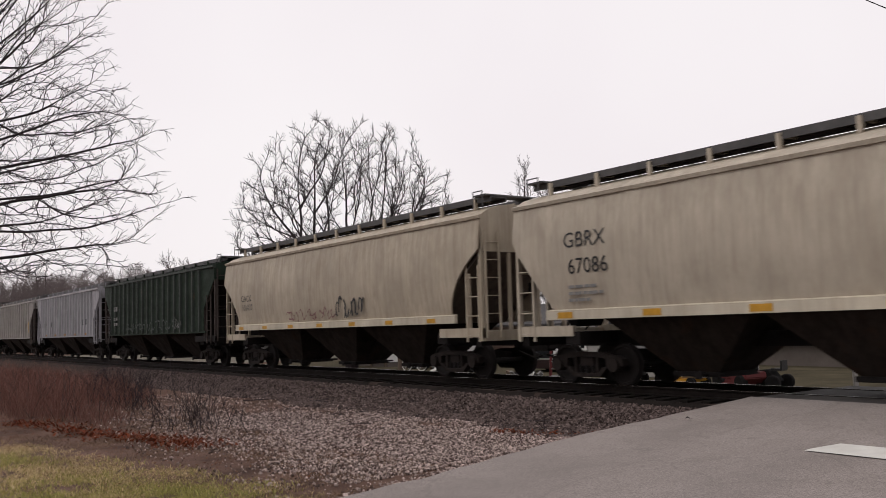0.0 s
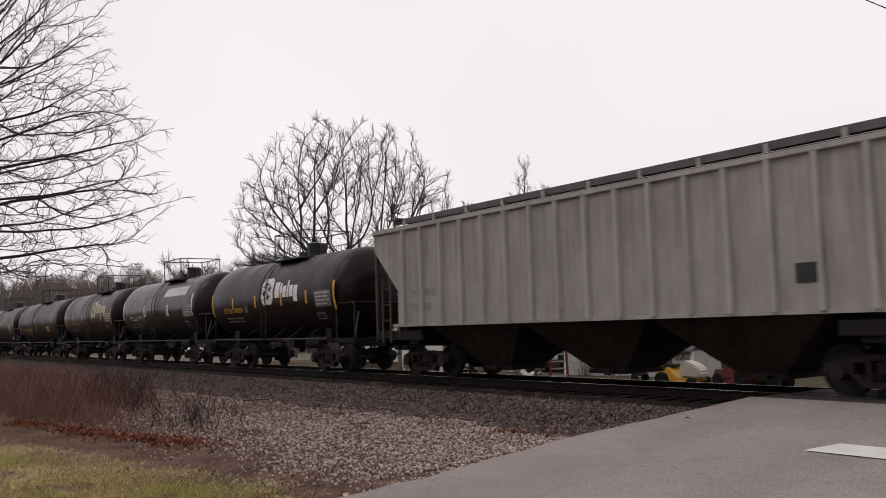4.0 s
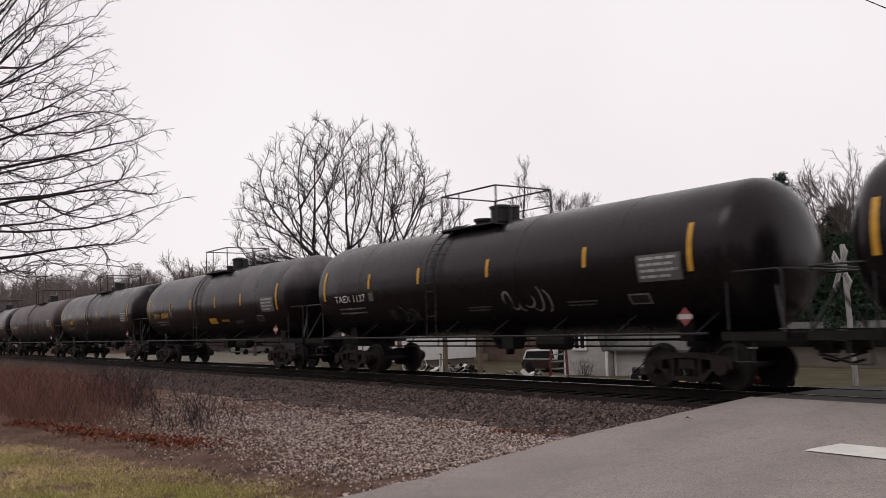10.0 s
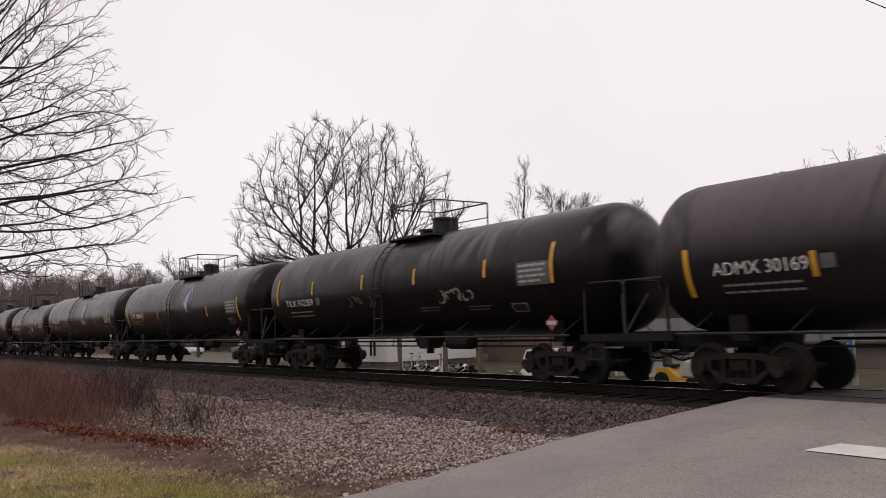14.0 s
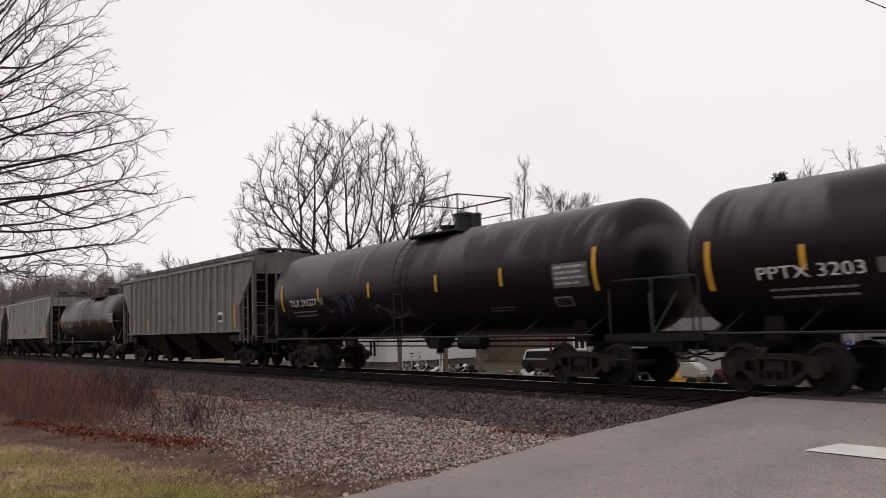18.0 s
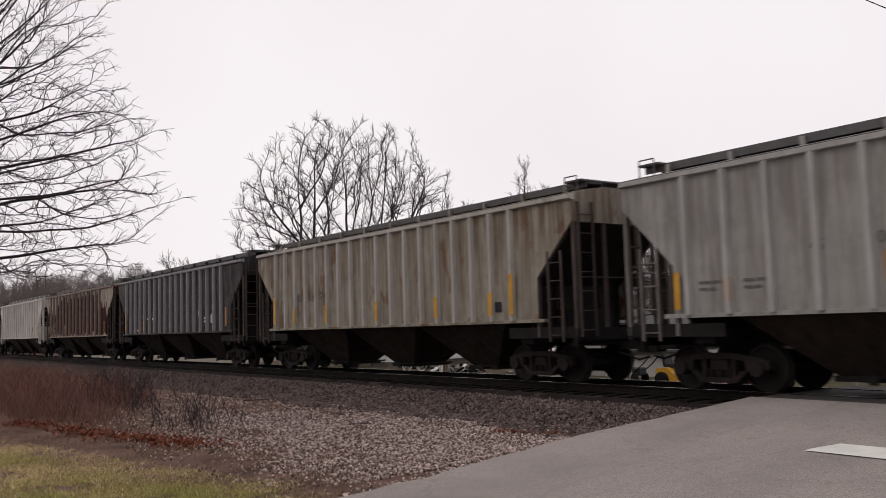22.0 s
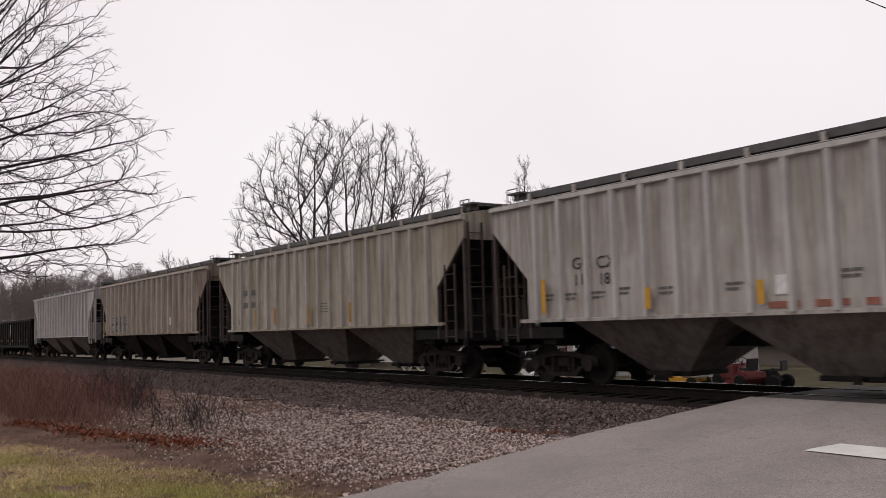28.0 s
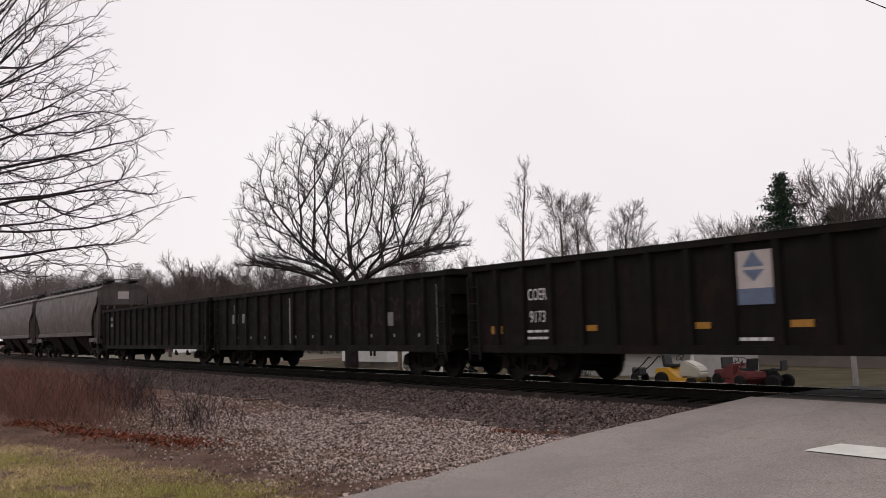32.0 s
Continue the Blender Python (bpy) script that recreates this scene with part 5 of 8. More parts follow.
tank_marks(c, l, "TILX", "312359", "whiteletter", -6.86, -4.81, 2.38, 0.32, strips=(-4.8, -1.46, 1.46, 4.71), longs=(-7.54, 7.22), board=(6.55, 2.64), panel=(5.82, 1.80),
           sign=(7.01, 1.44), blocks=((2.05, 1.92), (4.28, 1.88)), seed=13)
smear(c, -2.5, -0.75, 2.1, 2.4, "greyletter4", 33, 6, 0.03)
smear(c, 2.6, 4.1, 2.05, 2.4, "greyletter", 34, 8, 0.028, "pale graffiti smear")
l = half(-14.05, 3.7)
c = put(tank_car("tank_car", "black tank car with a pale leaf diamond emblem", l, M["blacktank"], dome=0.2), -14.05, 3.7)


def leaf_sign(car, x, z):
    def dia(k):
        bm = bmesh.new()
        bm.faces.new([bm.verts.new(p) for p in ((-0.55 * k, 0, -0.1 * k), (-0.1 * k, 0, -0.62 * k), (0.55 * k, 0, 0.1 * k), (0.1 * k, 0, 0.62 * k))])
        return mesh_of(bm, "emblem")
    wrap(car, dia(1.0), x, z, "emblem", M["placard"], "white-edged diamond emblem")
    wrap(car, dia(0.86), x, z, "emblem_field", M["blueletter"], "blue diamond field", 0.018)
    bm = bmesh.new()
    bm.faces.new([bm.verts.new(p) for p in ((-0.38, 0, -0.18), (-0.08, 0, -0.45), (0.12, 0, 0.2), (0.10, 0, 0.48), (-0.1, 0, 0.3))])
    wrap(car, mesh_of(bm, "emblem"), x - 0.02, z, "emblem_leaf", M["placard"], "pale leaf shape", 0.024)


tank_marks(c, l, "ADMX", "", "whiteletter", -7.1, -5.2, 2.45, 0.34, strips=(-5.1, -2.7, 3.9), longs=(-7.7, 7.3), zt=2.4, board=(6.6, 2.5), panel=(6.4, 1.88), sign=(7.1, 1.44), seed=14, bars_n=5)
leaf_sign(c, 1.6, 3.0)
l = half(-32.95, -14.9)
c = put(tank_car("tank_car", "clean black tank car with a blue diamond emblem", l, M["blacktank"], dome=-0.62), -32.95, -14.9)
tank_marks(c, l, "ADMX", "30317", "whiteletter", -7.2, -5.3, 2.51, 0.34, strips=(-5.16, -2.78, 4.2), longs=(-7.84, 7.5), zt=2.4, board=(6.8, 2.5), panel=(6.5, 1.88), sign=(7.3, 1.44), seed=15)
smear(c, -3.9, -3.0, 2.2, 2.45, "rustletter2", 43, 5, 0.05, "brown graffiti smear")
wrap(c, flat(0.4, 0.14), -1.57, 1.80, "data_panel", M["pinkpaint"], "small pale sticker")
leaf_sign(c, 1.55, 3.05)
bars_me = rows_of_bars((0.9,), 0.34, 0.05, 21)
wrap(c, bars_me, 1.5, 2.2, "owner_mark", M["greyletter"], "faded owner's bars")
l = half(-47.55, -33.8)
c = put(tank_car("tank_car", "black tank car with orange and yellow panels", l, M["sootytank"], axis=2.6, r=1.48, dome=-0.2), -47.55, -33.8)
tank_marks(c, l, "PPTX", "3203", "whiteletter", -4.85, -2.80, 2.20, 0.34, strips=(-3.9, -1.59, 1.24, 3.65), longs=(-5.9, 5.74), zt=2.45, board=(5.05, 2.42), sign=None, seed=16)
wrap(c, flat(0.62, 0.34), 2.11, 2.16, "yellow_panel", M["yellow"], "yellow painted panel")
wrap(c, flat(0.66, 0.24), 2.88, 1.80, "data_panel", M["greyletter2"], "grey stencilled panel")
wrap(c, flat(0.55, 0.30), 0.84, 1.90, "data_panel", M["greyletter"], "pale stencilled panel")
wrap(c, flat(0.55, 0.14), 0.78, 1.56, "orange_panel", M["rustletter"], "orange decal")
wrap(c, flat(0.42, 0.20), 5.40, 2.92, "orange_panel", M["orange"], "orange decal")
wrap(c, flat(0.12, 0.62), 6.2, 3.03, "data_panel", M["greyletter"], "upright row of pale stencilling")
l = half(-66.65, -48.6)
c = put(tank_car("tank_car", "sooty black tank car with faded blue graffiti", l, M["sootytank"], dome=1.17), -66.65, -48.6)
tank_marks(c, l, "TILX", "291277", "whiteletter", -7.08, -5.08, 2.38, 0.34, strips=(-4.9, -1.58, 2.03, 4.84), longs=(-7.7, 8.08), zt=2.62, board=(7.3, 2.51), panel=(6.91, 1.89), blocks=((4.6, 1.8),), seed=17)
smear(c, -4.2, -2.6, 1.9, 2.5, "bluespray", 51, 6, 0.05, "faded blue graffiti")
smear(c, -1.3, 0.6, 1.65, 2.05, "greyletter4", 52, 7, 0.04)

l = half(-85.3, -67.9)
c = put(ribbed_hopper("covered_hopper_car", "mid-grey ribbed covered hopper car", l, M["midgrey"], 18, endpaint=M["dirtygrey"], gap=0.81), -85.3, -67.9)
for tx, x, z in (("4C", -6.35, 2.68), ("NX", -5.55, 2.67), ("45", -6.35, 2.15), ("157", -5.45, 2.15)):
    mark(c, tx, x, z, 0.30, M["greyletter2"], -1.60)
plate(c, -7.2, -7.06, 1.7, 2.4, M["rustletter"], -1.667, label="faded yellow reflector")
plate(c, -4.1, -3.96, 1.65, 2.2, M["yellow"], -1.667, label="yellow reflector strip")
plate(c, 7.05, 7.2, 1.65, 2.6, M["yellow"], -1.667, label="yellow reflector strip")
plate(c, l - 3.55, l - 3.0, 1.9, 2.3, M["whiteletter"], -1.595, "data_board", "white stencil panel")
plate(c, l - 3.48, l - 3.07, 1.96, 2.18, M["darkletter"], -1.60, "data_panel", "black stencil panel")
scrawl(c, -3.2, 0.4, 1.75, 2.3, M["greyletter2"], -1.67, 31, 7, 0.022, "dark graffiti scrawl")
l = half(-101.35, -87.4)
c = put(tank_car("tank_car", "short black tank car with white data panels", l, M["rusttank"], axis=2.56, r=1.45, dome=1.08), -101.35, -87.4)
tank_marks(c, l, "", "", strips=(-3.0, -0.89, 1.19, 3.64), longs=(-6.11, 6.3), zt=2.3, board=(6.05, 2.5), panel=None, sign=None, blocks=((4.5, 1.80),), seed=18)
digit_bars(c, -5.25, -4.40, 2.17, 0.24, "greyletter", 4)
fitted(c, "73681", -4.11, -3.19, 2.18, 0.32, "whiteletter")
wrap(c, rows_of_bars((1.9, 1.9), 0.05, 0.10, 19), -4.25, 1.86, "stencil_block", M["greyletter"], "rows of small illegible stencilling")
l = half(-120.3, -103.2)
c = put(ribbed_hopper("covered_hopper_car", "light grey ribbed covered hopper car", l, M["lightgrey"], 16, endpaint=M["dirtygrey"]), -120.3, -103.2)
for x in (-l + 1.35, 1.57, l - 1.5):
    plate(c, x, x + 0.14, 1.62, 2.35, M["yellow"], -1.665, label="yellow reflector strip")
for x in (-0.4, 5.0):
    plate(c, x, x + 0.42, 1.85, 2.2, M["darkletter"], -1.595, "data_board", "dark stencil panel")
mark(c, "45", -l + 4.4, 2.62, 0.30, M["greyletter2"], -1.60)
mark(c, "06", -l + 5.6, 2.66, 0.30, M["greyletter2"], -1.60)
for x in (-l + 1.9, -l + 2.9):
    bars(c, x, 2.1, (0.5, 0.4), 0.05, 0.08, M["greyletter2"], -1.595)
plate(c, -l + 2.5, -l + 2.66, 1.75, 2.2, M["rustletter"], -1.667, label="faded orange reflector")
plate(c, -l + 5.55, -l + 5.75, 1.95, 2.45, M["rustletter"], -1.595, label="faded orange reflector")
scrawl(c, -l + 6.4, -l + 7.8, 1.75, 2.15, M["pinkpaint"], -1.60, 71, 6, 0.06, "pale pink paint smear")
l = half(-139.0, -121.8)
c = put(ribbed_hopper("covered_hopper_car", "rust-streaked dirty white ribbed covered hopper car", l, M["rustwhite"], 18, gap=0.787), -139.0, -121.8)
for x, z1 in ((-6.98, 2.66), (-5.42, 2.22), (-3.06, 2.24), (0.10, 2.24), (3.23, 2.24), (5.60, 2.24), (6.42, 2.66)):
    plate(c, x, x + 0.15, 1.66, z1, M["yellow"], -1.705, label="yellow reflector strip")
mark(c, "53", -4.19, 2.55, 0.36, M["darkletter"], -1.60)
mark(c, "74", -3.35, 2.56, 0.36, M["darkletter"], -1.60)
for k in range(2):
    plate(c, -5.27 + k * 0.2, -5.13 + k * 0.2, 2.42, 2.70, M["greyletter2"], -1.595, "stencil_bar", "worn unreadable letter")
plate(c, l - 3.0, l - 2.6, 1.75, 2.0, M["darkletter"], -1.595, "data_board", "dark stencil panel")
l = half(-157.8, -140.5)
c = put(ribbed_hopper("covered_hopper_car", "sooty dark grey ribbed covered hopper car", l, M["darkgrey"], 18, gap=0.79), -157.8, -140.5)
for x in (-4.07, 3.88):
    bm = bmesh.new()
    rod(bm, (x, -1.582, 2.36), (x, -1.592, 2.36), 0.17, 18)
    part("sticker", bm, M["placard"], c, "round white and red sticker")
    part("sticker_bar", box_mesh(x - 0.09, x + 0.09, -1.600, -1.593, 2.33, 2.39), M["redwhite"], c, "red sticker print")
for x, w, z in ((-3.29, 0.36, 2.25), (-2.43, 0.50, 2.24), (-5.0, 0.36, 1.69)):
    plate(c, x - w / 2, x + w / 2, z - 0.035, z + 0.035, M["whiteletter"], -1.595, "stencil_bar", "white stencilled bar")
plate(c, 4.40, 4.92, 1.86, 2.24, M["darkletter"], -1.595, "data_board", "dark stencil panel with a pale frame")
for k in range(2):
    plate(c, 4.46, 4.86, 1.93 + k * 0.14, 1.99 + k * 0.14, M["whiteletter"], -1.603, "stencil_bar", "white stencilled bar")
plate(c, 5.22, 5.74, 1.88, 2.26, M["greyletter3"], -1.595, "data_board", "pale grey stencil panel")
for x, z0, z1 in ((-6.90, 1.68, 2.60), (-3.76, 1.66, 2.18), (7.10, 1.72, 2.48)):
    plate(c, x, x + 0.13, z0, z1, M["yellow" if x < 0 else "rustletter"], -1.705, label="yellow reflector strip on a rib")
l = half(-176.1, -159.0)
c = put(ribbed_hopper("covered_hopper_car", "rust-brown ribbed covered hopper car with peeling white paint", l, M["rustbrown"], 15, gap=0.917), -176.1, -159.0)
for tx, z in (("T", 3.36), ("R", 2.83), ("A", 2.29)):
    mark(c, tx, 3.95, z, 0.42, M["greyletter3"], -1.60)
plate(c, 3.80, 4.10, 3.76, 4.02, M["greyletter2"], -1.595, "stencil_bar", "worn unreadable letter")
scrawl(c, -l + 1.5, -l + 3.2, 1.7, 2.4, M["goldletter"], -1.66, 81, 12, 0.012, "faded yellow graffiti scrawl")
for k in range(4):
    x = -l + 1.2 + k * 4.8
    plate(c, x, x + 0.13, 1.62, 2.3, M["rustletter"], -1.665, label="faded orange reflector")
l = half(-194.9, -177.6)
c = put(ribbed_hopper("covered_hopper_car", "off-white ribbed covered hopper car", l, M["white"], 17, endpaint=M["white"]), -194.9, -177.6)
mark(c, "UN", -l + 1.75, 3.0, 0.34, M["darkletter"], -1.60)
mark(c, "PX", -l + 2.55, 3.0, 0.34, M["darkletter"], -1.60)
for k, tx in enumerate(("51", "09", "36")):
    mark(c, tx, -l + 1.75 + k * 0.85, 2.5, 0.34, M["darkletter"], -1.60)
plate(c, l - 3.6, l - 3.1, 1.98, 2.3, M["darkletter"], -1.595, "data_board", "dark stencil panel")
plate(c, l - 1.5, l - 1.36, 1.62, 2.75, M["yellow"], -1.665, label="yellow reflector strip")
l = half(-213.4, -196.4)
c = put(ribbed_hopper("covered_hopper_car", "grey-brown stained ribbed covered hopper car", l, M["brownish"], 18), -213.4, -196.4)
l = half(-232.2, -214.8)
c = put(ribbed_hopper("covered_hopper_car", "pale grey ribbed covered hopper car with yellow reflectors", l, M["lightgrey2"], 18, bay=M["dirtygrey"]), -232.2, -214.8)
mark(c, "GC", -5.57, 2.74, 0.38, M["darkletter"], -1.60, 1.1)
mark(c, "CX", -4.82, 2.72, 0.38, M["darkletter"], -1.60, 1.1)
mark(c, "114", -5.56, 2.37, 0.36, M["darkletter"], -1.60)
mark(c, "181", -4.80, 2.35, 0.36, M["darkletter"], -1.60)
plate(c, -0.73, -0.33, 1.82, 2.17, M["whiteletter"], -1.595, "data_board", "white painted panel")
for k in range(7):
    plate(c, -0.9 + k * 0.9, -0.28 + k * 0.9, 1.58, 1.70, M["redpatch"], -1.588, "primer_patch", "orange-red primer patch")
for x, z in ((-6.7, 2.05), (-5.95, 2.05), (-5.1, 2.05), (-4.35, 2.1), (-3.2, 2.05), (-1.6, 2.05), (0.7, 2.15)):
    bars(c, x - 0.2, z, (0.42, 0.36), 0.05, 0.05, M["greyletter2"], -1.595)
for k, x in enumerate((-6.80, -3.67, -1.05, 3.2, l - 1.8)):
    plate(c, x, x + 0.14, 1.66, 2.1 if 0 < k < 4 else 2.45, M["yellow"], -1.705, label="yellow reflector strip")
plate(c, l - 4.7, l - 4.2, 2.0, 2.32, M["darkletter"], -1.595, "data_board", "dark stencil panel")
l = half(-250.5, -233.4)
c = put(ribbed_hopper("covered_hopper_car", "dirty beige ribbed covered hopper car", l, M["beige"], 18, bay=M["dirtygrey"]), -250.5, -233.4)
for x in (-5.95, -5.20):
    bars(c, x, 2.85, (0.42, 0.0, 0.42), 0.22, 0.02, M["greyletter2"], -1.595)
bars(c, -6.5, 1.85, (0.4, 0.3), 0.05, 0.05, M["greyletter2"], -1.595)
for x in (-4.62, -2.95, -0.22, 2.6):
    plate(c, x, x + 0.14, 1.66, 2.28, M["rustletter"], -1.705, label="faded orange reflector")
bars(c, 0.15, 2.3, (0.9, 0.9, 0.9, 0.9), 0.03, 0.06, M["greyletter2"], -1.595)
l = half(-269.1, -251.9)
c = put(ribbed_hopper("covered_hopper_car", "brown-stained beige covered hopper car with boxed letters", l, M["brownish2"], 18), -269.1, -251.9)
for k, (a, b) in enumerate((("G", "10"), ("F", "0"), ("S", "3"), ("X", "3"))):
    x = -6.12 + k * 0.846
    plate(c, x, x + 0.54, 1.68, 2.48, M["darkletter"], -1.595, "letter_box", "black lettering panel")
    mark(c, a, x + 0.27, 2.27, 0.38, M["whiteletter"], -1.605)
    mark(c, b, x + 0.27, 1.87, 0.38, M["whiteletter"], -1.605)
for x in (-l + 1.3, -2.15, 1.15):
    plate(c, x, x + 0.13, 1.62, 2.25, M["yellow"], -1.665, label="yellow reflector strip")
plate(c, 3.5, 3.95, 1.9, 2.25, M["whiteletter"], -1.595, "data_board", "white stencil panel")
l = half(-287.9, -270.6)
c = put(ribbed_hopper("covered_hopper_car", "pale grey covered hopper car with faint red scrawl", l, M["palegrey"], 18, endpaint=M["palegrey"], bay=M["dirtygrey"]), -287.9, -270.6)
for tx, x, z in (("TIL", -6.0, 2.53), ("X", -5.25, 2.52), ("412", -4.29, 2.51), ("95", -3.43, 2.49)):
    mark(c, tx, x, z, 0.34, M["greyletter2"], -1.60)
for x in (-5.97, -5.12, -4.27):
    bars(c, x - 0.22, 2.05, (0.42, 0.42), 0.05, 0.1, M["greyletter"], -1.595)
scrawl(c, -1.6, 2.4, 2.2, 3.4, M["redletter"], -1.67, 41, 7, 0.014, "thin faded red scrawl")
for x, z in ((-6.95, 2.0), (-4.5, 1.8), (-1.95, 1.78), (1.5, 1.8), (4.1, 1.8), (6.7, 1.9)):
    plate(c, x, x + 0.46, z - 0.07, z + 0.07, M["yellow"], -1.595, label="orange-yellow reflector")

l = half(-306.5, -289.2)
c = put(gondola_car("gondola_car", "black ribbed gondola car with a pale poster panel", l, M["gondola"], 18), -306.5, -289.2)
mark(c, "COER", -5.97, 2.11, 0.40, M["whiteletter"], -1.505, 0.64)
mark(c, "9173", -5.97, 1.58, 0.40, M["whiteletter"], -1.505, 0.72)
bars(c, -l + 2.26, 1.22, (0.85, 0.85), 0.06, 0.10, M["whiteletter"], -1.505)
plate(c, -0.37, 0.37, 1.66, 2.66, M["placard"], -1.505, "poster_panel", "pale panel with a blue band", 0.01)
plate(c, -0.37, 0.37, 1.66, 1.96, M["bluepale"], -1.516, "poster_band", "light blue band")
bm = bmesh.new()
bm.faces.new([bm.verts.new(p) for p in ((-0.25, -1.52, 2.36), (0.21, -1.52, 2.36), (-0.02, -1.52, 2.66))])
bm.faces.new([bm.verts.new(p) for p in ((-0.25, -1.52, 2.30), (-0.02, -1.52, 2.08), (0.21, -1.52, 2.30))])
part("poster_emblem", bm, M["bluepale"], c, "blue arrow shapes")
for x, h in ((-305.35, 0.20), (-302.1, 0.13), (-299.1, 0.13), (-296.95, 0.13), (-293.9, 0.13), (-290.9, 0.13)):
    plate(c, x + 297.62, x + 298.06, 1.30 - h / 2, 1.30 + h / 2, M["rustletter"], -1.505, label="amber reflector")
bars(c, -0.4, 1.0, (0.7,), 0.06, 0.1, M["whiteletter"], -1.505)
l = half(-324.2, -307.3)
c = put(gondola_car("gondola_car", "sooty black gondola car with white stencils", l, M["gondola"], 17), -324.2, -307.3)
mark(c, "M", -322.1 + 315.75, 2.36, 0.40, M["whiteletter"], -1.505)
mark(c, "L", -321.1 + 315.75, 2.36, 0.40, M["whiteletter"], -1.505)
for x in (-322.4, -321.4):
    bars(c, x + 315.75, 2.06, (0.62,), 0.10, 0.1, M["greyletter"], -1.505)
    bars(c, x + 315.75, 1.80, (0.62,), 0.34, 0.1, M["greyletter"], -1.505)
for k in range(12):
    plate(c, -l + 1.0 + k * 1.3, -l + 1.09 + k * 1.3, 1.16, 1.26, M["greyletter"], -1.505, "stencil_block", "small pale stencil square")
scrawl(c, 2.6, 7.2, 1.4, 2.4, M["brownspray"], -1.51, 61, 15, 0.06, "faded brown graffiti scrawl")
plate(c, -1.2, -1.12, 1.0, 2.6, M["greyletter"], -1.6, "stripe", "pale vertical stripe")
plate(c, l - 0.62, l - 0.5, 0.95, 2.6, M["greyletter"], -1.6, "stripe", "pale vertical stripe")
plate(c, l - 3.3, l - 2.9, 1.5, 1.9, M["greyletter"], -1.505, "data_board", "pale outlined stencil box")
l = half(-341.7, -324.9)
c = put(gondola_car("gondola_car", "black gondola car with small white stencils", l, M["gondola"], 17), -341.7, -324.9)
bars(c, -l + 1.4, 2.3, (0.6, 0.6), 0.2, 0.15, M["greyletter"], -1.505)
l = half(-360.6, -343.2)
c = put(bowed_hopper("covered_hopper_car", "grey covered hopper car with bowed sides", l, M["lastgrey"]), -360.6, -343.2)
part("end_panel", box_mesh(l + 0.0, l + 0.01, -0.3, 0.35, 3.7, 4.15), M["placard"], c, "white painted panel on the car's end")
l = half(-379.2, -362.0)
c = put(bowed_hopper("covered_hopper_car", "grey covered hopper car with bowed sides", l, M["lastgrey"]), -379.2, -362.0)

# ---- ground, road and track ----
def lerp(a, b, t):
    return a + (b - a) * max(0.0, min(1.0, t))


def bed(y):
    """Height of the ballast section at the distance y from the track's middle."""
    d = abs(y)
    if d < 1.36:
        return -0.20
    if d < 1.46:
        return lerp(-0.20, -0.30, (d - 1.36) / 0.10)
    return lerp(-0.30, -0.62, (d - 1.46) / 1.8)


ROAD_L, ROAD_R = -9.6, -2.6


def road_z(y):
    if y > 1.7:
        return lerp(-0.03, -0.95, (y - 1.7) / 9)
    if y > -1.7:
        return -0.012
    return lerp(-0.02, -0.50, (-1.7 - y) / 7.5)


def land(x, y):
    """The lie of the land."""
    z = -0.60 if y < 0 else lerp(-0.6, -1.0, (y - 3) / 8)
    if y < 0:
        z = lerp(-0.62, -0.55, (-y - 3) / 7)
    near_road = 1 - max(0.0, min(1.0, max(ROAD_L - x, x - ROAD_R, 0.0) / 2.2))
    z = lerp(z, road_z(y) - 0.02, near_road ** 1.5)
    return z + 0.05 * mnoise.noise(Vector((x * 0.35, y * 0.35, 0))) * (1 - near_road)


def sheet(name, xs, ys, height, material, label, category="ground", kind="structure", skirt=0.0):
    bm = bmesh.new()
    g = [[bm.verts.new((x, y, height(x, y))) for x in xs] for y in ys]
    for j in range(len(ys) - 1):
        for i in range(len(xs) - 1):
            bm.faces.new((g[j][i], g[j][i + 1], g[j + 1][i + 1], g[j + 1][i]))
    return solo(name, bm, material, label, category, kind=kind, smooth=True)


def steps_of(*legs):
    """Cuts along a line: (from, to, step) legs joined."""
    out = []
    for a, b, s in legs:
        n = max(1, round((b - a) / s))
        out += [a + (b - a) * k / n for k in range(n)]
    return out + [legs[-1][1]]


gx = steps_of((-1500, -200, 130), (-200, -60, 10), (-60, -30, 2.0), (-30, 6, 0.5), (6, 40, 4), (40, 1500, 150))
gy = steps_of((-1500, -60, 150), (-60, -18, 4), (-18, 4, 0.4), (4, 30, 1.5), (30, 120, 10), (120, 1500, 150))


def ground_z(x, y):
    z = land(x, y)
    if abs(y) < 3.4:
        z = min(z, bed(y) - 0.10)
    if ROAD_L - 0.3 < x < ROAD_R + 0.3:
        z = min(z, road_z(y) - 0.06)
    return z


M["soil"] = plain("winter_grass_soil", (0.125, 0.079, 0.063), 0.95, 0, 0.6, 0.9, 26, 1.0, 0.04)
M["ballast"] = plain("ballast_fines", (0.058, 0.043, 0.037), 0.95, 0, 0.45, 1.5, 22, 1.0, 0.04)
# Crossing panels: shadow of track and wheels put into a dark timber colour.
M["crossing"] = plain("shade_dark_crossing_timber", (0.035, 0.030, 0.028), 0.8, 0, 0.3, 2, 40, 0.3)


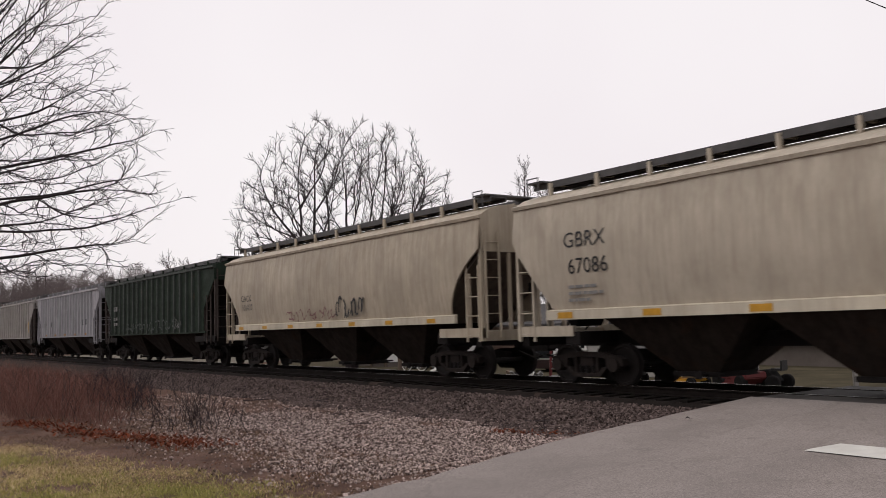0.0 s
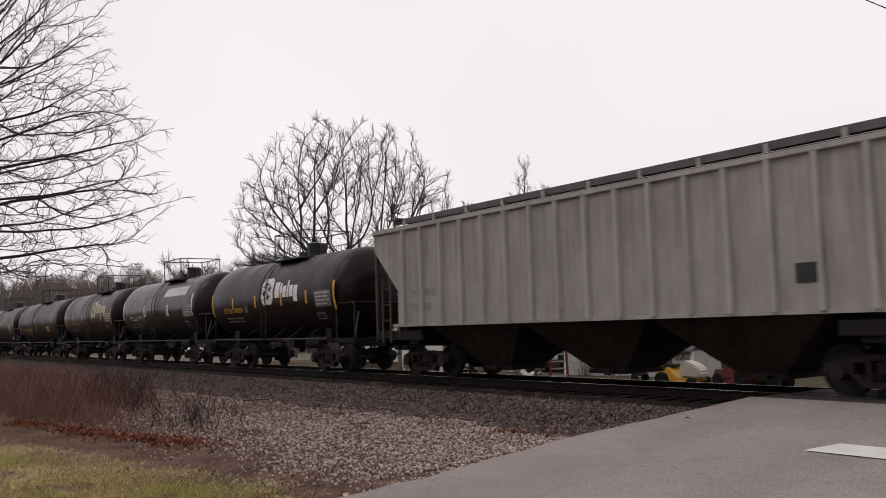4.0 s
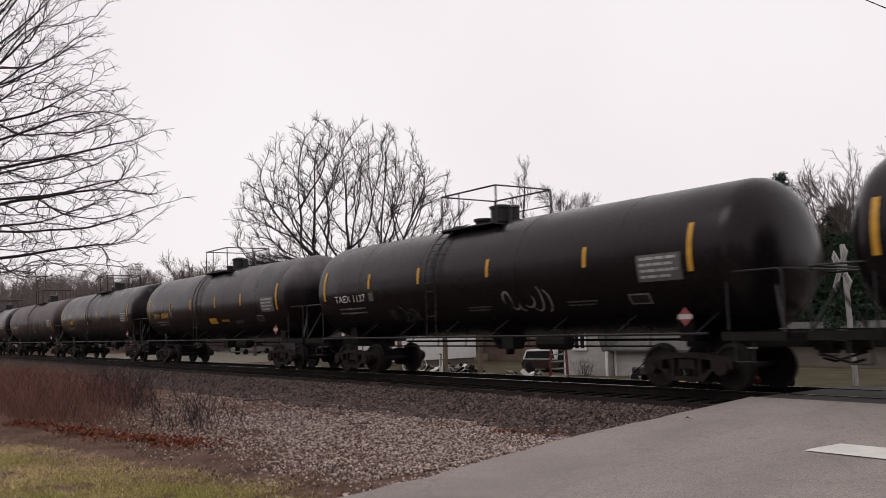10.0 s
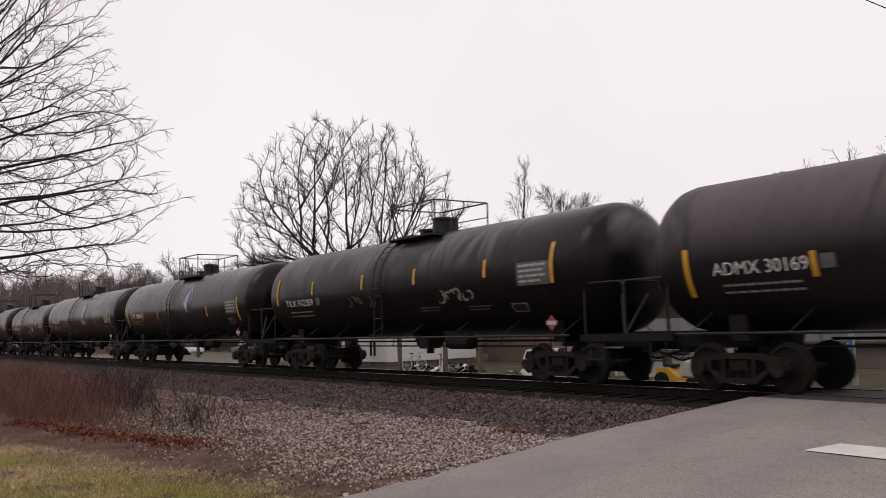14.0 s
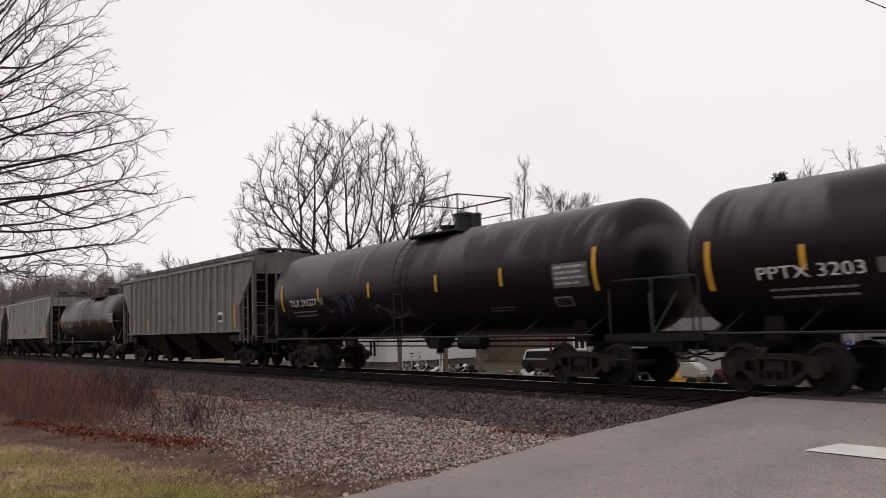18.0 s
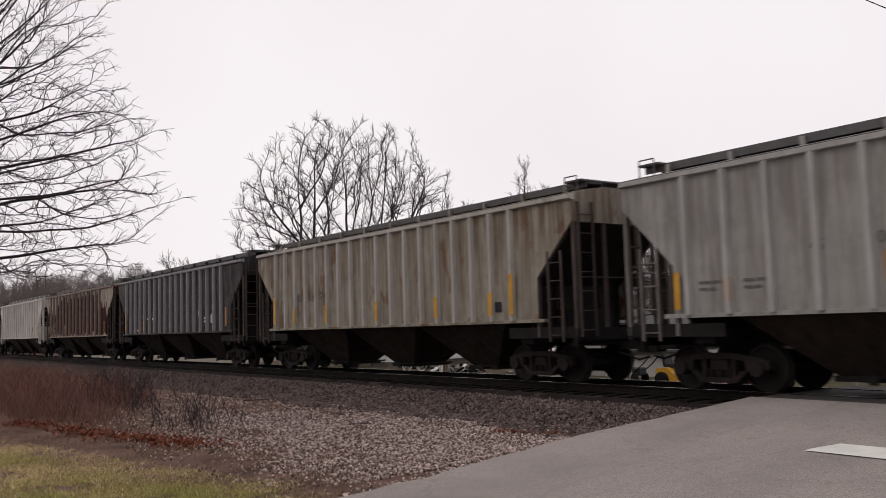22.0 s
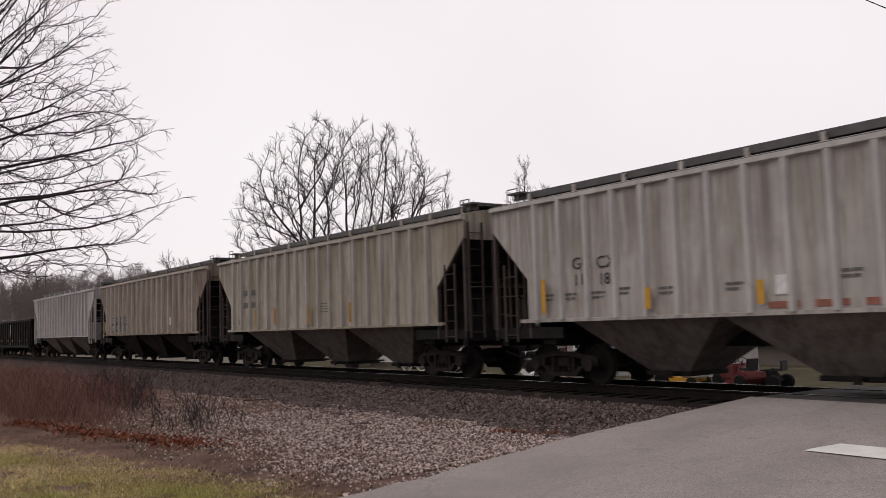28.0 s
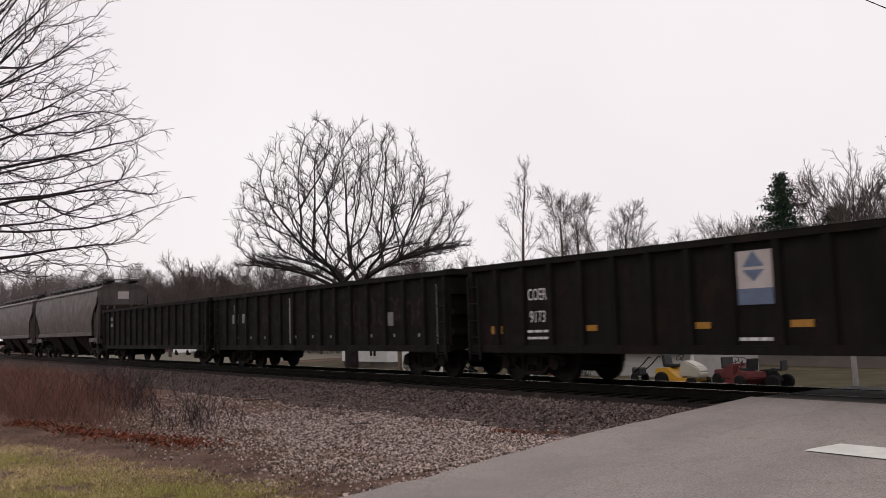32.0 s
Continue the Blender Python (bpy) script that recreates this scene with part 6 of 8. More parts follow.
def asphalt_mat():
    """Worn asphalt: pale aggregate specks, wheel tracks, tar stains and fine cracks."""
    m, nt, b = nodes_of("worn_grey_asphalt")
    c = (0.292, 0.256, 0.238)
    v = mapped(nt, (1, 1, 1), False)
    col = mixed(nt, ramp(nt, noise_node(nt, v, 0.55, 6, 0.65), 0.32, 0.68), shade(c, 0.76), shade(c, 1.20))
    col = mixed(nt, ramp(nt, noise_node(nt, mapped(nt, (1.6, 0.12, 1), False), 1.0, 4), 0.45, 0.7), col, shade(c, 1.22), 0.5)
    col = mixed(nt, ramp(nt, noise_node(nt, v, 2.3, 7, 0.7), 0.60, 0.75), col, shade(c, 0.55), 0.6)
    fine = noise_node(nt, v, 42, 5, 0.75)
    col = mixed(nt, ramp(nt, fine, 0.36, 0.60), shade(c, 0.55), col, 1.0)
    grit = noise_node(nt, v, 95, 3, 0.8)
    col = mixed(nt, ramp(nt, grit, 0.58, 0.72), col, shade(c, 1.9), 0.75)
    vo = nt.nodes.new("ShaderNodeTexVoronoi")
    vo.feature = "DISTANCE_TO_EDGE"
    vo.inputs["Scale"].default_value = 0.55
    wob = nt.nodes.new("ShaderNodeVectorMath")
    wob.operation = "MULTIPLY_ADD"
    nz = nt.nodes.new("ShaderNodeTexNoise")
    nz.inputs["Scale"].default_value, nz.inputs["Detail"].default_value = 1.7, 5
    link(nt, v, nz.inputs["Vector"])
    link(nt, nz.outputs["Color"], wob.inputs[0])
    wob.inputs[1].default_value = (0.9, 0.9, 0)
    link(nt, v, wob.inputs[2])
    link(nt, wob.outputs["Vector"], vo.inputs["Vector"])
    col = mixed(nt, ramp(nt, vo.outputs["Distance"], 0.0, 0.012, (1, 1, 1), (0, 0, 0)), col, shade(c, 0.45), 0.35)
    link(nt, col, b.inputs["Base Color"])
    b.inputs["Roughness"].default_value = 0.85
    b.inputs["Specular IOR Level"].default_value = 0.15
    bumped(nt, b, fine, 0.35, 0.01)
    return m


M["asphalt"] = asphalt_mat()
M["stripe"] = plain("worn_white_road_paint", (0.60, 0.59, 0.55), 0.7, 0, 0.12, 3, 40, 0.2)
sheet("ground", gx, gy, ground_z, M["soil"], "winter-brown grassy ground beside the railway")

bx = steps_of((-900, -100, 50), (-100, -40, 4), (-40, -9, 0.35), (-9, 60, 5), (60, 400, 50))
by = [-3.6, -3.3, -3.0, -2.7, -2.4, -2.1, -1.75, -1.46, -1.36, -0.75, 0, 0.75, 1.36, 1.46, 1.75, 2.4, 3.0, 3.6]
sheet("ballast_bed", bx, by, lambda x, y: bed(y) - 0.03 + 0.03 * mnoise.noise(Vector((x * 1.3, y * 1.3, 3))), M["ballast"],
      "dark grey crushed stone ballast under the track", "ballast")

# Dark strip: shade below the rails is put into the blackened stone colour.
M["oily_shaded"] = plain("oil_and_shade_dark_ballast", (0.020, 0.016, 0.0145), 0.9, 0, 0.4, 2, 24, 1.0, 0.08)
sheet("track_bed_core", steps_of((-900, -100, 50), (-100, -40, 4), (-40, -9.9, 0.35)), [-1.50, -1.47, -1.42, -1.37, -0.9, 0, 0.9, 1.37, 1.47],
      lambda x, y: bed(y) - 0.018 + 0.02 * mnoise.noise(Vector((x * 2.3, y * 2.3, 6))), M["oily_shaded"], "stone packed between the ties, darkened by oil and painted shade", "ballast")


def rail_mesh():
    bm = bmesh.new()
    prism(bm, [(-0.07, -0.18), (0.07, -0.18), (0.07, -0.165), (0.012, -0.15), (0.012, -0.04), (0.035, -0.03), (0.036, -0.003),
               (-0.036, -0.003), (-0.035, -0.03), (-0.012, -0.04), (-0.012, -0.15), (-0.07, -0.165)], "x", -900, 400)
    return bm


track = thing("railway_track", "single railway track on dark ties", "track", kind="structure")
for y in (-0.753, 0.753):
    r = part("rail", rail_mesh(), M["rail"], track, "rusty steel rail", at=(0, y, 0))
    part("rail_head", box_mesh(-900, 400, -0.030, 0.030, -0.003, 0.0), M["railtop"], r, "polished running surface")
tie = kept("tie", lambda: box_mesh(-0.11, 0.11, -1.3, 1.3, -0.34, -0.185, 0.012))
for k in range(150):
    x = -84 + k * 0.54
    if -10.1 < x < ROAD_R:
        continue
    hang("tie", tie, M["tie"], track, at=Matrix.Translation((x, random.uniform(-0.05, 0.05), 0)) @ Matrix.Rotation(radians(random.uniform(-1.5, 1.5)), 4, "Z"))

# ---- road, crossing and loose stone ----
def road_left(y):
    """The road's ragged left edge."""
    t = max(0.0, (-6.0 - y) / 4.5)
    return -9.85 + 0.75 * min(t, 2.2) ** 1.5 + 0.10 * mnoise.noise(Vector((0, y * 1.3, 9)))


bm = bmesh.new()
rows = []
for y in steps_of((-60, -14, 4), (-14, -1.6, 0.2)) + steps_of((1.62, 12, 0.6), (12, 60, 6)):
    x0 = road_left(y)
    cuts = [x0 + (ROAD_R - x0) * k / 16 for k in range(17)]
    rows.append((y, [bm.verts.new((x, y, road_z(y) + 0.012 * mnoise.noise(Vector((x * 0.5, y * 0.5, 0))))) for x in cuts]))
for (ya, a), (yb, b) in zip(rows, rows[1:]):
    if ya < 0 < yb:
        continue
    for i in range(16):
        bm.faces.new((a[i], a[i + 1], b[i + 1], b[i]))
solo("road", bm, M["asphalt"], "worn grey asphalt road rising to the level crossing", "road", kind="structure", smooth=True)
crossing = thing("level_crossing", "asphalt and timber level crossing surface between the rails", "crossing", kind="structure")
for y0, y1 in ((-1.6, -0.82), (-0.66, 0.66), (0.82, 1.62)):
    part("crossing_panel", box_mesh(-9.75, ROAD_R, y0, y1, -0.3, -0.014, 0.006), M["crossing"], crossing)
bm = bmesh.new()
ys = [-5.45, -5.3, -5.12, -4.98, -4.85]
xl = [-6.41, -6.40, -6.35, -6.31, -6.27]
va = [bm.verts.new((x, y, road_z(y) + 0.014)) for x, y in zip(xl, ys)]
vb = [bm.verts.new((-2.9, y, road_z(y) + 0.014)) for y in ys]
for i in range(4):
    bm.faces.new((va[i], vb[i], vb[i + 1], va[i + 1]))
solo("stop_line", bm, M["stripe"], "worn white stop line painted on the asphalt", "road marking", kind="structure")


def stones(name, spots, sizes, material, label, seed, tall=0.7):
    """Loose broken stones, each its own crumpled block, joined."""
    rng = np.random.default_rng(seed)
    n = len(spots)
    base = np.array([(-1, -1, -1), (1, -1, -1), (1, 1, -1), (-1, 1, -1), (-1, -1, 1), (1, -1, 1), (1, 1, 1), (-1, 1, 1)], float) * 0.5
    faces = np.array([(3, 2, 1, 0), (4, 5, 6, 7), (0, 1, 5, 4), (1, 2, 6, 5), (2, 3, 7, 6), (3, 0, 4, 7)])
    v = np.repeat(base[None], n, 0) + rng.uniform(-0.22, 0.22, (n, 8, 3))
    v *= sizes[:, None, None] * rng.uniform(0.6, 1.3, (n, 1, 3)) * np.array([1, 1, tall])
    q = rng.normal(size=(n, 4))
    q /= np.linalg.norm(q, axis=1)[:, None]
    w, x, y, z = q.T
    R = np.stack([np.stack([1 - 2 * (y * y + z * z), 2 * (x * y - z * w), 2 * (x * z + y * w)], -1),
                  np.stack([2 * (x * y + z * w), 1 - 2 * (x * x + z * z), 2 * (y * z - x * w)], -1),
                  np.stack([2 * (x * z - y * w), 2 * (y * z + x * w), 1 - 2 * (x * x + y * y)], -1)], 1)
    v = np.einsum("nij,nkj->nki", R, v) + spots[:, None, :]
    f = (faces[None] + (np.arange(n) * 8)[:, None, None]).reshape(-1, 4)
    me = bpy.data.meshes.new(name)
    me.from_pydata(v.reshape(-1, 3).tolist(), [], f.tolist())
    ob = hang(name, me, material, None)
    return tagged(ob, label, "stones", kind="stuff")


def stone_mat(name, dark, light, rough=0.9, lo=0.0):
    m, nt, b = nodes_of(name)
    geo = nt.nodes.new("ShaderNodeNewGeometry")
    col = ramp(nt, geo.outputs["Random Per Island"], lo, 1.0, dark, light)
    v = mapped(nt, (1, 1, 1), False)
    n = noise_node(nt, v, 30, 4)
    col = mixed(nt, ramp(nt, n, 0.3, 0.7), col, shade(dark, 0.8), 0.4)
    link(nt, col, b.inputs["Base Color"])
    b.inputs["Roughness"].default_value = rough
    b.inputs["Specular IOR Level"].default_value = 0.10
    return m


M["stone_dark"] = stone_mat("dark_ballast_stone", (0.040, 0.029, 0.027), (0.225, 0.172, 0.158))
M["stone_pale"] = stone_mat("pale_crushed_limestone", (0.080, 0.057, 0.051), (0.74, 0.60, 0.545), 0.9, 0.22)
rng = np.random.default_rng(4)


def surface(x, y):
    z = max(bed(y) - 0.03 if abs(y) < 3.6 else -9, ground_z(x, y))
    return z


def scatter(n, x0, x1, y0, y1, keep, seed):
    r = np.random.default_rng(seed)
    out = []
    while len(out) < n:
        # closer spots get more stones
        x = x1 - (x1 - x0) * r.random() ** 1.5
        y = r.uniform(y0, y1)
        if r.random() < keep(x, y):
            out.append((x, y, surface(x, y)))
    return np.array(out)


def on_slope(x, y):
    return 1.0 if x < road_left(y) - 0.1 and y > -4.6 + 0.8 * mnoise.noise(Vector((x * 0.3, y * 0.3, 5))) else 0.0


def on_pale(x, y):
    if x > road_left(y) - 0.05:
        return 0.05 if x < road_left(y) + 0.5 else 0.0
    edge = -10.3 + 0.8 * mnoise.noise(Vector((x * 0.4, y * 0.4, 7)))
    k = lerp(1.0, 0.0, (-3.9 - y - 0.4) / -1.2)
    k *= lerp(0.06, 1.0, (y - edge) / 2.2)
    k *= lerp(1.0, 0.12, (-17.5 - x) / 5)
    bare = 0.62 + 0.75 * mnoise.noise(Vector((x * 0.55, y * 0.9, 1))) + 0.3 * mnoise.noise(Vector((x * 1.9, y * 1.9, 2)))
    return max(0.0, min(1.0, k)) * max(0.06, min(1.0, bare))


sp = scatter(30000, -52, -9.9, -4.8, -1.50, on_slope, 5)
stones("ballast_stones", sp + [0, 0, 0.012], rng.uniform(0.025, 0.07, len(sp)), M["stone_dark"], "dark grey crushed ballast stones on the track's shoulder", 6)
sp = scatter(56000, -30, -8.4, -11.0, -3.2, on_pale, 7)
stones("gravel_stones", sp + [0, 0, 0.01], 0.011 + 0.030 * rng.random(len(sp)) ** 2.6, M["stone_pale"], "pale broken limestone gravel beside the road", 8)


# ---- grass, brush and fallen leaves ----
def blades(name, spots, heights, lean, width, material, label, category, seed):
    """Single bent blades, two faces each, joined."""
    r = np.random.default_rng(seed)
    n = len(spots)
    a = r.uniform(0, 6.283, n)
    side = np.stack([np.cos(a), np.sin(a), np.zeros(n)], -1) * (width * r.uniform(0.6, 1.4, n))[:, None]
    b = r.uniform(0, 6.283, n)
    tip = np.stack([np.cos(b) * lean * heights, np.sin(b) * lean * heights, heights], -1)
    p = np.asarray(spots)
    v = np.stack([p - side, p + side, p + tip * [0.35, 0.35, 0.6] + side * 0.7, p + tip * [0.35, 0.35, 0.6] - side * 0.7, p + tip], 1)
    k = np.arange(n) * 5
    quads = np.stack([k, k + 1, k + 2, k + 3], -1).tolist()
    tris = np.stack([k + 3, k + 2, k + 4], -1).tolist()
    me = bpy.data.meshes.new(name)
    me.from_pydata(v.reshape(-1, 3).tolist(), [], quads + tris)
    ob = hang(name, me, material, None)
    return tagged(ob, label, category, kind="stuff")


def blade_mat(name, cols, rough=0.8):
    m, nt, b = nodes_of(name)
    geo = nt.nodes.new("ShaderNodeNewGeometry")
    r = nt.nodes.new("ShaderNodeValToRGB")
    r.color_ramp.interpolation = "LINEAR"
    while len(r.color_ramp.elements) < len(cols):
        r.color_ramp.elements.new(0.5)
    for k, c in enumerate(cols):
        r.color_ramp.elements[k].position, r.color_ramp.elements[k].color = k / (len(cols) - 1), (*c, 1)
    link(nt, geo.outputs["Random Per Island"], r.inputs["Fac"])
    v = mapped(nt, (1, 1, 1), False)
    n = noise_node(nt, v, 0.9, 4)
    col = mixed(nt, ramp(nt, n, 0.35, 0.65), r.outputs["Color"], shade(cols[0], 0.9), 0.45)
    link(nt, col, b.inputs["Base Color"])
    b.inputs["Roughness"].default_value = rough
    b.inputs["Specular IOR Level"].default_value = 0.05
    return m


M["grass"] = blade_mat("winter_lawn_grass", ((0.60, 0.45, 0.24), (0.66, 0.51, 0.28), (0.44, 0.34, 0.16), (0.74, 0.58, 0.36)))
M["green_grass"] = blade_mat("green_lawn_grass", ((0.32, 0.30, 0.09), (0.42, 0.38, 0.13), (0.22, 0.25, 0.06), (0.52, 0.44, 0.19)))
M["straw"] = blade_mat("dead_brown_stalks", ((0.115, 0.050, 0.043), (0.20, 0.095, 0.076), (0.28, 0.165, 0.13), (0.085, 0.040, 0.036)))
M["litter"] = blade_mat("dead_straw_litter", ((0.17, 0.115, 0.077), (0.27, 0.19, 0.13), (0.10, 0.058, 0.04), (0.19, 0.12, 0.078)))
M["litter_leaf"] = blade_mat("brown_leaf_litter", ((0.12, 0.055, 0.035), (0.20, 0.11, 0.07), (0.07, 0.035, 0.025), (0.16, 0.06, 0.03)))
M["leaf"] = blade_mat("fallen_oak_leaves", ((0.14, 0.035, 0.018), (0.21, 0.055, 0.024), (0.10, 0.04, 0.028), (0.16, 0.075, 0.045)))
r = np.random.default_rng(11)


def grass_edge(x):
    return -10.55 + 0.2 * (x + 10) + 0.35 * mnoise.noise(Vector((x * 0.7, 0, 2)))


dry, green = [], []
while len(dry) + len(green) < 100000:
    x = -8.3 - 22 * r.random() ** 1.4
    y = r.uniform(-15.2, -9.8)
    d = grass_edge(x) - y
    if x > road_left(y) - 0.4 or d < -0.5:
        continue
    tuft = mnoise.noise(Vector((x * 1.1, y * 1.1, 4))) + 0.5 * mnoise.noise(Vector((x * 3.3, y * 3.3, 14)))
    if r.random() < min(1.0, 0.16 + d * 0.7) * (0.50 + 0.7 * tuft):
        lush = 0.15 + 0.9 * mnoise.noise(Vector((x * 0.55, y * 0.9, 44))) + lerp(0.0, 0.55, (x + 15) / 4)
        (green if r.random() < lush else dry).append((x, y, ground_z(x, y) - 0.005))
blades("lawn_grass", np.array(dry), r.uniform(0.015, 0.06, len(dry)), 1.1, 0.004, M["grass"], "short straw-coloured winter grass", "grass", 12)
blades("green_grass", np.array(green), r.uniform(0.02, 0.075, len(green)), 0.7, 0.004, M["green_grass"], "short yellow-green grass", "grass", 17)


def in_brush(x, y):
    """How thick the dead brush grows at a spot."""
    front = -9.9 + 0.22 * (x + 16)
    back = -5.9 - 0.03 * (x + 20)
    end = -18.9 - 2.3 * (y + 10.2) + 0.9 * mnoise.noise(Vector((y * 0.9, 0, 3)))
    if x > end or y < front or y > back:
        return 0.0
    k = min(1.0, (end - x) / 3.2) * min(1.0, (y - front) / 0.6) * min(1.0, (back - y) / 1.2)
    return max(0.0, k * (0.55 + 0.7 * mnoise.noise(Vector((x * 0.6, y * 0.6, 8)))))


spots, hs = [], []
while len(spots) < 42000:
    x, y = -18.5 - 36 * r.random() ** 1.35, r.uniform(-16, -5.0)
    k = in_brush(x, y)
    if r.random() < k:
        spots.append((x, y, ground_z(x, y) - 0.01))
        hs.append((0.14 + 0.55 * k) * r.uniform(0.3, 1.4) * (1.0 + 0.8 * mnoise.noise(Vector((x * 1.7, y * 1.7, 12)))) * (1.0 + 0.25 * min(1.0, (-20 - x) / 12 if x < -20 else 0)))
blades("dead_brush", np.array(spots), np.array(hs), 0.75, 0.0038, M["straw"], "tangled reddish-brown dead brush", "brush", 13)

spots = []
while len(spots) < 1500:
    x = -14.9 - 7.5 * r.random() ** 1.1
    y = -10.15 + 0.23 * (x + 16) + r.normal(0, 0.26)
    if r.random() < 0.35 + 0.6 * mnoise.noise(Vector((x * 1.5, y * 1.5, 6))):
        spots.append((x, y, ground_z(x, y) + r.uniform(0.0, 0.10)))
for k in range(120):
    t = r.random()
    x, y = -11.3 - 1.8 * t + r.normal(0, 0.1), -4.2 - 0.9 * t + r.normal(0, 0.12)
    spots.append((x, y, surface(x, y) + 0.02))
blades("fallen_leaves", np.array(spots), r.uniform(0.02, 0.07, len(spots)), 1.8, 0.018, M["leaf"], "curled orange-brown fallen leaves", "leaves", 14)
spots = []
while len(spots) < 2600:
    x = r.uniform(-26, -9.2)
    y = -9.9 + 0.2 * (x + 15) + r.normal(0, 0.9)
    if x < road_left(y) - 0.4 and r.random() < 0.3 + mnoise.noise(Vector((x * 0.8, y * 0.8, 31))):
        spots.append((x, y, surface(x, y) + 0.008))
while len(spots) < 3300:
    x, y = -9.5 - 16 * r.random(), r.uniform(-14.5, -10.5)
    if x < road_left(y) - 0.5 and r.random() < 0.4 + mnoise.noise(Vector((x * 0.8, y * 0.8, 33))):
        spots.append((x, y, surface(x, y) + 0.03))
blades("scattered_leaves", np.array(spots), r.uniform(0.006, 0.018, len(spots)), 4.0, 0.014, M["litter_leaf"], "flat brown leaf litter on bare soil", "leaves", 15)

# dead straw and litter on the bare strip, and taller woody stems in the brush
spots = []
while len(spots) < 26000:
    x, y = -9.2 - 16 * r.random() ** 1.3, r.uniform(-12.8, -8.2)
    if x > road_left(y) - 0.3:
        continue
    if r.random() < 0.25 + 0.7 * mnoise.noise(Vector((x * 0.9, y * 0.9, 21))):
        spots.append((x, y, surface(x, y) - 0.003))
blades("straw_litter", np.array(spots), r.uniform(0.012, 0.05, len(spots)), 2.2, 0.004, M["litter"], "flattened dead straw and leaf litter", "litter", 16)
pieces = []
rs = random.Random(8)
for k in range(420):
    x, y = -15.2 - 26 * rs.random() ** 1.3, rs.uniform(-13, -6.0)
    if in_brush(x - 0.6, y) < 0.12:
        continue
    p, dd = Vector((x, y, ground_z(x, y))), Vector((rs.gauss(0, 0.25), rs.gauss(0, 0.25), 1)).normalized()
    h = rs.uniform(0.35, 1.15)
    for j in range(4):
        q = p + dd * h / 4
        pieces.append((p, q, 0.007 - 0.0012 * j, 0.006 - 0.0012 * j))
        if j:
            w = (dd + Vector((rs.gauss(0, 0.6), rs.gauss(0, 0.6), 0.2))).normalized()
            pieces.append((q, q + w * h * 0.3, 0.0035, 0.002))
        dd = (dd + Vector((rs.gauss(0, 0.12), rs.gauss(0, 0.12), 0))).normalized()
        p = q
# low dark shrubs at the brush's end and along the stones
for cx, cy, n, hh in ((-18.3, -8.9, 16, 1.15), (-19.3, -8.2, 12, 1.25), (-17.5, -9.3, 12, 0.7), (-20.4, -8.6, 14, 0.9), (-31.4, -7.2, 40, 1.3), (-28.5, -7.4, 30, 1.1), (-33.3, -5.6, 26, 1.0), (-24.0, -8.6, 30, 0.9)):
    for k in range(n):
        p = Vector((cx + rs.gauss(0, 0.55), cy + rs.gauss(0, 0.40), ground_z(cx, cy)))
        dd = Vector((rs.gauss(0, 0.45), rs.gauss(0, 0.45), 1)).normalized()
        h = hh * rs.uniform(0.4, 1.1)
        for j in range(4):
            q = p + dd * h / 4
            pieces.append((p, q, 0.008 - 0.0014 * j, 0.0065 - 0.0014 * j))
            for _ in range(2):
                w = (dd + Vector((rs.gauss(0, 0.7), rs.gauss(0, 0.7), 0.1))).normalized()
                pieces.append((q, q + w * h * 0.28, 0.004, 0.002))
            dd = (dd + Vector((rs.gauss(0, 0.15), rs.gauss(0, 0.15), 0))).normalized()
            p = q
# sticks and clods lying on the stones
for x, y, a, ln, rr in ((-14.2, -3.4, 0.4, 0.7, 0.016), (-17.8, -4.4, 2.2, 0.5, 0.014), (-23.0, -4.0, 0.2, 1.1, 0.02), (-24.5, -5.2, 1.0, 0.9, 0.02),
                        (-20.6, -5.6, 2.7, 0.6, 0.015), (-13.1, -4.9, 1.9, 0.45, 0.012), (-16.2, -6.4, 0.7, 0.5, 0.011), (-11.4, -4.4, 2.9, 0.35, 0.01)):
    z = surface(x, y) + 0.03
    d = Vector((math.cos(a), math.sin(a), 0))
    pieces.append((Vector((x, y, z)), Vector((x, y, z + 0.02)) + d * ln, rr, rr * 0.6))
    pieces.append((Vector((x, y, z)) + d * ln * 0.5, Vector((x, y, z + 0.08)) + d * ln * 0.7 + Vector((-d.y, d.x, 0)) * ln * 0.3, rr * 0.7, rr * 0.4))
for k in range(26):
    x, y = rs.uniform(-30, -12), rs.uniform(-5.4, -2.6)
    for j in range(14):
        dd = Vector((rs.gauss(0, 1), rs.gauss(0, 1), abs(rs.gauss(0, 0.6)))).normalized()
        p = Vector((x + rs.gauss(0, 0.10), y + rs.gauss(0, 0.08), surface(x, y) + 0.02))
        pieces.append((p, p + dd * rs.uniform(0.08, 0.24), 0.008, 0.003))
WOODY = pieces


# ---- bare trees ----
M["bark"] = plain("dark_winter_bark", (0.026, 0.018, 0.0195), 0.95, 0, 0.35, 2, 25, 0.5)
M["bark_far"] = plain("grey_brown_bark", (0.085, 0.066, 0.062), 0.95, 0, 0.3, 2, 25, 0.3)
# Far trees: distance haze put into a paler bark colour.
M["bark_hazed"] = plain("haze_paled_grey_brown_bark", (0.15, 0.122, 0.118), 0.95, 0, 0.3, 2, 25, 0.3)
M["needles"] = blade_mat("spruce_needles", ((0.030, 0.050, 0.034), (0.045, 0.072, 0.045), (0.020, 0.036, 0.025), (0.055, 0.078, 0.05)))


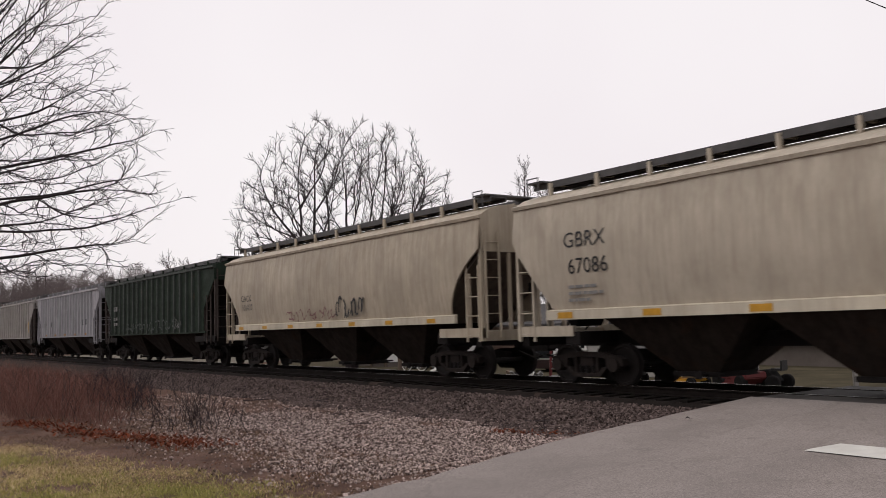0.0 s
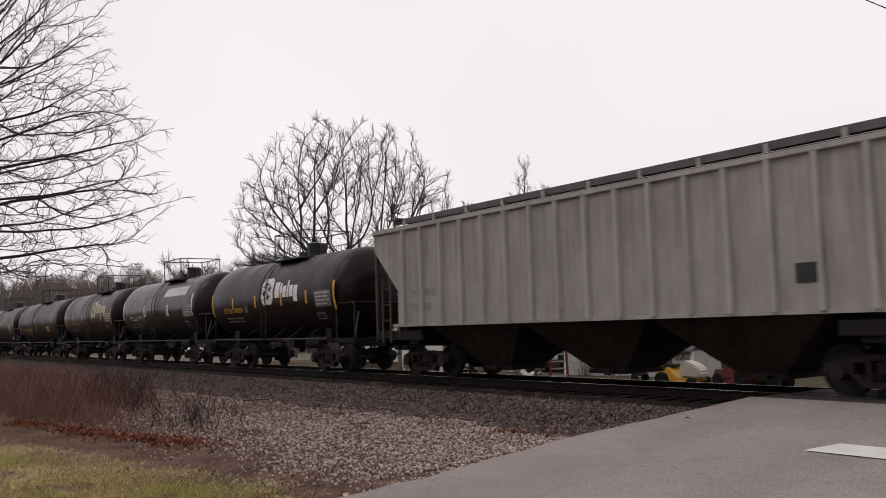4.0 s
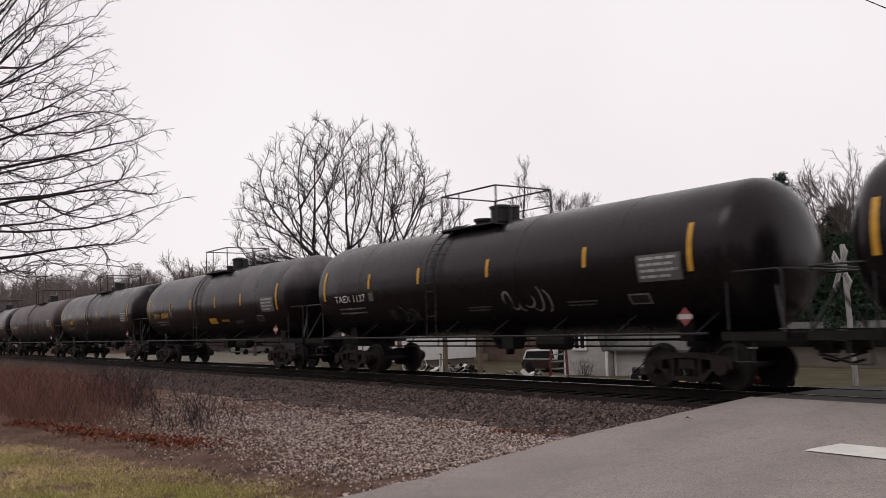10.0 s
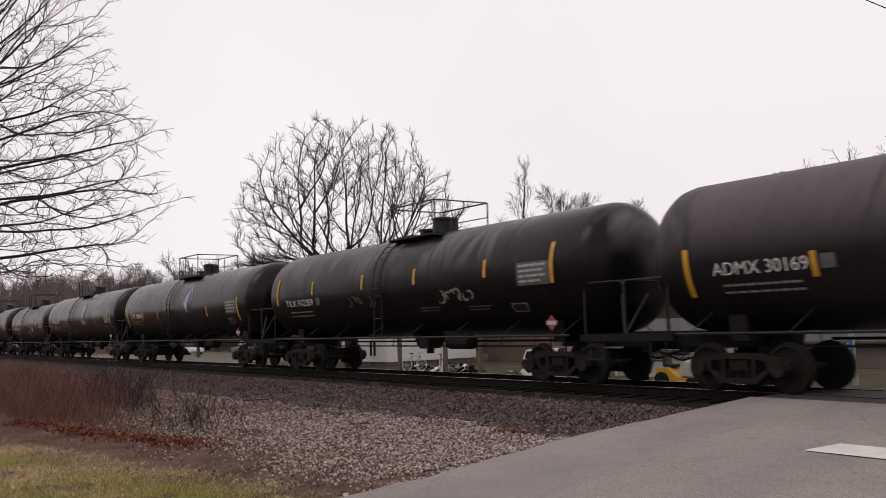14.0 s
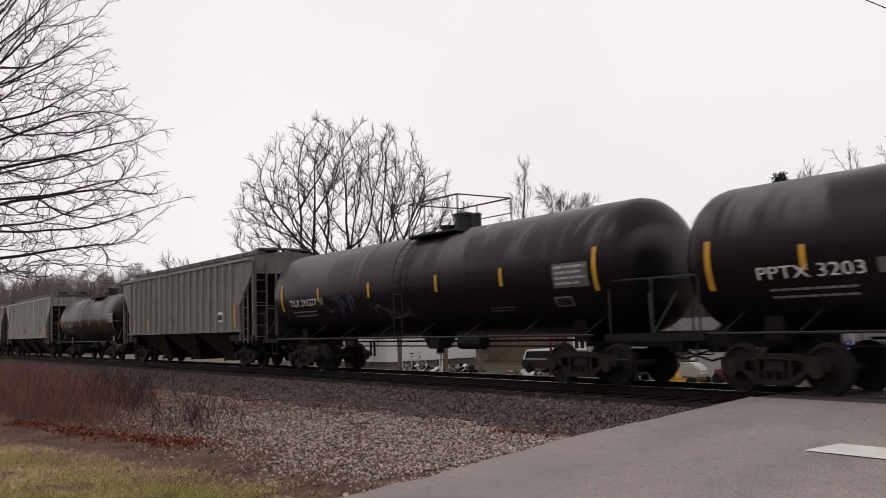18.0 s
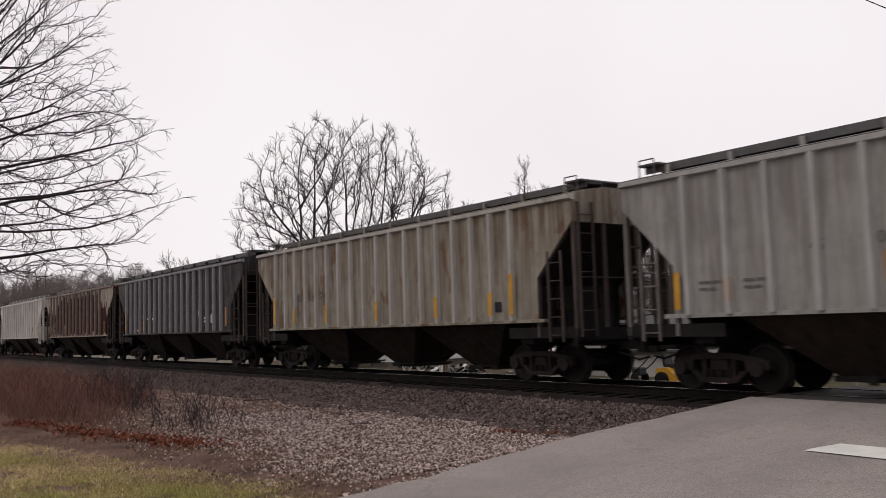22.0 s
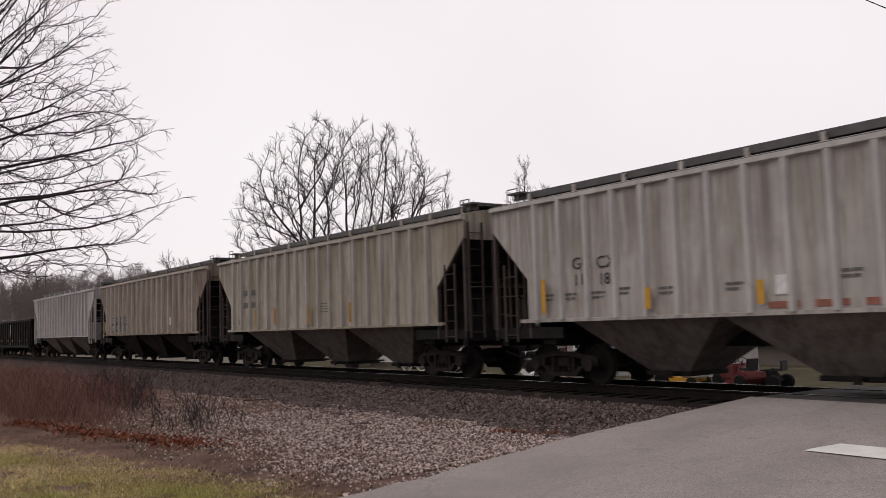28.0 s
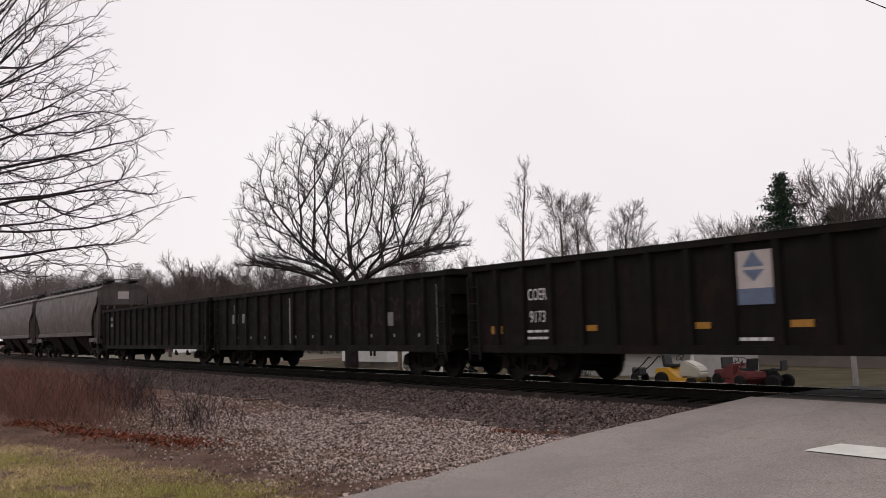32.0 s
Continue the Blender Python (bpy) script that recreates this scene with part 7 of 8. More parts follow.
def limb(out, p, d, length, r0, r1, rnd, bend, lift, seg=0.6):
    """A wandering tapered limb; adds its pieces to out and returns the points on it."""
    n = max(2, int(length / seg + 0.5))
    pts = [(p.copy(), r0)]
    for k in range(n):
        d = d + Vector((rnd.gauss(0, bend), rnd.gauss(0, bend), rnd.gauss(0, bend) + lift))
        d.normalize()
        q = p + d * (length / n)
        ra, rb = r0 + (r1 - r0) * k / n, r0 + (r1 - r0) * (k + 1) / n
        out.append((p, q, ra, rb))
        p = q
        pts.append((p.copy(), rb))
    return pts, d


def turned(d, angle, rnd):
    """A direction that leans by the angle from d, to any side."""
    u = d.orthogonal().normalized()
    u.rotate(Matrix.Rotation(rnd.uniform(0, 6.283), 3, d))
    return (d * math.cos(angle) + u * math.sin(angle)).normalized()


def fork(levels, p, d, length, r, depth, rnd, k):
    """A branch that forks and forks again; k: ratio, wide (degrees), bend, lift, r_min, shoots."""
    r1 = max(k["r_min"] * 0.8, r * k.get("thin", 0.76))
    lv = 1 if r > 0.045 else (2 if r > 0.016 else 3)
    pts, d2 = limb(levels[lv], p, d, length * rnd.uniform(0.8, 1.2), r, r1, rnd, k["bend"], k["lift"], max(0.16, length * 0.34))
    end = pts[-1][0]
    if depth <= k["shoot_depth"]:
        for q, rr in pts[1:]:
            for _ in range(k["shoots"]):
                if rnd.random() < 0.75:
                    way = turned(d2, radians(rnd.uniform(25, 50)), rnd)
                    tw, dd = limb(levels[3], q, way, k["twig"] * rnd.uniform(0.4, 1.2), k["r_min"], k["r_min"] * 0.6, rnd, 0.10, k["lift"], k["twig"] * 0.4)
                    if rnd.random() < 0.5:
                        limb(levels[3], tw[1][0], turned(dd, radians(35), rnd), k["twig"] * 0.5, k["r_min"] * 0.8, k["r_min"] * 0.5, rnd, 0.1, k["lift"], k["twig"] * 0.4)
    if depth <= 0:
        return
    fork(levels, end, turned(d2, radians(rnd.uniform(4, 0.55 * k["wide"])), rnd), length * k["ratio"], r1, depth - 1, rnd, k)
    fork(levels, end, turned(d2, radians(k["wide"] * rnd.uniform(0.7, 1.25)), rnd), length * k["ratio"] * rnd.uniform(0.75, 1.0), max(k["r_min"], r * k.get("side", 0.54)), depth - 1, rnd, k)
    if rnd.random() < k.get("third", 0.25):
        q = pts[len(pts) // 2][0]
        fork(levels, q, turned(d2, radians(k["wide"] * 1.4), rnd), length * k["ratio"] * 0.7, max(k["r_min"], r * 0.45), max(0, depth - 2), rnd, k)


def sticks(name, pieces, sides):
    """Tapered prisms for limb pieces, as one mesh."""
    if not pieces:
        pieces = [(Vector((0, 0, 0)), Vector((0, 0, 0.01)), 0.01, 0.01)]
    P = np.array([p[0] for p in pieces])
    Q = np.array([p[1] for p in pieces])
    ra, rb = np.array([p[2] for p in pieces]), np.array([p[3] for p in pieces])
    d = Q - P
    ln = np.linalg.norm(d, axis=1)[:, None] + 1e-9
    d = d / ln
    ref = np.where(np.abs(d[:, 2:3]) > 0.9, np.array([[1.0, 0, 0]]), np.array([[0, 0, 1.0]]))
    u = np.cross(d, ref)
    u /= np.linalg.norm(u, axis=1)[:, None] + 1e-9
    w = np.cross(d, u)
    Q = Q + d * (rb[:, None] * 0.4)
    vs = []
    for k in range(sides):
        o = u * math.cos(2 * math.pi * k / sides) + w * math.sin(2 * math.pi * k / sides)
        vs.append(P + o * ra[:, None])
    for k in range(sides):
        o = u * math.cos(2 * math.pi * k / sides) + w * math.sin(2 * math.pi * k / sides)
        vs.append(Q + o * rb[:, None])
    v = np.stack(vs, 1).reshape(-1, 3)
    base = np.arange(len(pieces)) * (2 * sides)
    f = np.concatenate([np.stack([base + k, base + (k + 1) % sides, base + sides + (k + 1) % sides, base + sides + k], -1) for k in range(sides)])
    me = bpy.data.meshes.new(name)
    me.from_pydata(v.tolist(), [], f.tolist())
    if sides > 4:
        me.polygons.foreach_set("use_smooth", [True] * len(me.polygons))
    return me


def tree_meshes(seed, trunk_h, trunk_r, limbs, spread, first, depth, k, leader=False):
    """Trunk, boughs, branches and twigs of a bare tree that stands at the origin."""
    rnd = random.Random(seed)
    levels = [[], [], [], []]
    top, d = limb(levels[0], Vector((0, 0, -0.3)), Vector((0, 0, 1)), trunk_h + 0.3, trunk_r * 1.2, trunk_r * (0.35 if leader else 0.85), rnd, 0.025, 0.02)
    n = len(top)
    for j in range(limbs):
        a = 2.4 * j + rnd.uniform(-0.4, 0.4)
        t = (j + 0.5) / limbs
        tilt = radians(spread * (0.12 + 0.95 * t))
        way = Vector((math.cos(a) * math.sin(tilt), math.sin(a) * math.sin(tilt), math.cos(tilt)))
        start, r0 = top[n - 1 - (0 if t < 0.6 else min(n - 2, rnd.randrange(0, 2)))]
        if leader:
            start, r0 = top[max(1, int(n * (1.0 - 0.62 * t)) - 1)]
            r0 = max(0.02, r0 * 0.5)
        fork(levels, start, way, first * rnd.uniform(0.85, 1.15) * (0.75 if leader else 1.0), r0 * (0.66 - 0.22 * t), depth, rnd, k)
    return sticks("trunk", levels[0], 8), sticks("bough", levels[1], 6), sticks("branch", levels[2], 4), sticks("twig", levels[3], 3)


def plant(name, label, meshes, m, material, group=""):
    t = thing(name, label, "tree", group, at=m)
    for nm, me in zip(("trunk", "bough", "branch", "twig"), meshes):
        ob = hang(nm, me, material, t)
        if nm != "trunk":
            ob["kind"] = "stuff"
    return t


def colonise(points, start, rng, step, reach, kill, keep, out, fan=0.0, most=3, rounds=70):
    """A branch skeleton that grows from the start line towards the points and uses them up: places, parents."""
    pos = [np.array(p, float) for p in start]
    par = [k - 1 for k in range(len(start))]
    way = [np.array((0, 0, 1.0))] * len(start)
    P = np.array(points)
    near = np.full(len(P), 1e9)
    who = np.zeros(len(P), int)
    fresh = 0
    forks = {}
    for turn in range(rounds):
        new_pos = np.array(pos[fresh:])
        if not len(new_pos) or not len(P):
            break
        dist = np.linalg.norm(P[:, None] - new_pos[None], axis=2)
        best = dist.argmin(1)
        dmin = dist[np.arange(len(P)), best]
        closer = dmin < near
        near, who = np.where(closer, dmin, near), np.where(closer, best + fresh, who)
        live = near > kill
        P, near, who = P[live], near[live], who[live]
        pull = {}
        for q, d, w in zip(P, near, who):
            if d < reach or turn < 6:
                pull[w] = pull.get(w, 0) + (q - pos[w]) / d
        fresh = len(pos)
        for w, v in pull.items():
            forks[w] = forks.get(w, 0) + 1
            if forks[w] > most:
                continue
            v = v / (np.linalg.norm(v) + 1e-9) + way[w] * keep + (pos[w] - pos[0]) / (np.linalg.norm(pos[w] - pos[0]) + 1) * out + rng.normal(0, 0.07, 3)
            v /= np.linalg.norm(v) + 1e-9
            ray = (pos[w] - pos[0]) / (np.linalg.norm(pos[w] - pos[0]) + 1e-9)
            if len(pos) > 40 and v @ ray < fan:
                v = v + ray * (fan - v @ ray) * 1.6
                v /= np.linalg.norm(v) + 1e-9
            pos.append(pos[w] + v * step)
            par.append(w)
            way.append(v)
    return pos, par, way


def grown_meshes(points, start, seed, step, reach, kill, keep, out, r_tip, power, twig, shoots, drop=0.0, fan=-1.0, most=3):
    """Trunk, boughs, branches and twigs along such a skeleton; thickness adds up from the tips."""
    rng = np.random.default_rng(seed)
    rnd = random.Random(seed)
    pos, par, way = colonise(points, start, rng, step, reach, kill, keep, out, fan, most)
    n = len(pos)
    kids = [0] * n
    area = np.zeros(n)
    for k in range(n - 1, -1, -1):
        if not kids[k]:
            area[k] = r_tip ** power
        if par[k] >= 0:
            area[par[k]] += area[k]
            kids[par[k]] += 1
    rad = area ** (1 / power)
    levels = [[], [], [], []]
    for k in range(n):
        j = par[k]
        if j < 0:
            continue
        a, b = Vector(pos[j]), Vector(pos[k])
        lv = 0 if k < len(start) else (1 if rad[k] > 0.045 else (2 if rad[k] > r_tip * 2.2 else 3))
        levels[lv].append((a, b, min(rad[j], rad[k] * 1.25), rad[k]))
        if rad[k] < r_tip * 2.6:
            for _ in range(shoots if kids[k] else shoots + 1):
                d = turned(Vector(way[k]), radians(rnd.uniform(15, 55)), rnd)
                d.z += rnd.uniform(0.0, 0.3) - drop
                tw, dd = limb(levels[3], b, d.normalized(), twig * rnd.uniform(0.4, 1.2), r_tip * 0.9, r_tip * 0.5, rnd, 0.12, 0.03, twig * 0.34)
                if rnd.random() < 0.6:
                    limb(levels[3], tw[1][0], turned(dd, radians(rnd.uniform(25, 50)), rnd), twig * 0.5, r_tip * 0.7, r_tip * 0.45, rnd, 0.1, 0.03, twig * 0.3)
    return sticks("trunk", levels[0], 8), sticks("bough", levels[1], 6), sticks("branch", levels[2], 4), sticks("twig", levels[3], 3)


def broad_tree_meshes(seed):
    """A short trunk that parts low into sweeping limbs under a domed crown."""
    r = np.random.default_rng(seed)
    pts = []
    while len(pts) < 2800:
        q = r.uniform(-1, 1, 3)
        d = np.linalg.norm(q)
        lump = 0.20 * mnoise.noise(Vector(q) * 2.6)
        if not 0.30 < d < 0.93 + lump or r.random() > 0.25 + 0.75 * d * d:
            continue
        p = (q[0] * 7.6, q[1] * 7.6, 7.4 + q[2] * (8.4 if q[2] > 0 else 4.0))
        # the crown's underside rises towards the trunk
        if p[2] > 3.0 + 0.35 * (7.0 - math.hypot(p[0], p[1])):
            pts.append(p)
    return grown_meshes(pts, [(0, 0, -0.3 + 0.4 * k) for k in range(8)], seed, 0.36, 3.2, 0.62, 0.9, 0.35, 0.0155, 2.02, 0.66, 2, fan=0.66, most=2)


WOOD = dict(ratio=0.83, wide=27, bend=0.08, lift=0.035, r_min=0.013, shoots=1, shoot_depth=2, twig=0.6)
plant("broad_tree", "large bare broad-crowned tree behind the railway", broad_tree_meshes(33), Matrix.Translation((-47.9, 11.9, -1.0)), M["bark"])
slim = tree_meshes(5, 12.0, 0.13, 13, 52, 1.15, 3, dict(WOOD, lift=0.05, twig=0.5, r_min=0.011), leader=True)
plant("slender_tree", "slender bare young tree", slim, Matrix.Translation((-44.6, 23.8, -1.0)), M["bark_far"])
kinds = [tree_meshes(41, 2.5, 0.20, 5, 40, 2.2, 6, WOOD), tree_meshes(42, 2.0, 0.18, 6, 46, 2.1, 6, WOOD),
         tree_meshes(43, 10.5, 0.17, 14, 44, 1.5, 4, WOOD, leader=True), tree_meshes(44, 1.6, 0.17, 6, 50, 2.0, 6, WOOD)]
tall = [max(v.co.z for me in meshes for v in me.vertices) for meshes in kinds]
rnd = random.Random(77)


def wood(x, y, h, kind=None, label="bare grey-brown woodland tree", group="woodland trees", bark="bark_far"):
    k = rnd.randrange(4) if kind is None else kind
    s = h / tall[k]
    m = Matrix.Translation((x, y, -1.1)) @ Matrix.Rotation(rnd.uniform(0, 6.28), 4, "Z") @ Matrix.Scale(s, 4)
    return plant("bare_tree", label, kinds[k], m, M[bark], group)


# the wood behind the yard
for k in range(26):
    wood(-52 + 36 * k / 25 + rnd.uniform(-1.5, 1.5), 33 + rnd.uniform(0, 13), rnd.uniform(7.0, 10.5))
for x, y, h, k in ((-50.5, 32.8, 13.8, 2), (-53.5, 37.5, 14.0, 2), (-51.5, 41.0, 13.2, 2), (-48.0, 38.0, 12.0, 0), (-38.1, 33.4, 9.6, 3), (-36.0, 36.0, 9.8, 1), (-33.6, 31.1, 9.8, 1),
                   (-25.6, 29.8, 11.9, 0), (-22.8, 28.6, 11.2, 1), (-24.0, 34.0, 12.6, 0), (-20.5, 31.0, 12.6, 1), (-27.5, 35.0, 11.0, 3),
                   (-87.2, 16.6, 11.6, 1), (-94.0, 16.0, 10.6, 3), (-83.9, 21.3, 11.4, 1), (-72.5, 20.2, 9.8, 3), (-66.4, 28.5, 10.0, 0), (-64.1, 31.9, 9.0, 3), (-62.2, 34.4, 9.4, 1)):
    wood(x, y, h, k)
for k in range(95):
    # a belt along the far side, farther off to the left
    t = k / 94
    x = -60 - 150 * t + rnd.uniform(-4, 4)
    y = 27 + 4 * t + rnd.uniform(-5, 16)
    wood(x, y, rnd.uniform(7.5, 10.5) * (1 + 0.25 * t))
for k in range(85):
    # the far wood along the line, its bark paled to carry the haze
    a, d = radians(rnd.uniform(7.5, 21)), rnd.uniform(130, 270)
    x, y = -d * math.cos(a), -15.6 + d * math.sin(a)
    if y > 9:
        wood(x, y, (d * 0.080 + 1.5) * rnd.uniform(0.72, 1.05), bark="bark_hazed", label="hazy grey-brown far woodland tree", group="far woodland trees")
for k in range(14):
    wood(-45 + k * 3.2 + rnd.uniform(-1, 1), 46 + rnd.uniform(-3, 8), rnd.uniform(7.5, 10.0))


def spruce(x, y, h):
    t = thing("spruce_tree", "dark green spruce among bare trees", "tree", at=(x, y, -1.0))
    r = random.Random(9)
    trunk, needles = [(Vector((0, 0, 0)), Vector((0, 0, h)), 0.16, 0.02)], []
    spots, hs = [], []
    for k in range(150):
        f = (k + r.random()) / 150
        z = 1.0 + (h - 1.1) * f
        ln = (0.36 * (h - z) + 0.25) * r.uniform(0.5, 1.25)
        a = k * 2.4 + r.uniform(-0.4, 0.4)
        d = Vector((math.cos(a), math.sin(a), -0.12 + 0.35 * f))
        tip = Vector((0, 0, z)) + d * ln
        trunk.append((Vector((0, 0, z)), tip, 0.025, 0.008))
        for j in range(int(26 + 62 * ln)):
            u = r.uniform(0.12, 1.0)
            q = Vector((0, 0, z)) + d * ln * u
            spots.append((q.x + r.gauss(0, 0.17), q.y + r.gauss(0, 0.17), q.z + r.gauss(0, 0.07) - 0.05))
    hang("trunk", sticks("trunk", trunk, 5), M["bark"], t)
    s = np.array(spots)
    rr = np.random.default_rng(3)
    n = len(s)
    v = s[:, None, :] + rr.normal(0, 0.055, (n, 4, 3))
    me = bpy.data.meshes.new("needles")
    me.from_pydata(v.reshape(-1, 3).tolist(), [], ((np.arange(n) * 4)[:, None] + np.arange(4)).tolist())
    hang("needles", me, M["needles"], t, "dark green needle sprays")


spruce(-28.7, 29.1, 10.6)
spruce(-27.0, 31.5, 8.6)
spruce(-25.6, 27.4, 7.2)
spruce(-23.2, 25.6, 6.4)

# the tree whose boughs reach in from the side
def side_tree_meshes(seed):
    """Long boughs that leave a trunk beyond the lawn and reach out over it."""
    r = np.random.default_rng(seed)
    pts = []
    while len(pts) < 4600:
        t = r.random() ** 0.8
        u = r.uniform(-0.5, 1.0)
        h = r.uniform(2.5, 10.5)
        rim = float(np.interp(h, (2.5, 3.2, 4.2, 4.9, 5.8, 6.7, 8.0, 10.5), (5.1, 5.6, 6.6, 5.6, 6.2, 5.1, 4.7, 4.4))) * (1 + 0.10 * mnoise.noise(Vector((h * 2.3, u * 2, 5))))
        if t * 7.2 > rim:
            continue
        pts.append((t * 7.2 * 0.80 - 0.6 * u, t * 7.2 * 0.60 + 1.5 * u, h + 0.8))
    return grown_meshes(pts, [(0.02 * k, 0.02 * k, -0.4 + 0.3 * k) for k in range(26)], seed, 0.17, 1.7, 0.28, 1.2, 0.25, 0.0074, 1.95, 0.36, 1, 0.05)


rnd = random.Random(15)
plant("roadside_tree", "bare tree with long spreading boughs", side_tree_meshes(15), Matrix.Translation((-23.6, -14.2, -0.6)), M["bark"])

# woods on the camera's side of the line, which the glossy tanks mirror
for k in range(70):
    a = radians(196 + 150 * (k + rnd.random()) / 70)
    d = rnd.uniform(24, 62)
    x, y = d * math.cos(a) * 1.6 - 8, -12 + d * math.sin(a)
    if y > -24 or abs(x + 6) < 4.5:
        continue
    wood(x, y, rnd.uniform(13, 19), label="bare roadside woodland tree", group="trees behind the road")

wb = hang("woody_brush", sticks("woody_brush", WOODY, 3), M["bark"], None)
tagged(wb, "dark bare woody stems in the brush", "brush", kind="stuff")


# ---- the yard beyond the track ----
M["siding"] = plain("pale_grey_lap_siding", (0.33, 0.315, 0.30), 0.7, 0, 0.15, 2, 40, 0.1)
M["trim"] = plain("white_trim_paint", (0.68, 0.67, 0.65), 0.6, 0, 0.1)
M["shingle"] = plain("dark_roof_shingles", (0.075, 0.07, 0.07), 0.9, 0, 0.3, 3, 30, 0.6)
M["darkglass"] = plain("dark_window_glass", (0.015, 0.017, 0.02), 0.12, 0, 0.1, spec=0.6, bump=0)
M["boardwall"] = plain("brown_board_wall", (0.15, 0.10, 0.078), 0.8, 0, 0.25, 2, 30, 0.3)
M["post"] = plain("weathered_timber", (0.13, 0.095, 0.07), 0.9, 0, 0.3, 3, 30, 0.5)
M["yellowbody"] = plain("yellow_tractor_paint", (0.45, 0.24, 0.025), 0.45, 0, 0.2)
M["creambody"] = plain("cream_tractor_hood", (0.36, 0.34, 0.29), 0.4, 0, 0.12)
M["redbody"] = plain("faded_red_paint", (0.10, 0.014, 0.015), 0.7, 0, 0.25)
M["rubber"] = plain("black_rubber", (0.010, 0.0095, 0.0095), 0.9, 0, 0.25, spec=0.12)
M["seat"] = plain("black_vinyl_seat", (0.014, 0.014, 0.014), 0.5, 0, 0.2)
M["whitecar"] = plain("white_car_paint", (0.70, 0.70, 0.70), 0.3, 0, 0.06)
M["scrap"] = plain("grey_scrap_metal", (0.22, 0.215, 0.21), 0.55, 0.2, 0.4)
M["maroon"] = plain("dark_maroon_truck_paint", (0.022, 0.010, 0.010), 0.45, 0, 0.2)
M["lawn"] = plain("dull_winter_lawn", (0.072, 0.062, 0.040), 0.95, 0, 0.4, 0.7, 22, 0.8, 0.04)
M["lot"] = plain("pale_gravel_lot", (0.13, 0.115, 0.085), 0.95, 0, 0.2, 0.5, 20, 0.4)
M["signwhite"] = plain("weathered_sign_white", (0.36, 0.35, 0.34), 0.6, 0, 0.25)
M["bluesign"] = plain("blue_sign_face", (0.04, 0.10, 0.38), 0.45, 0, 0.1)
M["brownwall"] = plain("grey_brown_shed_wall", (0.12, 0.10, 0.088), 0.85, 0, 0.2, 1, 20, 0.2)


def lap_wall(parent, x0, x1, y, z0, z1, material, step=0.14):
    """Horizontal boards, each tipped out at its foot."""
    n = int((z1 - z0) / step)

    def board():
        bm = bmesh.new()
        prism(bm, [(-0.022, 0.0), (0.0, 0.0), (0.0, step + 0.02), (-0.006, step + 0.02)], "x", 0.0, x1 - x0)
        return bm
    me = kept(f"lapboard/{x1 - x0:.2f}/{step:.2f}", board)
    for k in range(n):
        hang("siding_board", me, material, parent, at=(x0, y, z0 + k * (z1 - z0) / n))


def window_in(parent, x, y, z, w, h, panes=2):
    fr = bmesh.new()
    t = 0.09
    quad_box(fr, x - w / 2 - t, x + w / 2 + t, y - 0.05, y, z - t, z)
    quad_box(fr, x - w / 2 - t, x + w / 2 + t, y - 0.05, y, z + h, z + h + t)
    for k in range(panes + 1):
        xx = x - w / 2 + w * k / panes
        quad_box(fr, xx - t / 2, xx + t / 2, y - 0.05, y, z, z + h)
    wn_ob = part("window", fr, M["trim"], parent, "white window frame")
    for k in range(panes):
        xx = x - w / 2 + w * k / panes
        part("pane", box_mesh(xx + t / 2, xx + w / panes - t / 2, y - 0.025, y - 0.015, z, z + h), M["darkglass"], wn_ob, "dark glass")


def gambrel_shed():
    s = thing("gambrel_shed", "pale grey gambrel shed with white trim and a window", "shed")
    x0, x1, y0, y1, z0 = -30.1, -27.42, 13.05, 17.0, -1.06
    prof = [(x0, z0), (x1, z0), (x1, 0.12), (x1 - 0.40, 1.30), ((x0 + x1) / 2, 1.95), (x0 + 0.40, 1.30), (x0, 0.12)]
    bm = bmesh.new()
    prism(bm, prof, "y", y0 + 0.03, y1)
    part("wall", bm, M["siding"], s)
    lap_wall(s, x0, x1, y0 + 0.03, z0, 0.12, M["siding"])
    bm = bmesh.new()
    for (ax, az), (bx, bz) in zip(prof[2:], prof[3:]):
        prism(bm, [(ax, az), (bx, bz), (bx, bz + 0.09), (ax + (0.07 if ax > -29 else -0.07), az + 0.04)], "y", y0 - 0.25, y1 + 0.2)
    part("roof", bm, M["shingle"], s, "dark shingle roof")
    bm = bmesh.new()
    for (ax, az), (bx, bz) in zip(prof[1:], prof[2:6]):
        rod(bm, (ax, y0, az), (bx, y0, bz), 0.06, 4)
    quad_box(bm, x0 - 0.04, x0 + 0.06, y0 - 0.03, y0 + 0.05, z0, 0.12)
    part("trim", bm, M["trim"], s, "white corner trim")
    window_in(s, -29.0, y0 - 0.02, 0.25, 0.72, 0.66)


def low_house():
    s = thing("low_outbuilding", "low outbuilding with grey lap siding and dark roof", "building")
    x0, x1, y0, y1, z0, e = -27.3, -23.15, 13.5, 18.0, -1.08, 0.14
    part("wall", box_mesh(x0, x1, y0 + 0.02, y1, z0, e), M["siding"], s)
    lap_wall(s, x0, x1, y0 + 0.02, z0, e, M["siding"])
    bm = bmesh.new()
    prism(bm, [(y0 - 0.3, e - 0.02), (y0 - 0.3, e + 0.06), ((y0 + y1) / 2, e + 1.35), (y1 + 0.3, e + 0.06), (y1 + 0.3, e - 0.02), ((y0 + y1) / 2, e + 1.22)], "x", x0 - 0.2, x1 + 0.25)
    part("roof", bm, M["shingle"], s, "dark grey shingle roof")
    for x in (x0, x1):
        part("corner_board", box_mesh(x - 0.06, x + 0.06, y0 - 0.03, y0 + 0.06, z0, e), M["trim"], s, "white corner board")


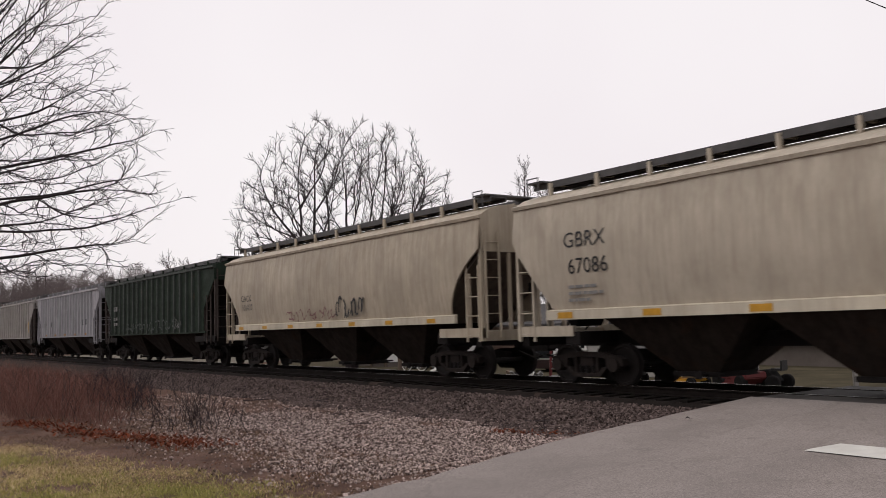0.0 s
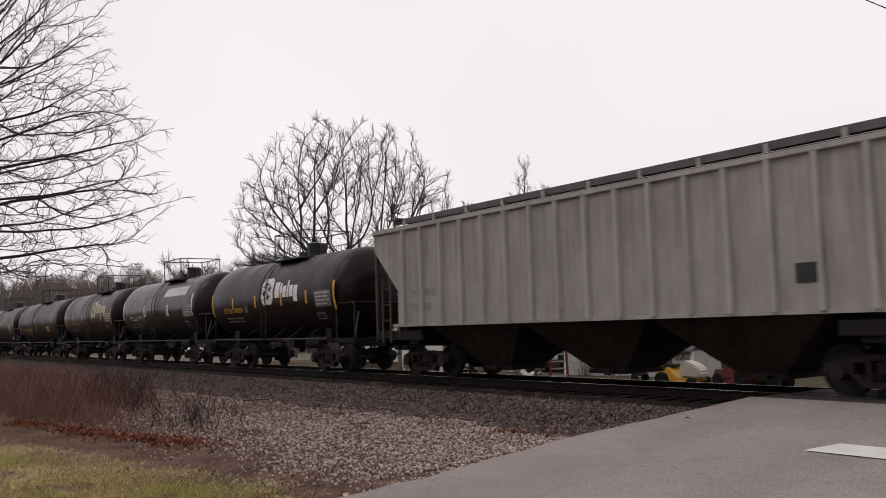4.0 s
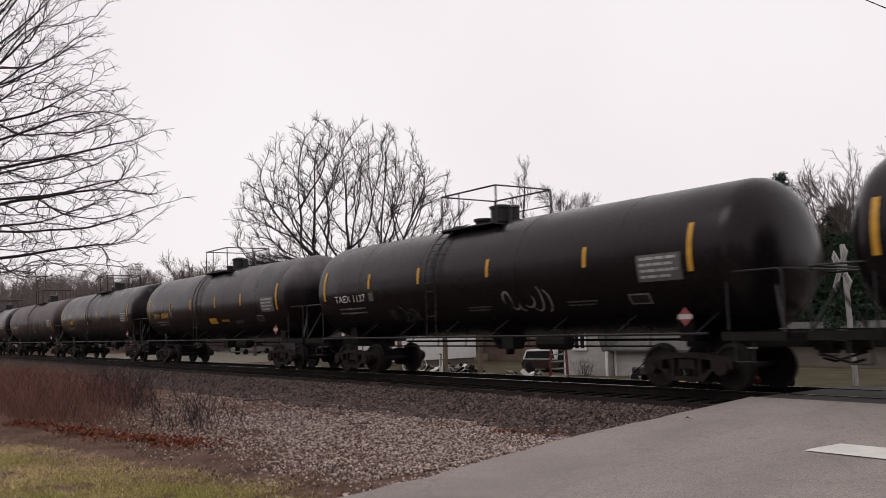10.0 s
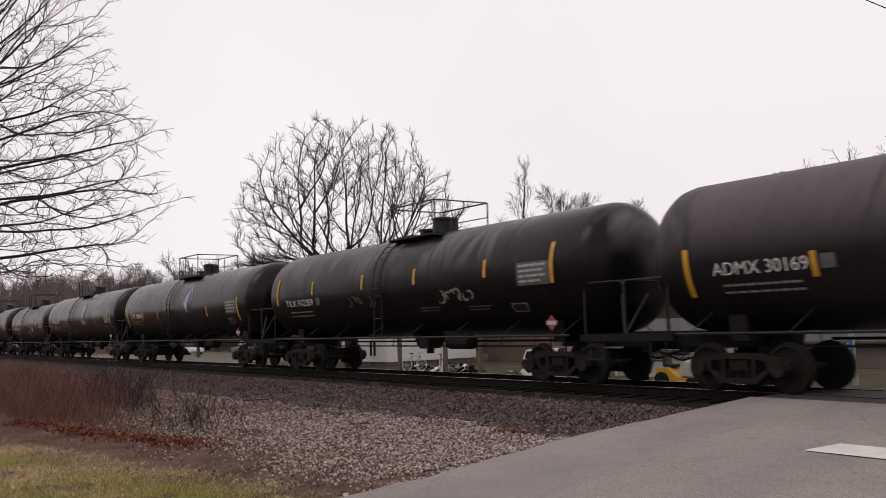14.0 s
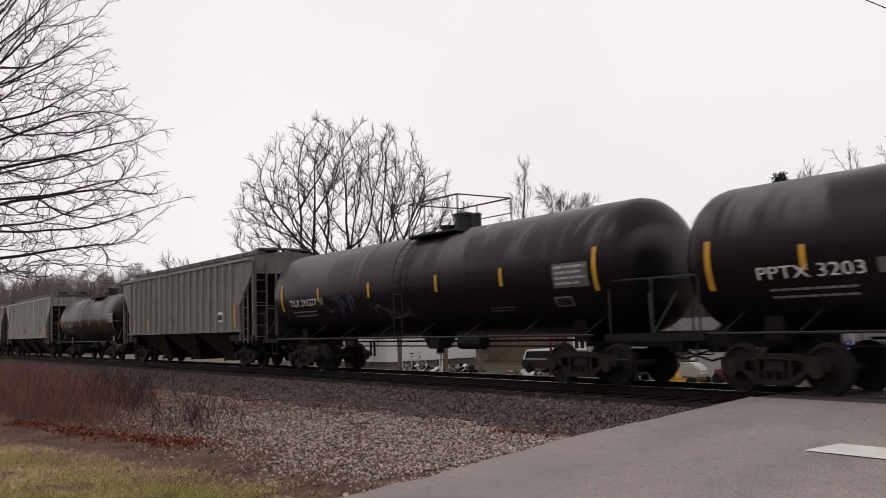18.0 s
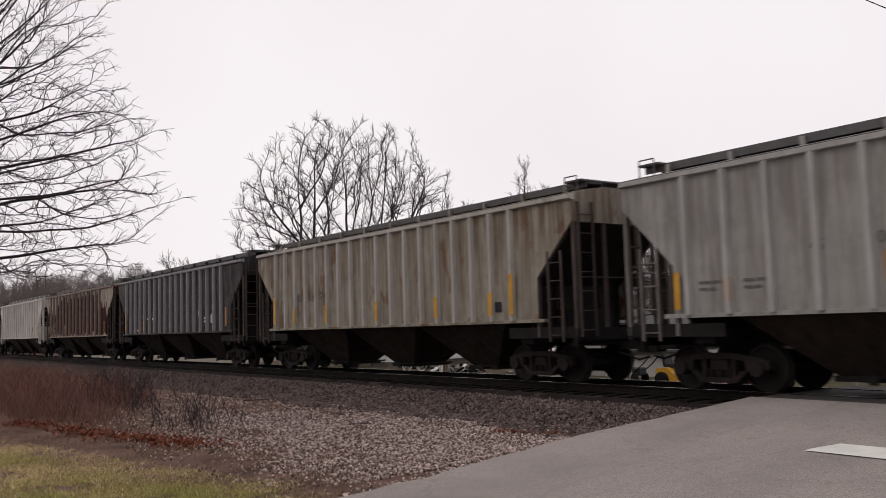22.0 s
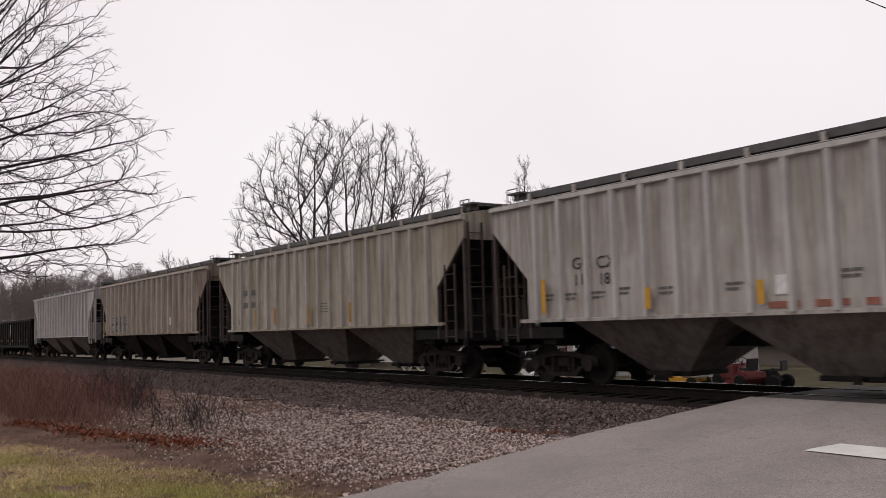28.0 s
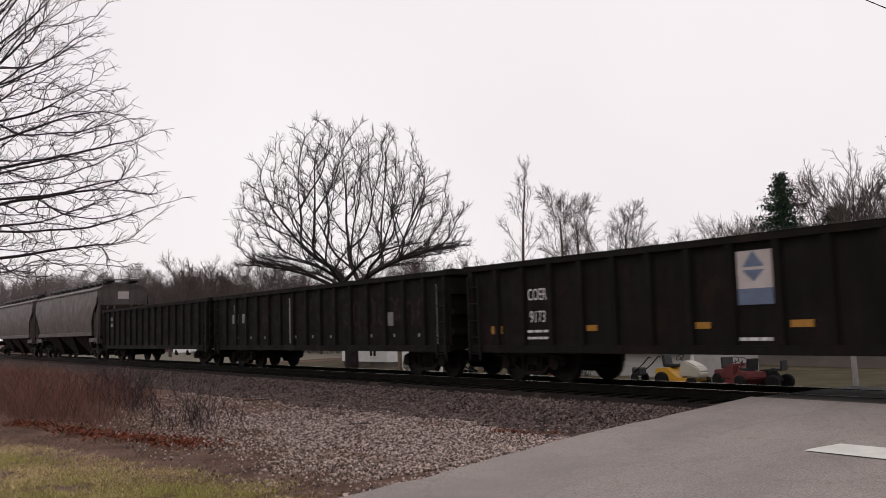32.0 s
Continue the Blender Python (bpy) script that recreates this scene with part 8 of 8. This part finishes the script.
def wheel_at(parent, x, y, z, r, w, name="wheel"):
    def tyre():
        bm = bmesh.new()
        lathe(bm, [(-w / 2, r * 0.62), (-w / 2, r * 0.9), (-w * 0.32, r), (w * 0.32, r), (w / 2, r * 0.9), (w / 2, r * 0.62)], (0, 0, 0), (0, 1, 0), 18)
        return bm

    def rim():
        bm = bmesh.new()
        lathe(bm, [(-w * 0.3, 0.05), (-w * 0.2, r * 0.6), (w * 0.2, r * 0.6), (w * 0.3, 0.05)], (0, 0, 0), (0, 1, 0), 14)
        return bm
    t = hang(name, kept(f"tyre/{r:.2f}/{w:.2f}", tyre, True), M["rubber"], parent, "black rubber tyre", at=(x, y, z))
    hang("rim", kept(f"rim/{r:.2f}/{w:.2f}", rim, True), M["scrap"], t)


def mower(name, label, m, body, hood):
    """A riding mower, its bonnet towards +x, wheels on the ground."""
    s = thing(name, label, "riding mower", at=m)
    bm = bmesh.new()
    prism(bm, [(-0.75, 0.42), (-0.72, 0.62), (-0.25, 0.66), (0.0, 0.45), (0.15, 0.32), (0.75, 0.30), (0.75, 0.22), (-0.55, 0.22)], "y", -0.42, 0.42)
    bmesh.ops.bevel(bm, geom=bm.edges[:], offset=0.03, segments=2, affect="EDGES")
    part("fender_deck", bm, body, s)
    bm = bmesh.new()
    prism(bm, [(0.12, 0.35), (0.14, 0.86), (0.35, 0.88), (0.78, 0.70), (0.90, 0.52), (0.88, 0.32)], "y", -0.27, 0.27)
    bmesh.ops.bevel(bm, geom=bm.edges[:], offset=0.05, segments=2, affect="EDGES")
    part("hood", bm, hood, s, "rounded engine hood")
    bm = bmesh.new()
    quad_box(bm, -0.55, -0.12, -0.24, 0.24, 0.66, 0.76)
    prism(bm, [(-0.56, 0.70), (-0.62, 1.06), (-0.52, 1.06), (-0.46, 0.74)], "y", -0.22, 0.22)
    bmesh.ops.bevel(bm, geom=bm.edges[:], offset=0.025, segments=2, affect="EDGES")
    part("seat", bm, M["seat"], s, "black seat")
    bm = bmesh.new()
    rod(bm, (0.15, 0, 0.7), (0.0, 0, 0.98), 0.02)
    for k in range(10):
        a, b = k * 0.628, (k + 1) * 0.628
        rod(bm, (-0.02 + 0.08 * math.cos(a), 0.17 * math.sin(a), 0.98 + 0.10 * math.cos(a)), (-0.02 + 0.08 * math.cos(b), 0.17 * math.sin(b), 0.98 + 0.10 * math.cos(b)), 0.014)
    part("steering_wheel", bm, M["seat"], s)
    bm = bmesh.new()
    prism(bm, [(-0.2, 0.10), (0.5, 0.10), (0.45, 0.24), (-0.15, 0.24)], "y", -0.55, 0.55)
    part("mower_deck", bm, body, s)
    for yy in (-0.42, 0.42):
        wheel_at(s, -0.45, yy, 0.26, 0.26, 0.22)
        wheel_at(s, 0.65, yy * 0.95, 0.18, 0.18, 0.15)
    return s


def big_tractor():
    s = thing("utility_tractor", "old dark utility tractor with a red hood", "tractor", at=pose(-17.5, 10.6, -1.0, 0, 0, 8) @ Matrix.Scale(0.82, 4))
    bm = bmesh.new()
    prism(bm, [(-0.5, 0.35), (-0.5, 0.8), (-0.1, 0.85), (0.1, 0.6), (0.3, 0.35)], "y", -0.35, 0.35)
    bmesh.ops.bevel(bm, geom=bm.edges[:], offset=0.04, segments=1, affect="EDGES")
    part("body", bm, M["rubber"], s)
    part("hood", box_mesh(-1.55, -0.45, -0.22, 0.22, 0.40, 0.78, 0.06), M["redbody"], s, "faded red hood")
    bm = bmesh.new()
    rod(bm, (-1.0, 0.1, 0.75), (-1.0, 0.1, 1.25), 0.03)
    part("exhaust", bm, M["rubber"], s)
    bm = bmesh.new()
    quad_box(bm, 0.0, 0.45, -0.25, 0.25, 0.78, 0.88)
    quad_box(bm, 0.4, 0.48, -0.25, 0.25, 0.82, 1.2)
    part("seat", bm, M["seat"], s)
    for yy in (-0.62, 0.62):
        wheel_at(s, 0.25, yy, 0.31, 0.31, 0.2)
        wheel_at(s, -1.3, yy * 0.85, 0.26, 0.26, 0.16)


def stepladder():
    s = thing("stepladder", "red fibreglass stepladder standing in the yard", "ladder", at=pose(-25.95, 8.8, -0.86, 0, 0, 54))
    bm = bmesh.new()
    for sx in (-1, 1):
        prism(bm, [(sx * 0.34 - 0.05, 0), (sx * 0.34 + 0.05, 0), (sx * 0.26 + 0.05, 2.4), (sx * 0.26 - 0.05, 2.4)], "y", -0.03, 0.03)
    part("stile", bm, M["redbody"], s)
    for k in range(8):
        t = (k + 0.7) / 8.5
        w = 0.33 - 0.08 * t
        part("step", box_mesh(-w, w, -0.05, 0.05, 2.4 * t - 0.025, 2.4 * t + 0.025), M["scrap"], s, "aluminium step")
    bm = bmesh.new()
    for sx in (-1, 1):
        rod(bm, (sx * 0.30, 0.9, 0), (sx * 0.24, 0.05, 2.4), 0.025, 4)
    part("rear_leg", bm, M["redbody"], s)
    part("top_cap", box_mesh(-0.32, 0.32, -0.06, 0.14, 2.4, 2.46, 0.01), M["redbody"], s)


def pickup():
    s = thing("pickup_truck", "dark maroon pickup truck with a white cap over its bed", "pickup truck", at=pose(-32.6, 13.9, -1.02, 0, 0, 4))
    bm = bmesh.new()
    prism(bm, [(-1.45, 0.22), (-1.5, 0.52), (-1.3, 0.66), (1.7, 0.66), (1.7, 0.22)], "y", 0.0, 1.55)
    bmesh.ops.bevel(bm, geom=bm.edges[:], offset=0.05, segments=2, affect="EDGES")
    part("bed", bm, M["maroon"], s)
    bm = bmesh.new()
    prism(bm, [(-1.42, 0.665), (-1.12, 1.16), (0.9, 1.20), (0.98, 0.665)], "y", 0.02, 1.53)
    bmesh.ops.bevel(bm, geom=bm.edges[:], offset=0.05, segments=2, affect="EDGES")
    cap = part("cap", bm, M["whitecar"], s, "white bed cap")
    bm = bmesh.new()
    prism(bm, [(-1.20, 0.74), (-1.02, 1.08), (0.76, 1.11), (0.82, 0.74)], "y", 0.005, 0.03)
    part("side_window", bm, M["darkglass"], cap, "long dark side window")
    bm = bmesh.new()
    prism(bm, [(1.02, 0.665), (1.08, 1.22), (1.55, 1.22), (1.7, 0.665)], "y", 0.06, 1.49)
    part("cabin", bm, M["darkglass"], s, "dark glazed cabin")
    for sx in (-0.9, 1.35):
        for yy in (0.08, 1.47):
            wheel_at(s, sx, yy, 0.28, 0.28, 0.18)


def shrub(x, y, z, h, n, seed, label):
    r = random.Random(seed)
    out = []
    for _ in range(n):
        p = Vector((r.gauss(0, 0.22), r.gauss(0, 0.15), 0))
        dd = Vector((r.gauss(0, 0.35), r.gauss(0, 0.35), 1)).normalized()
        for j in range(4):
            q = p + dd * h * r.uniform(0.6, 1.1) / 4
            out.append((p, q, 0.010 - 0.0018 * j, 0.008 - 0.0018 * j))
            w = (dd + Vector((r.gauss(0, 0.7), r.gauss(0, 0.7), 0.1))).normalized()
            out.append((q, q + w * h * 0.3, 0.006, 0.003))
            p = q
    ob = hang("bare_shrub", sticks("bare_shrub", out, 3), M["bark"], None, at=(x, y, z))
    tagged(ob, label, "shrub")


def tiller():
    s = thing("garden_tiller", "dark garden tiller with long handles", "tiller", at=pose(-23.0, 10.2, -0.95, 0, 0, 170))
    part("engine", box_mesh(-0.2, 0.25, -0.2, 0.2, 0.3, 0.62, 0.05), M["seat"], s)
    bm = bmesh.new()
    for yy in (-0.22, 0.22):
        pipe(bm, [(0.1, yy, 0.4), (-0.5, yy, 0.75), (-0.85, yy, 1.02), (-1.0, yy, 1.0)], 0.02)
    part("handle", bm, M["rubber"], s)
    for yy in (-0.25, 0.25):
        wheel_at(s, 0.0, yy, 0.2, 0.2, 0.1)
    bm = bmesh.new()
    for k in range(8):
        a = k * math.pi / 4
        rod(bm, (0.45, 0, 0.18), (0.45 + 0.18 * math.cos(a), 0.1 * (k % 2), 0.18 + 0.18 * math.sin(a)), 0.02, 4)
    part("tines", bm, M["scrap"], s)


def bicycle(x, y, rz, label):
    s = thing("bicycle", label, "bicycle", at=pose(x, y, -0.98, 0, 0, rz))

    def hoop():
        bm = bmesh.new()
        for k in range(18):
            a, b = k * math.pi / 9, (k + 1) * math.pi / 9
            rod(bm, (0.33 * math.cos(a), 0, 0.33 * math.sin(a)), (0.33 * math.cos(b), 0, 0.33 * math.sin(b)), 0.02, 5)
        for k in range(6):
            a = k * math.pi / 3
            rod(bm, (0, 0, 0), (0.33 * math.cos(a), 0, 0.33 * math.sin(a)), 0.005, 3)
        return bm
    for sx in (-0.5, 0.5):
        hang("wheel", kept("hoop", hoop), M["trim"], s, "pale bicycle wheel", at=(sx, 0, 0.35))
    bm = bmesh.new()
    for a, b in (((-0.5, 0.35), (-0.15, 0.85)), ((-0.15, 0.85), (0.4, 0.82)), ((-0.1, 0.3), (0.4, 0.82)), ((-0.1, 0.3), (-0.15, 0.95)), ((0.4, 0.95), (0.5, 0.35)), ((-0.5, 0.35), (-0.1, 0.3))):
        rod(bm, (a[0], 0, a[1]), (b[0], 0, b[1]), 0.018, 5)
    part("bicycle_frame", bm, M["scrap"], s)
    part("saddle", box_mesh(-0.28, -0.04, -0.06, 0.06, 0.94, 1.0, 0.02), M["seat"], s)
    bm = bmesh.new()
    rod(bm, (0.38, -0.28, 1.0), (0.38, 0.28, 1.0), 0.015, 5)
    part("handlebar", bm, M["scrap"], s)


def scrap_heap(x, y, seed, n=14):
    r = random.Random(seed)
    s = thing("scrap_heap", "heap of pale scrap metal and boards", "scrap", "scrap in the yard", at=(x, y, -1.02))
    for k in range(n):
        w, d, h = r.uniform(0.15, 0.8), r.uniform(0.04, 0.25), r.uniform(0.02, 0.2)
        m = pose(r.uniform(-1.0, 1.0), r.uniform(-0.5, 0.5), r.uniform(0.05, 0.28), r.uniform(-40, 40), r.uniform(-50, 50), r.uniform(0, 180))
        hang("scrap_piece", mesh_of(box_mesh(-w / 2, w / 2, -d / 2, d / 2, -h / 2, h / 2, 0.01), "scrap"), M[r.choice(("scrap", "trim", "post", "post", "rubber", "rubber"))], s, at=m)


def white_house(x0, x1, y, z0, label):
    s = thing("white_house", label, "house")
    part("wall", box_mesh(x0, x1, y, y + 7, z0 + 0.35, z0 + 2.6), M["trim"], s, "white siding wall")
    part("foundation", box_mesh(x0 + 0.1, x1 - 0.1, y + 0.1, y + 6.9, z0 - 0.2, z0 + 0.35), M["brownwall"], s)
    bm = bmesh.new()
    prism(bm, [(y - 0.4, z0 + 2.55), (y + 3.5, z0 + 3.9), (y + 7.4, z0 + 2.55), (y + 7.4, z0 + 2.7), (y + 3.5, z0 + 4.05), (y - 0.4, z0 + 2.7)], "x", x0 - 0.4, x1 + 0.4)
    part("roof", bm, M["shingle"], s, "dark shingle roof")
    for f in (0.3, 0.72):
        window_in(s, x0 + (x1 - x0) * f, y - 0.01, z0 + 0.72, 0.85, 0.95)
    for k in range(4):
        part("skirt_post", box_mesh(x0 + 0.2 + k * (x1 - x0 - 0.5) / 3, x0 + 0.32 + k * (x1 - x0 - 0.5) / 3, y - 0.02, y + 0.08, z0 - 0.1, z0 + 0.35), M["post"], s)


def parked_car(x, y, rz, paint, label):
    s = thing("parked_car", label, "car", "parked cars", at=pose(x, y, -1.02, 0, 0, rz))
    bm = bmesh.new()
    prism(bm, [(-2.2, 0.35), (-2.2, 0.8), (-1.3, 0.9), (1.0, 0.92), (2.1, 0.78), (2.25, 0.4), (2.1, 0.3), (-2.1, 0.3)], "y", -0.85, 0.85)
    bmesh.ops.bevel(bm, geom=bm.edges[:], offset=0.06, segments=2, affect="EDGES")
    part("body", bm, paint, s)
    bm = bmesh.new()
    prism(bm, [(-1.5, 0.88), (-1.1, 1.38), (0.5, 1.42), (1.15, 0.9)], "y", -0.72, 0.72)
    part("cabin", bm, M["darkglass"], s, "dark glazed cabin")
    part("cabin_roof", box_mesh(-1.1, 0.5, -0.70, 0.70, 1.39, 1.46, 0.03), paint, s)
    for sx in (-1.35, 1.4):
        for yy in (-0.8, 0.8):
            wheel_at(s, sx, yy, 0.32, 0.32, 0.2)


def crossbuck():
    s = thing("crossbuck_sign", "white crossbuck sign with a small blue panel on a grey post", "sign", at=pose(-11.08, 4.2, -0.25, 0, -4.0, -38))
    part("post", box_mesh(-0.05, 0.05, -0.05, 0.05, -1.1, 3.35, 0.008), M["siding"], s, "grey square post")
    for a, txt in ((45, "RAILROAD"), (-45, "CROSSING")):
        m = Matrix.Translation((0, -0.07 if a > 0 else -0.10, 2.75)) @ Matrix.Rotation(radians(a), 4, "Y")
        b = hang("blade", mesh_of(box_mesh(-0.61, 0.61, -0.012, 0.012, -0.115, 0.115, 0.004), "blade"), M["signwhite"], s, "white sign blade", at=m)
        hang("sign_lettering", word(txt, 0.16, 1.25), M["darkletter"], b, "black sign letters", at=(0, -0.016, 0))
    b = part("blue_panel", box_mesh(-0.16, 0.16, -0.075, -0.06, 0.82, 1.08), M["bluesign"], s, "small blue panel")
    bm = bmesh.new()
    for k in range(3):
        quad_box(bm, -0.12, 0.12 - 0.05 * k, -0.079, -0.076, 0.87 + k * 0.06, 0.895 + k * 0.06)
    part("panel_writing", bm, M["trim"], b, "illegible white writing")


gambrel_shed()
low_house()
mower("riding_mower", "yellow riding mower with a cream hood", pose(-20.45, 9.5, -0.96, 0, 0, 3) @ Matrix.Scale(1.08, 4), M["yellowbody"], M["creambody"])
mower("riding_mower", "faded red riding mower", pose(-19.0, 10.6, -1.0, 0, 0, -25), M["redbody"], M["redbody"])
mower("riding_mower", "worn red riding mower", pose(-18.4, 10.2, -1.0, 0, 0, 160), M["redbody"], M["redbody"])
big_tractor()
stepladder()
pickup()
shrub(-28.3, 12.5, -1.05, 0.8, 26, 4, "low bare shrub in front of the grey shed")
tiller()
bicycle(-40.5, 11.6, 20, "pale old bicycle leaning in the yard")
bicycle(-37.4, 11.2, -30, "rusty bicycle with pale wheels")
for k, (x, y) in enumerate(((-38.2, 12.6), (-36.2, 12.0), (-39.5, 12.4), (-42.5, 13.0), (-30.2, 10.6))):
    scrap_heap(x, y, 50 + k)
s = thing("carport_frame", "brown timber carport posts with a beam", "carport")
for x in (-41.0, -36.7, -33.8):
    part("post", box_mesh(x - 0.09, x + 0.09, 10.9, 11.08, -1.1, 1.5), M["post"], s)
part("beam", box_mesh(-41.4, -33.4, 10.86, 11.12, 1.5, 1.72), M["post"], s)
s = thing("board_garage", "orange-brown board garage with a dark roof", "building")
part("wall", box_mesh(-47.0, -39.6, 22.0, 27.0, -1.2, 1.35), M["boardwall"], s)
bm = bmesh.new()
prism(bm, [(21.6, 1.3), (24.5, 2.6), (27.4, 1.3), (27.4, 1.42), (24.5, 2.75), (21.6, 1.42)], "x", -47.3, -39.3)
part("roof", bm, M["shingle"], s)
white_house(-52.0, -46.35, 13.5, -1.02, "small white house beyond the lawn")
parked_car(-101.0, 20.5, 8, M["whitecar"], "white car parked on the gravel lot")
parked_car(-92.0, 24.5, 100, M["scrap"], "grey car parked on the gravel lot")
crossbuck()
s = thing("long_shed", "long low grey-brown shed across the road", "building")
part("wall", box_mesh(-33.0, -14.5, 23.0, 27.0, -1.3, 0.15), M["brownwall"], s)
bm = bmesh.new()
prism(bm, [(22.6, 0.12), (25, 1.0), (27.4, 0.12), (27.4, 0.22), (25, 1.12), (22.6, 0.22)], "x", -33.3, -14.2)
part("roof", bm, M["shingle"], s)
bm = bmesh.new()
g = [[bm.verts.new((x, y, land(x, y) + 0.03)) for x in steps_of((-125, -66, 6))] for y in steps_of((10, 34, 2))]
for a, b in zip(g, g[1:]):
    for i in range(len(a) - 1):
        bm.faces.new((a[i], a[i + 1], b[i + 1], b[i]))
solo("gravel_lot", bm, M["lot"], "pale gravel parking lot", "ground", kind="structure")

sheet("yard_lawn", steps_of((-62, -12, 2), (-12, -10.3, 0.5)), steps_of((3.9, 8, 0.5), (8, 30, 2)), lambda x, y: land(x, y) + 0.035, M["lawn"], "dull brown-green winter lawn of the yard")

# a low thicket of saplings under the wood, and the overhead wire
r = random.Random(61)
pieces = []
for k in range(9000):
    t = r.random()
    x, y = -18 - 125 * t ** 1.2, 33 + r.uniform(-3, 16) - 7 * t
    if -66 < x < -54 and y < 29:
        continue
    p = Vector((x, y, -1.2))
    for j in range(3):
        q = p + Vector((r.gauss(0, 0.25), r.gauss(0, 0.25), r.uniform(0.8, 1.9)))
        pieces.append((p, q, 0.022 - 0.006 * j, 0.016 - 0.005 * j))
        p = q
for k in range(5200):
    # taller and closer behind the sheds
    x, y = r.uniform(-46, -8), 28.5 + 17 * r.random()
    if x > -33.5 and y < 29.5:
        continue
    p = Vector((x, y, -1.2))
    n = r.choice((3, 4, 4, 5))
    for j in range(n):
        q = p + Vector((r.gauss(0, 0.3), r.gauss(0, 0.3), r.uniform(0.9, 1.7)))
        pieces.append((p, q, 0.028 - 0.005 * j, 0.023 - 0.005 * j))
        w = Vector((r.gauss(0, 0.5), r.gauss(0, 0.5), r.uniform(0.3, 0.9)))
        pieces.append((q, q + w, 0.013, 0.007))
        p = q
th = hang("thicket", sticks("thicket", pieces, 3), M["bark_far"], None)
tagged(th, "grey-brown thicket of bare saplings", "thicket", kind="stuff")
bm = bmesh.new()
pipe(bm, [(-13.6, -1.7, 11.3), (-10.07, 3.66, 8.64), (-8.79, 5.57, 7.61), (-6.0, 9.8, 5.4)], 0.012, 5)
solo("overhead_wire", bm, M["rubber"], "thin black overhead wire", "wire")


def curled_leaf():
    """One dry leaf, curled along its rib, with a stalk."""
    bm = bmesh.new()
    rows = []
    for k in range(7):
        t = k / 6
        w = 0.045 * math.sin(math.pi * (0.06 + 0.9 * t)) * (1.15 if k % 2 else 0.9)
        x = -0.065 + 0.13 * t
        up = 0.03 * math.sin(math.pi * t)
        rows.append([bm.verts.new((x, s * w, up + 0.5 * abs(s) * w)) for s in (-1, -0.5, 0, 0.5, 1)])
    for a, b in zip(rows, rows[1:]):
        for i in range(4):
            bm.faces.new((a[i], a[i + 1], b[i + 1], b[i]))
    rod(bm, (0.065, 0, 0), (0.105, 0.01, 0.01), 0.0025, 5)
    return bm


small = curled_leaf()
bmesh.ops.scale(small, vec=(0.62, 0.62, 0.62), verts=small.verts)
LEAF = solo("dry_leaf", small, M["bark"], "curled dry brown leaf blowing over the asphalt", "leaf")


# ---- what moves: every car rolls along the track, its wheelsets turn ----
SPEED = (17.9206, 0.175, -0.7385, 0.1572, 0.3721, 0.8125)


def run(t):
    """How far the train has come at t seconds, from where it is at 16 s."""
    u = (t - 16) / 16
    return 16 * sum(c * u ** (k + 1) / (k + 1) for k, c in enumerate(SPEED))


def share_keys(src, ob):
    ob.rotation_mode = "QUATERNION"
    ob.animation_data_create()
    ob.animation_data.action = src.animation_data.action
    ob.animation_data.action_slot = src.animation_data.action_slot


def motions():
    times = [k * 0.5 for k in range(65)]
    for car, mid in CARS:
        walk(car, [(t, pose(mid + run(t), 0, 0)) for t in times])
    for lead, sets in WHEELS.items():
        x = 0.889 if lead else -0.889
        first = sets[0]
        walk(first, [(k / FPS, Matrix.Translation((x, 0, RW)) @ Matrix.Rotation(run(k / FPS) / RW, 4, "Y")) for k in range(32 * FPS + 1)])
        for w in sets[1:]:
            share_keys(first, w)

    # the leaf lies by the crossing, is blown over the road and comes to rest
    rows, last = [], None
    trip = ((0.0, -9.2, -4.2, 0.03, 0), (12.3, -9.2, -4.2, 0.03, 0), (12.6, -8.42, -4.48, 0.03, 0), (12.8, -7.9, -4.62, 0.03, 0), (12.9, -7.72, -4.55, 0.10, 0),
            (13.0, -7.41, -4.67, 0.03, 0), (13.1, -7.34, -4.55, 0.05, 0), (13.2, -7.17, -4.52, 0.03, 0), (13.4, -6.78, -4.52, 0.04, 0), (13.6, -6.25, -4.81, 0.03, 0),
            (13.9, -5.6, -4.9, 0.06, 0), (14.3, -4.9, -5.0, 0.03, 0), (14.8, -4.2, -5.1, 0.03, 0), (15.4, -3.8, -5.2, 0.02, 0), (32.0, -3.8, -5.2, 0.02, 0))
    for k, (t, x, y, h, _) in enumerate(trip):
        roll = min(max(k - 1, 0), 12) * 70
        rows.append((t, pose(x, y, road_z(y) + h, 12, roll, 25)))
    walk(LEAF, rows)


motions()
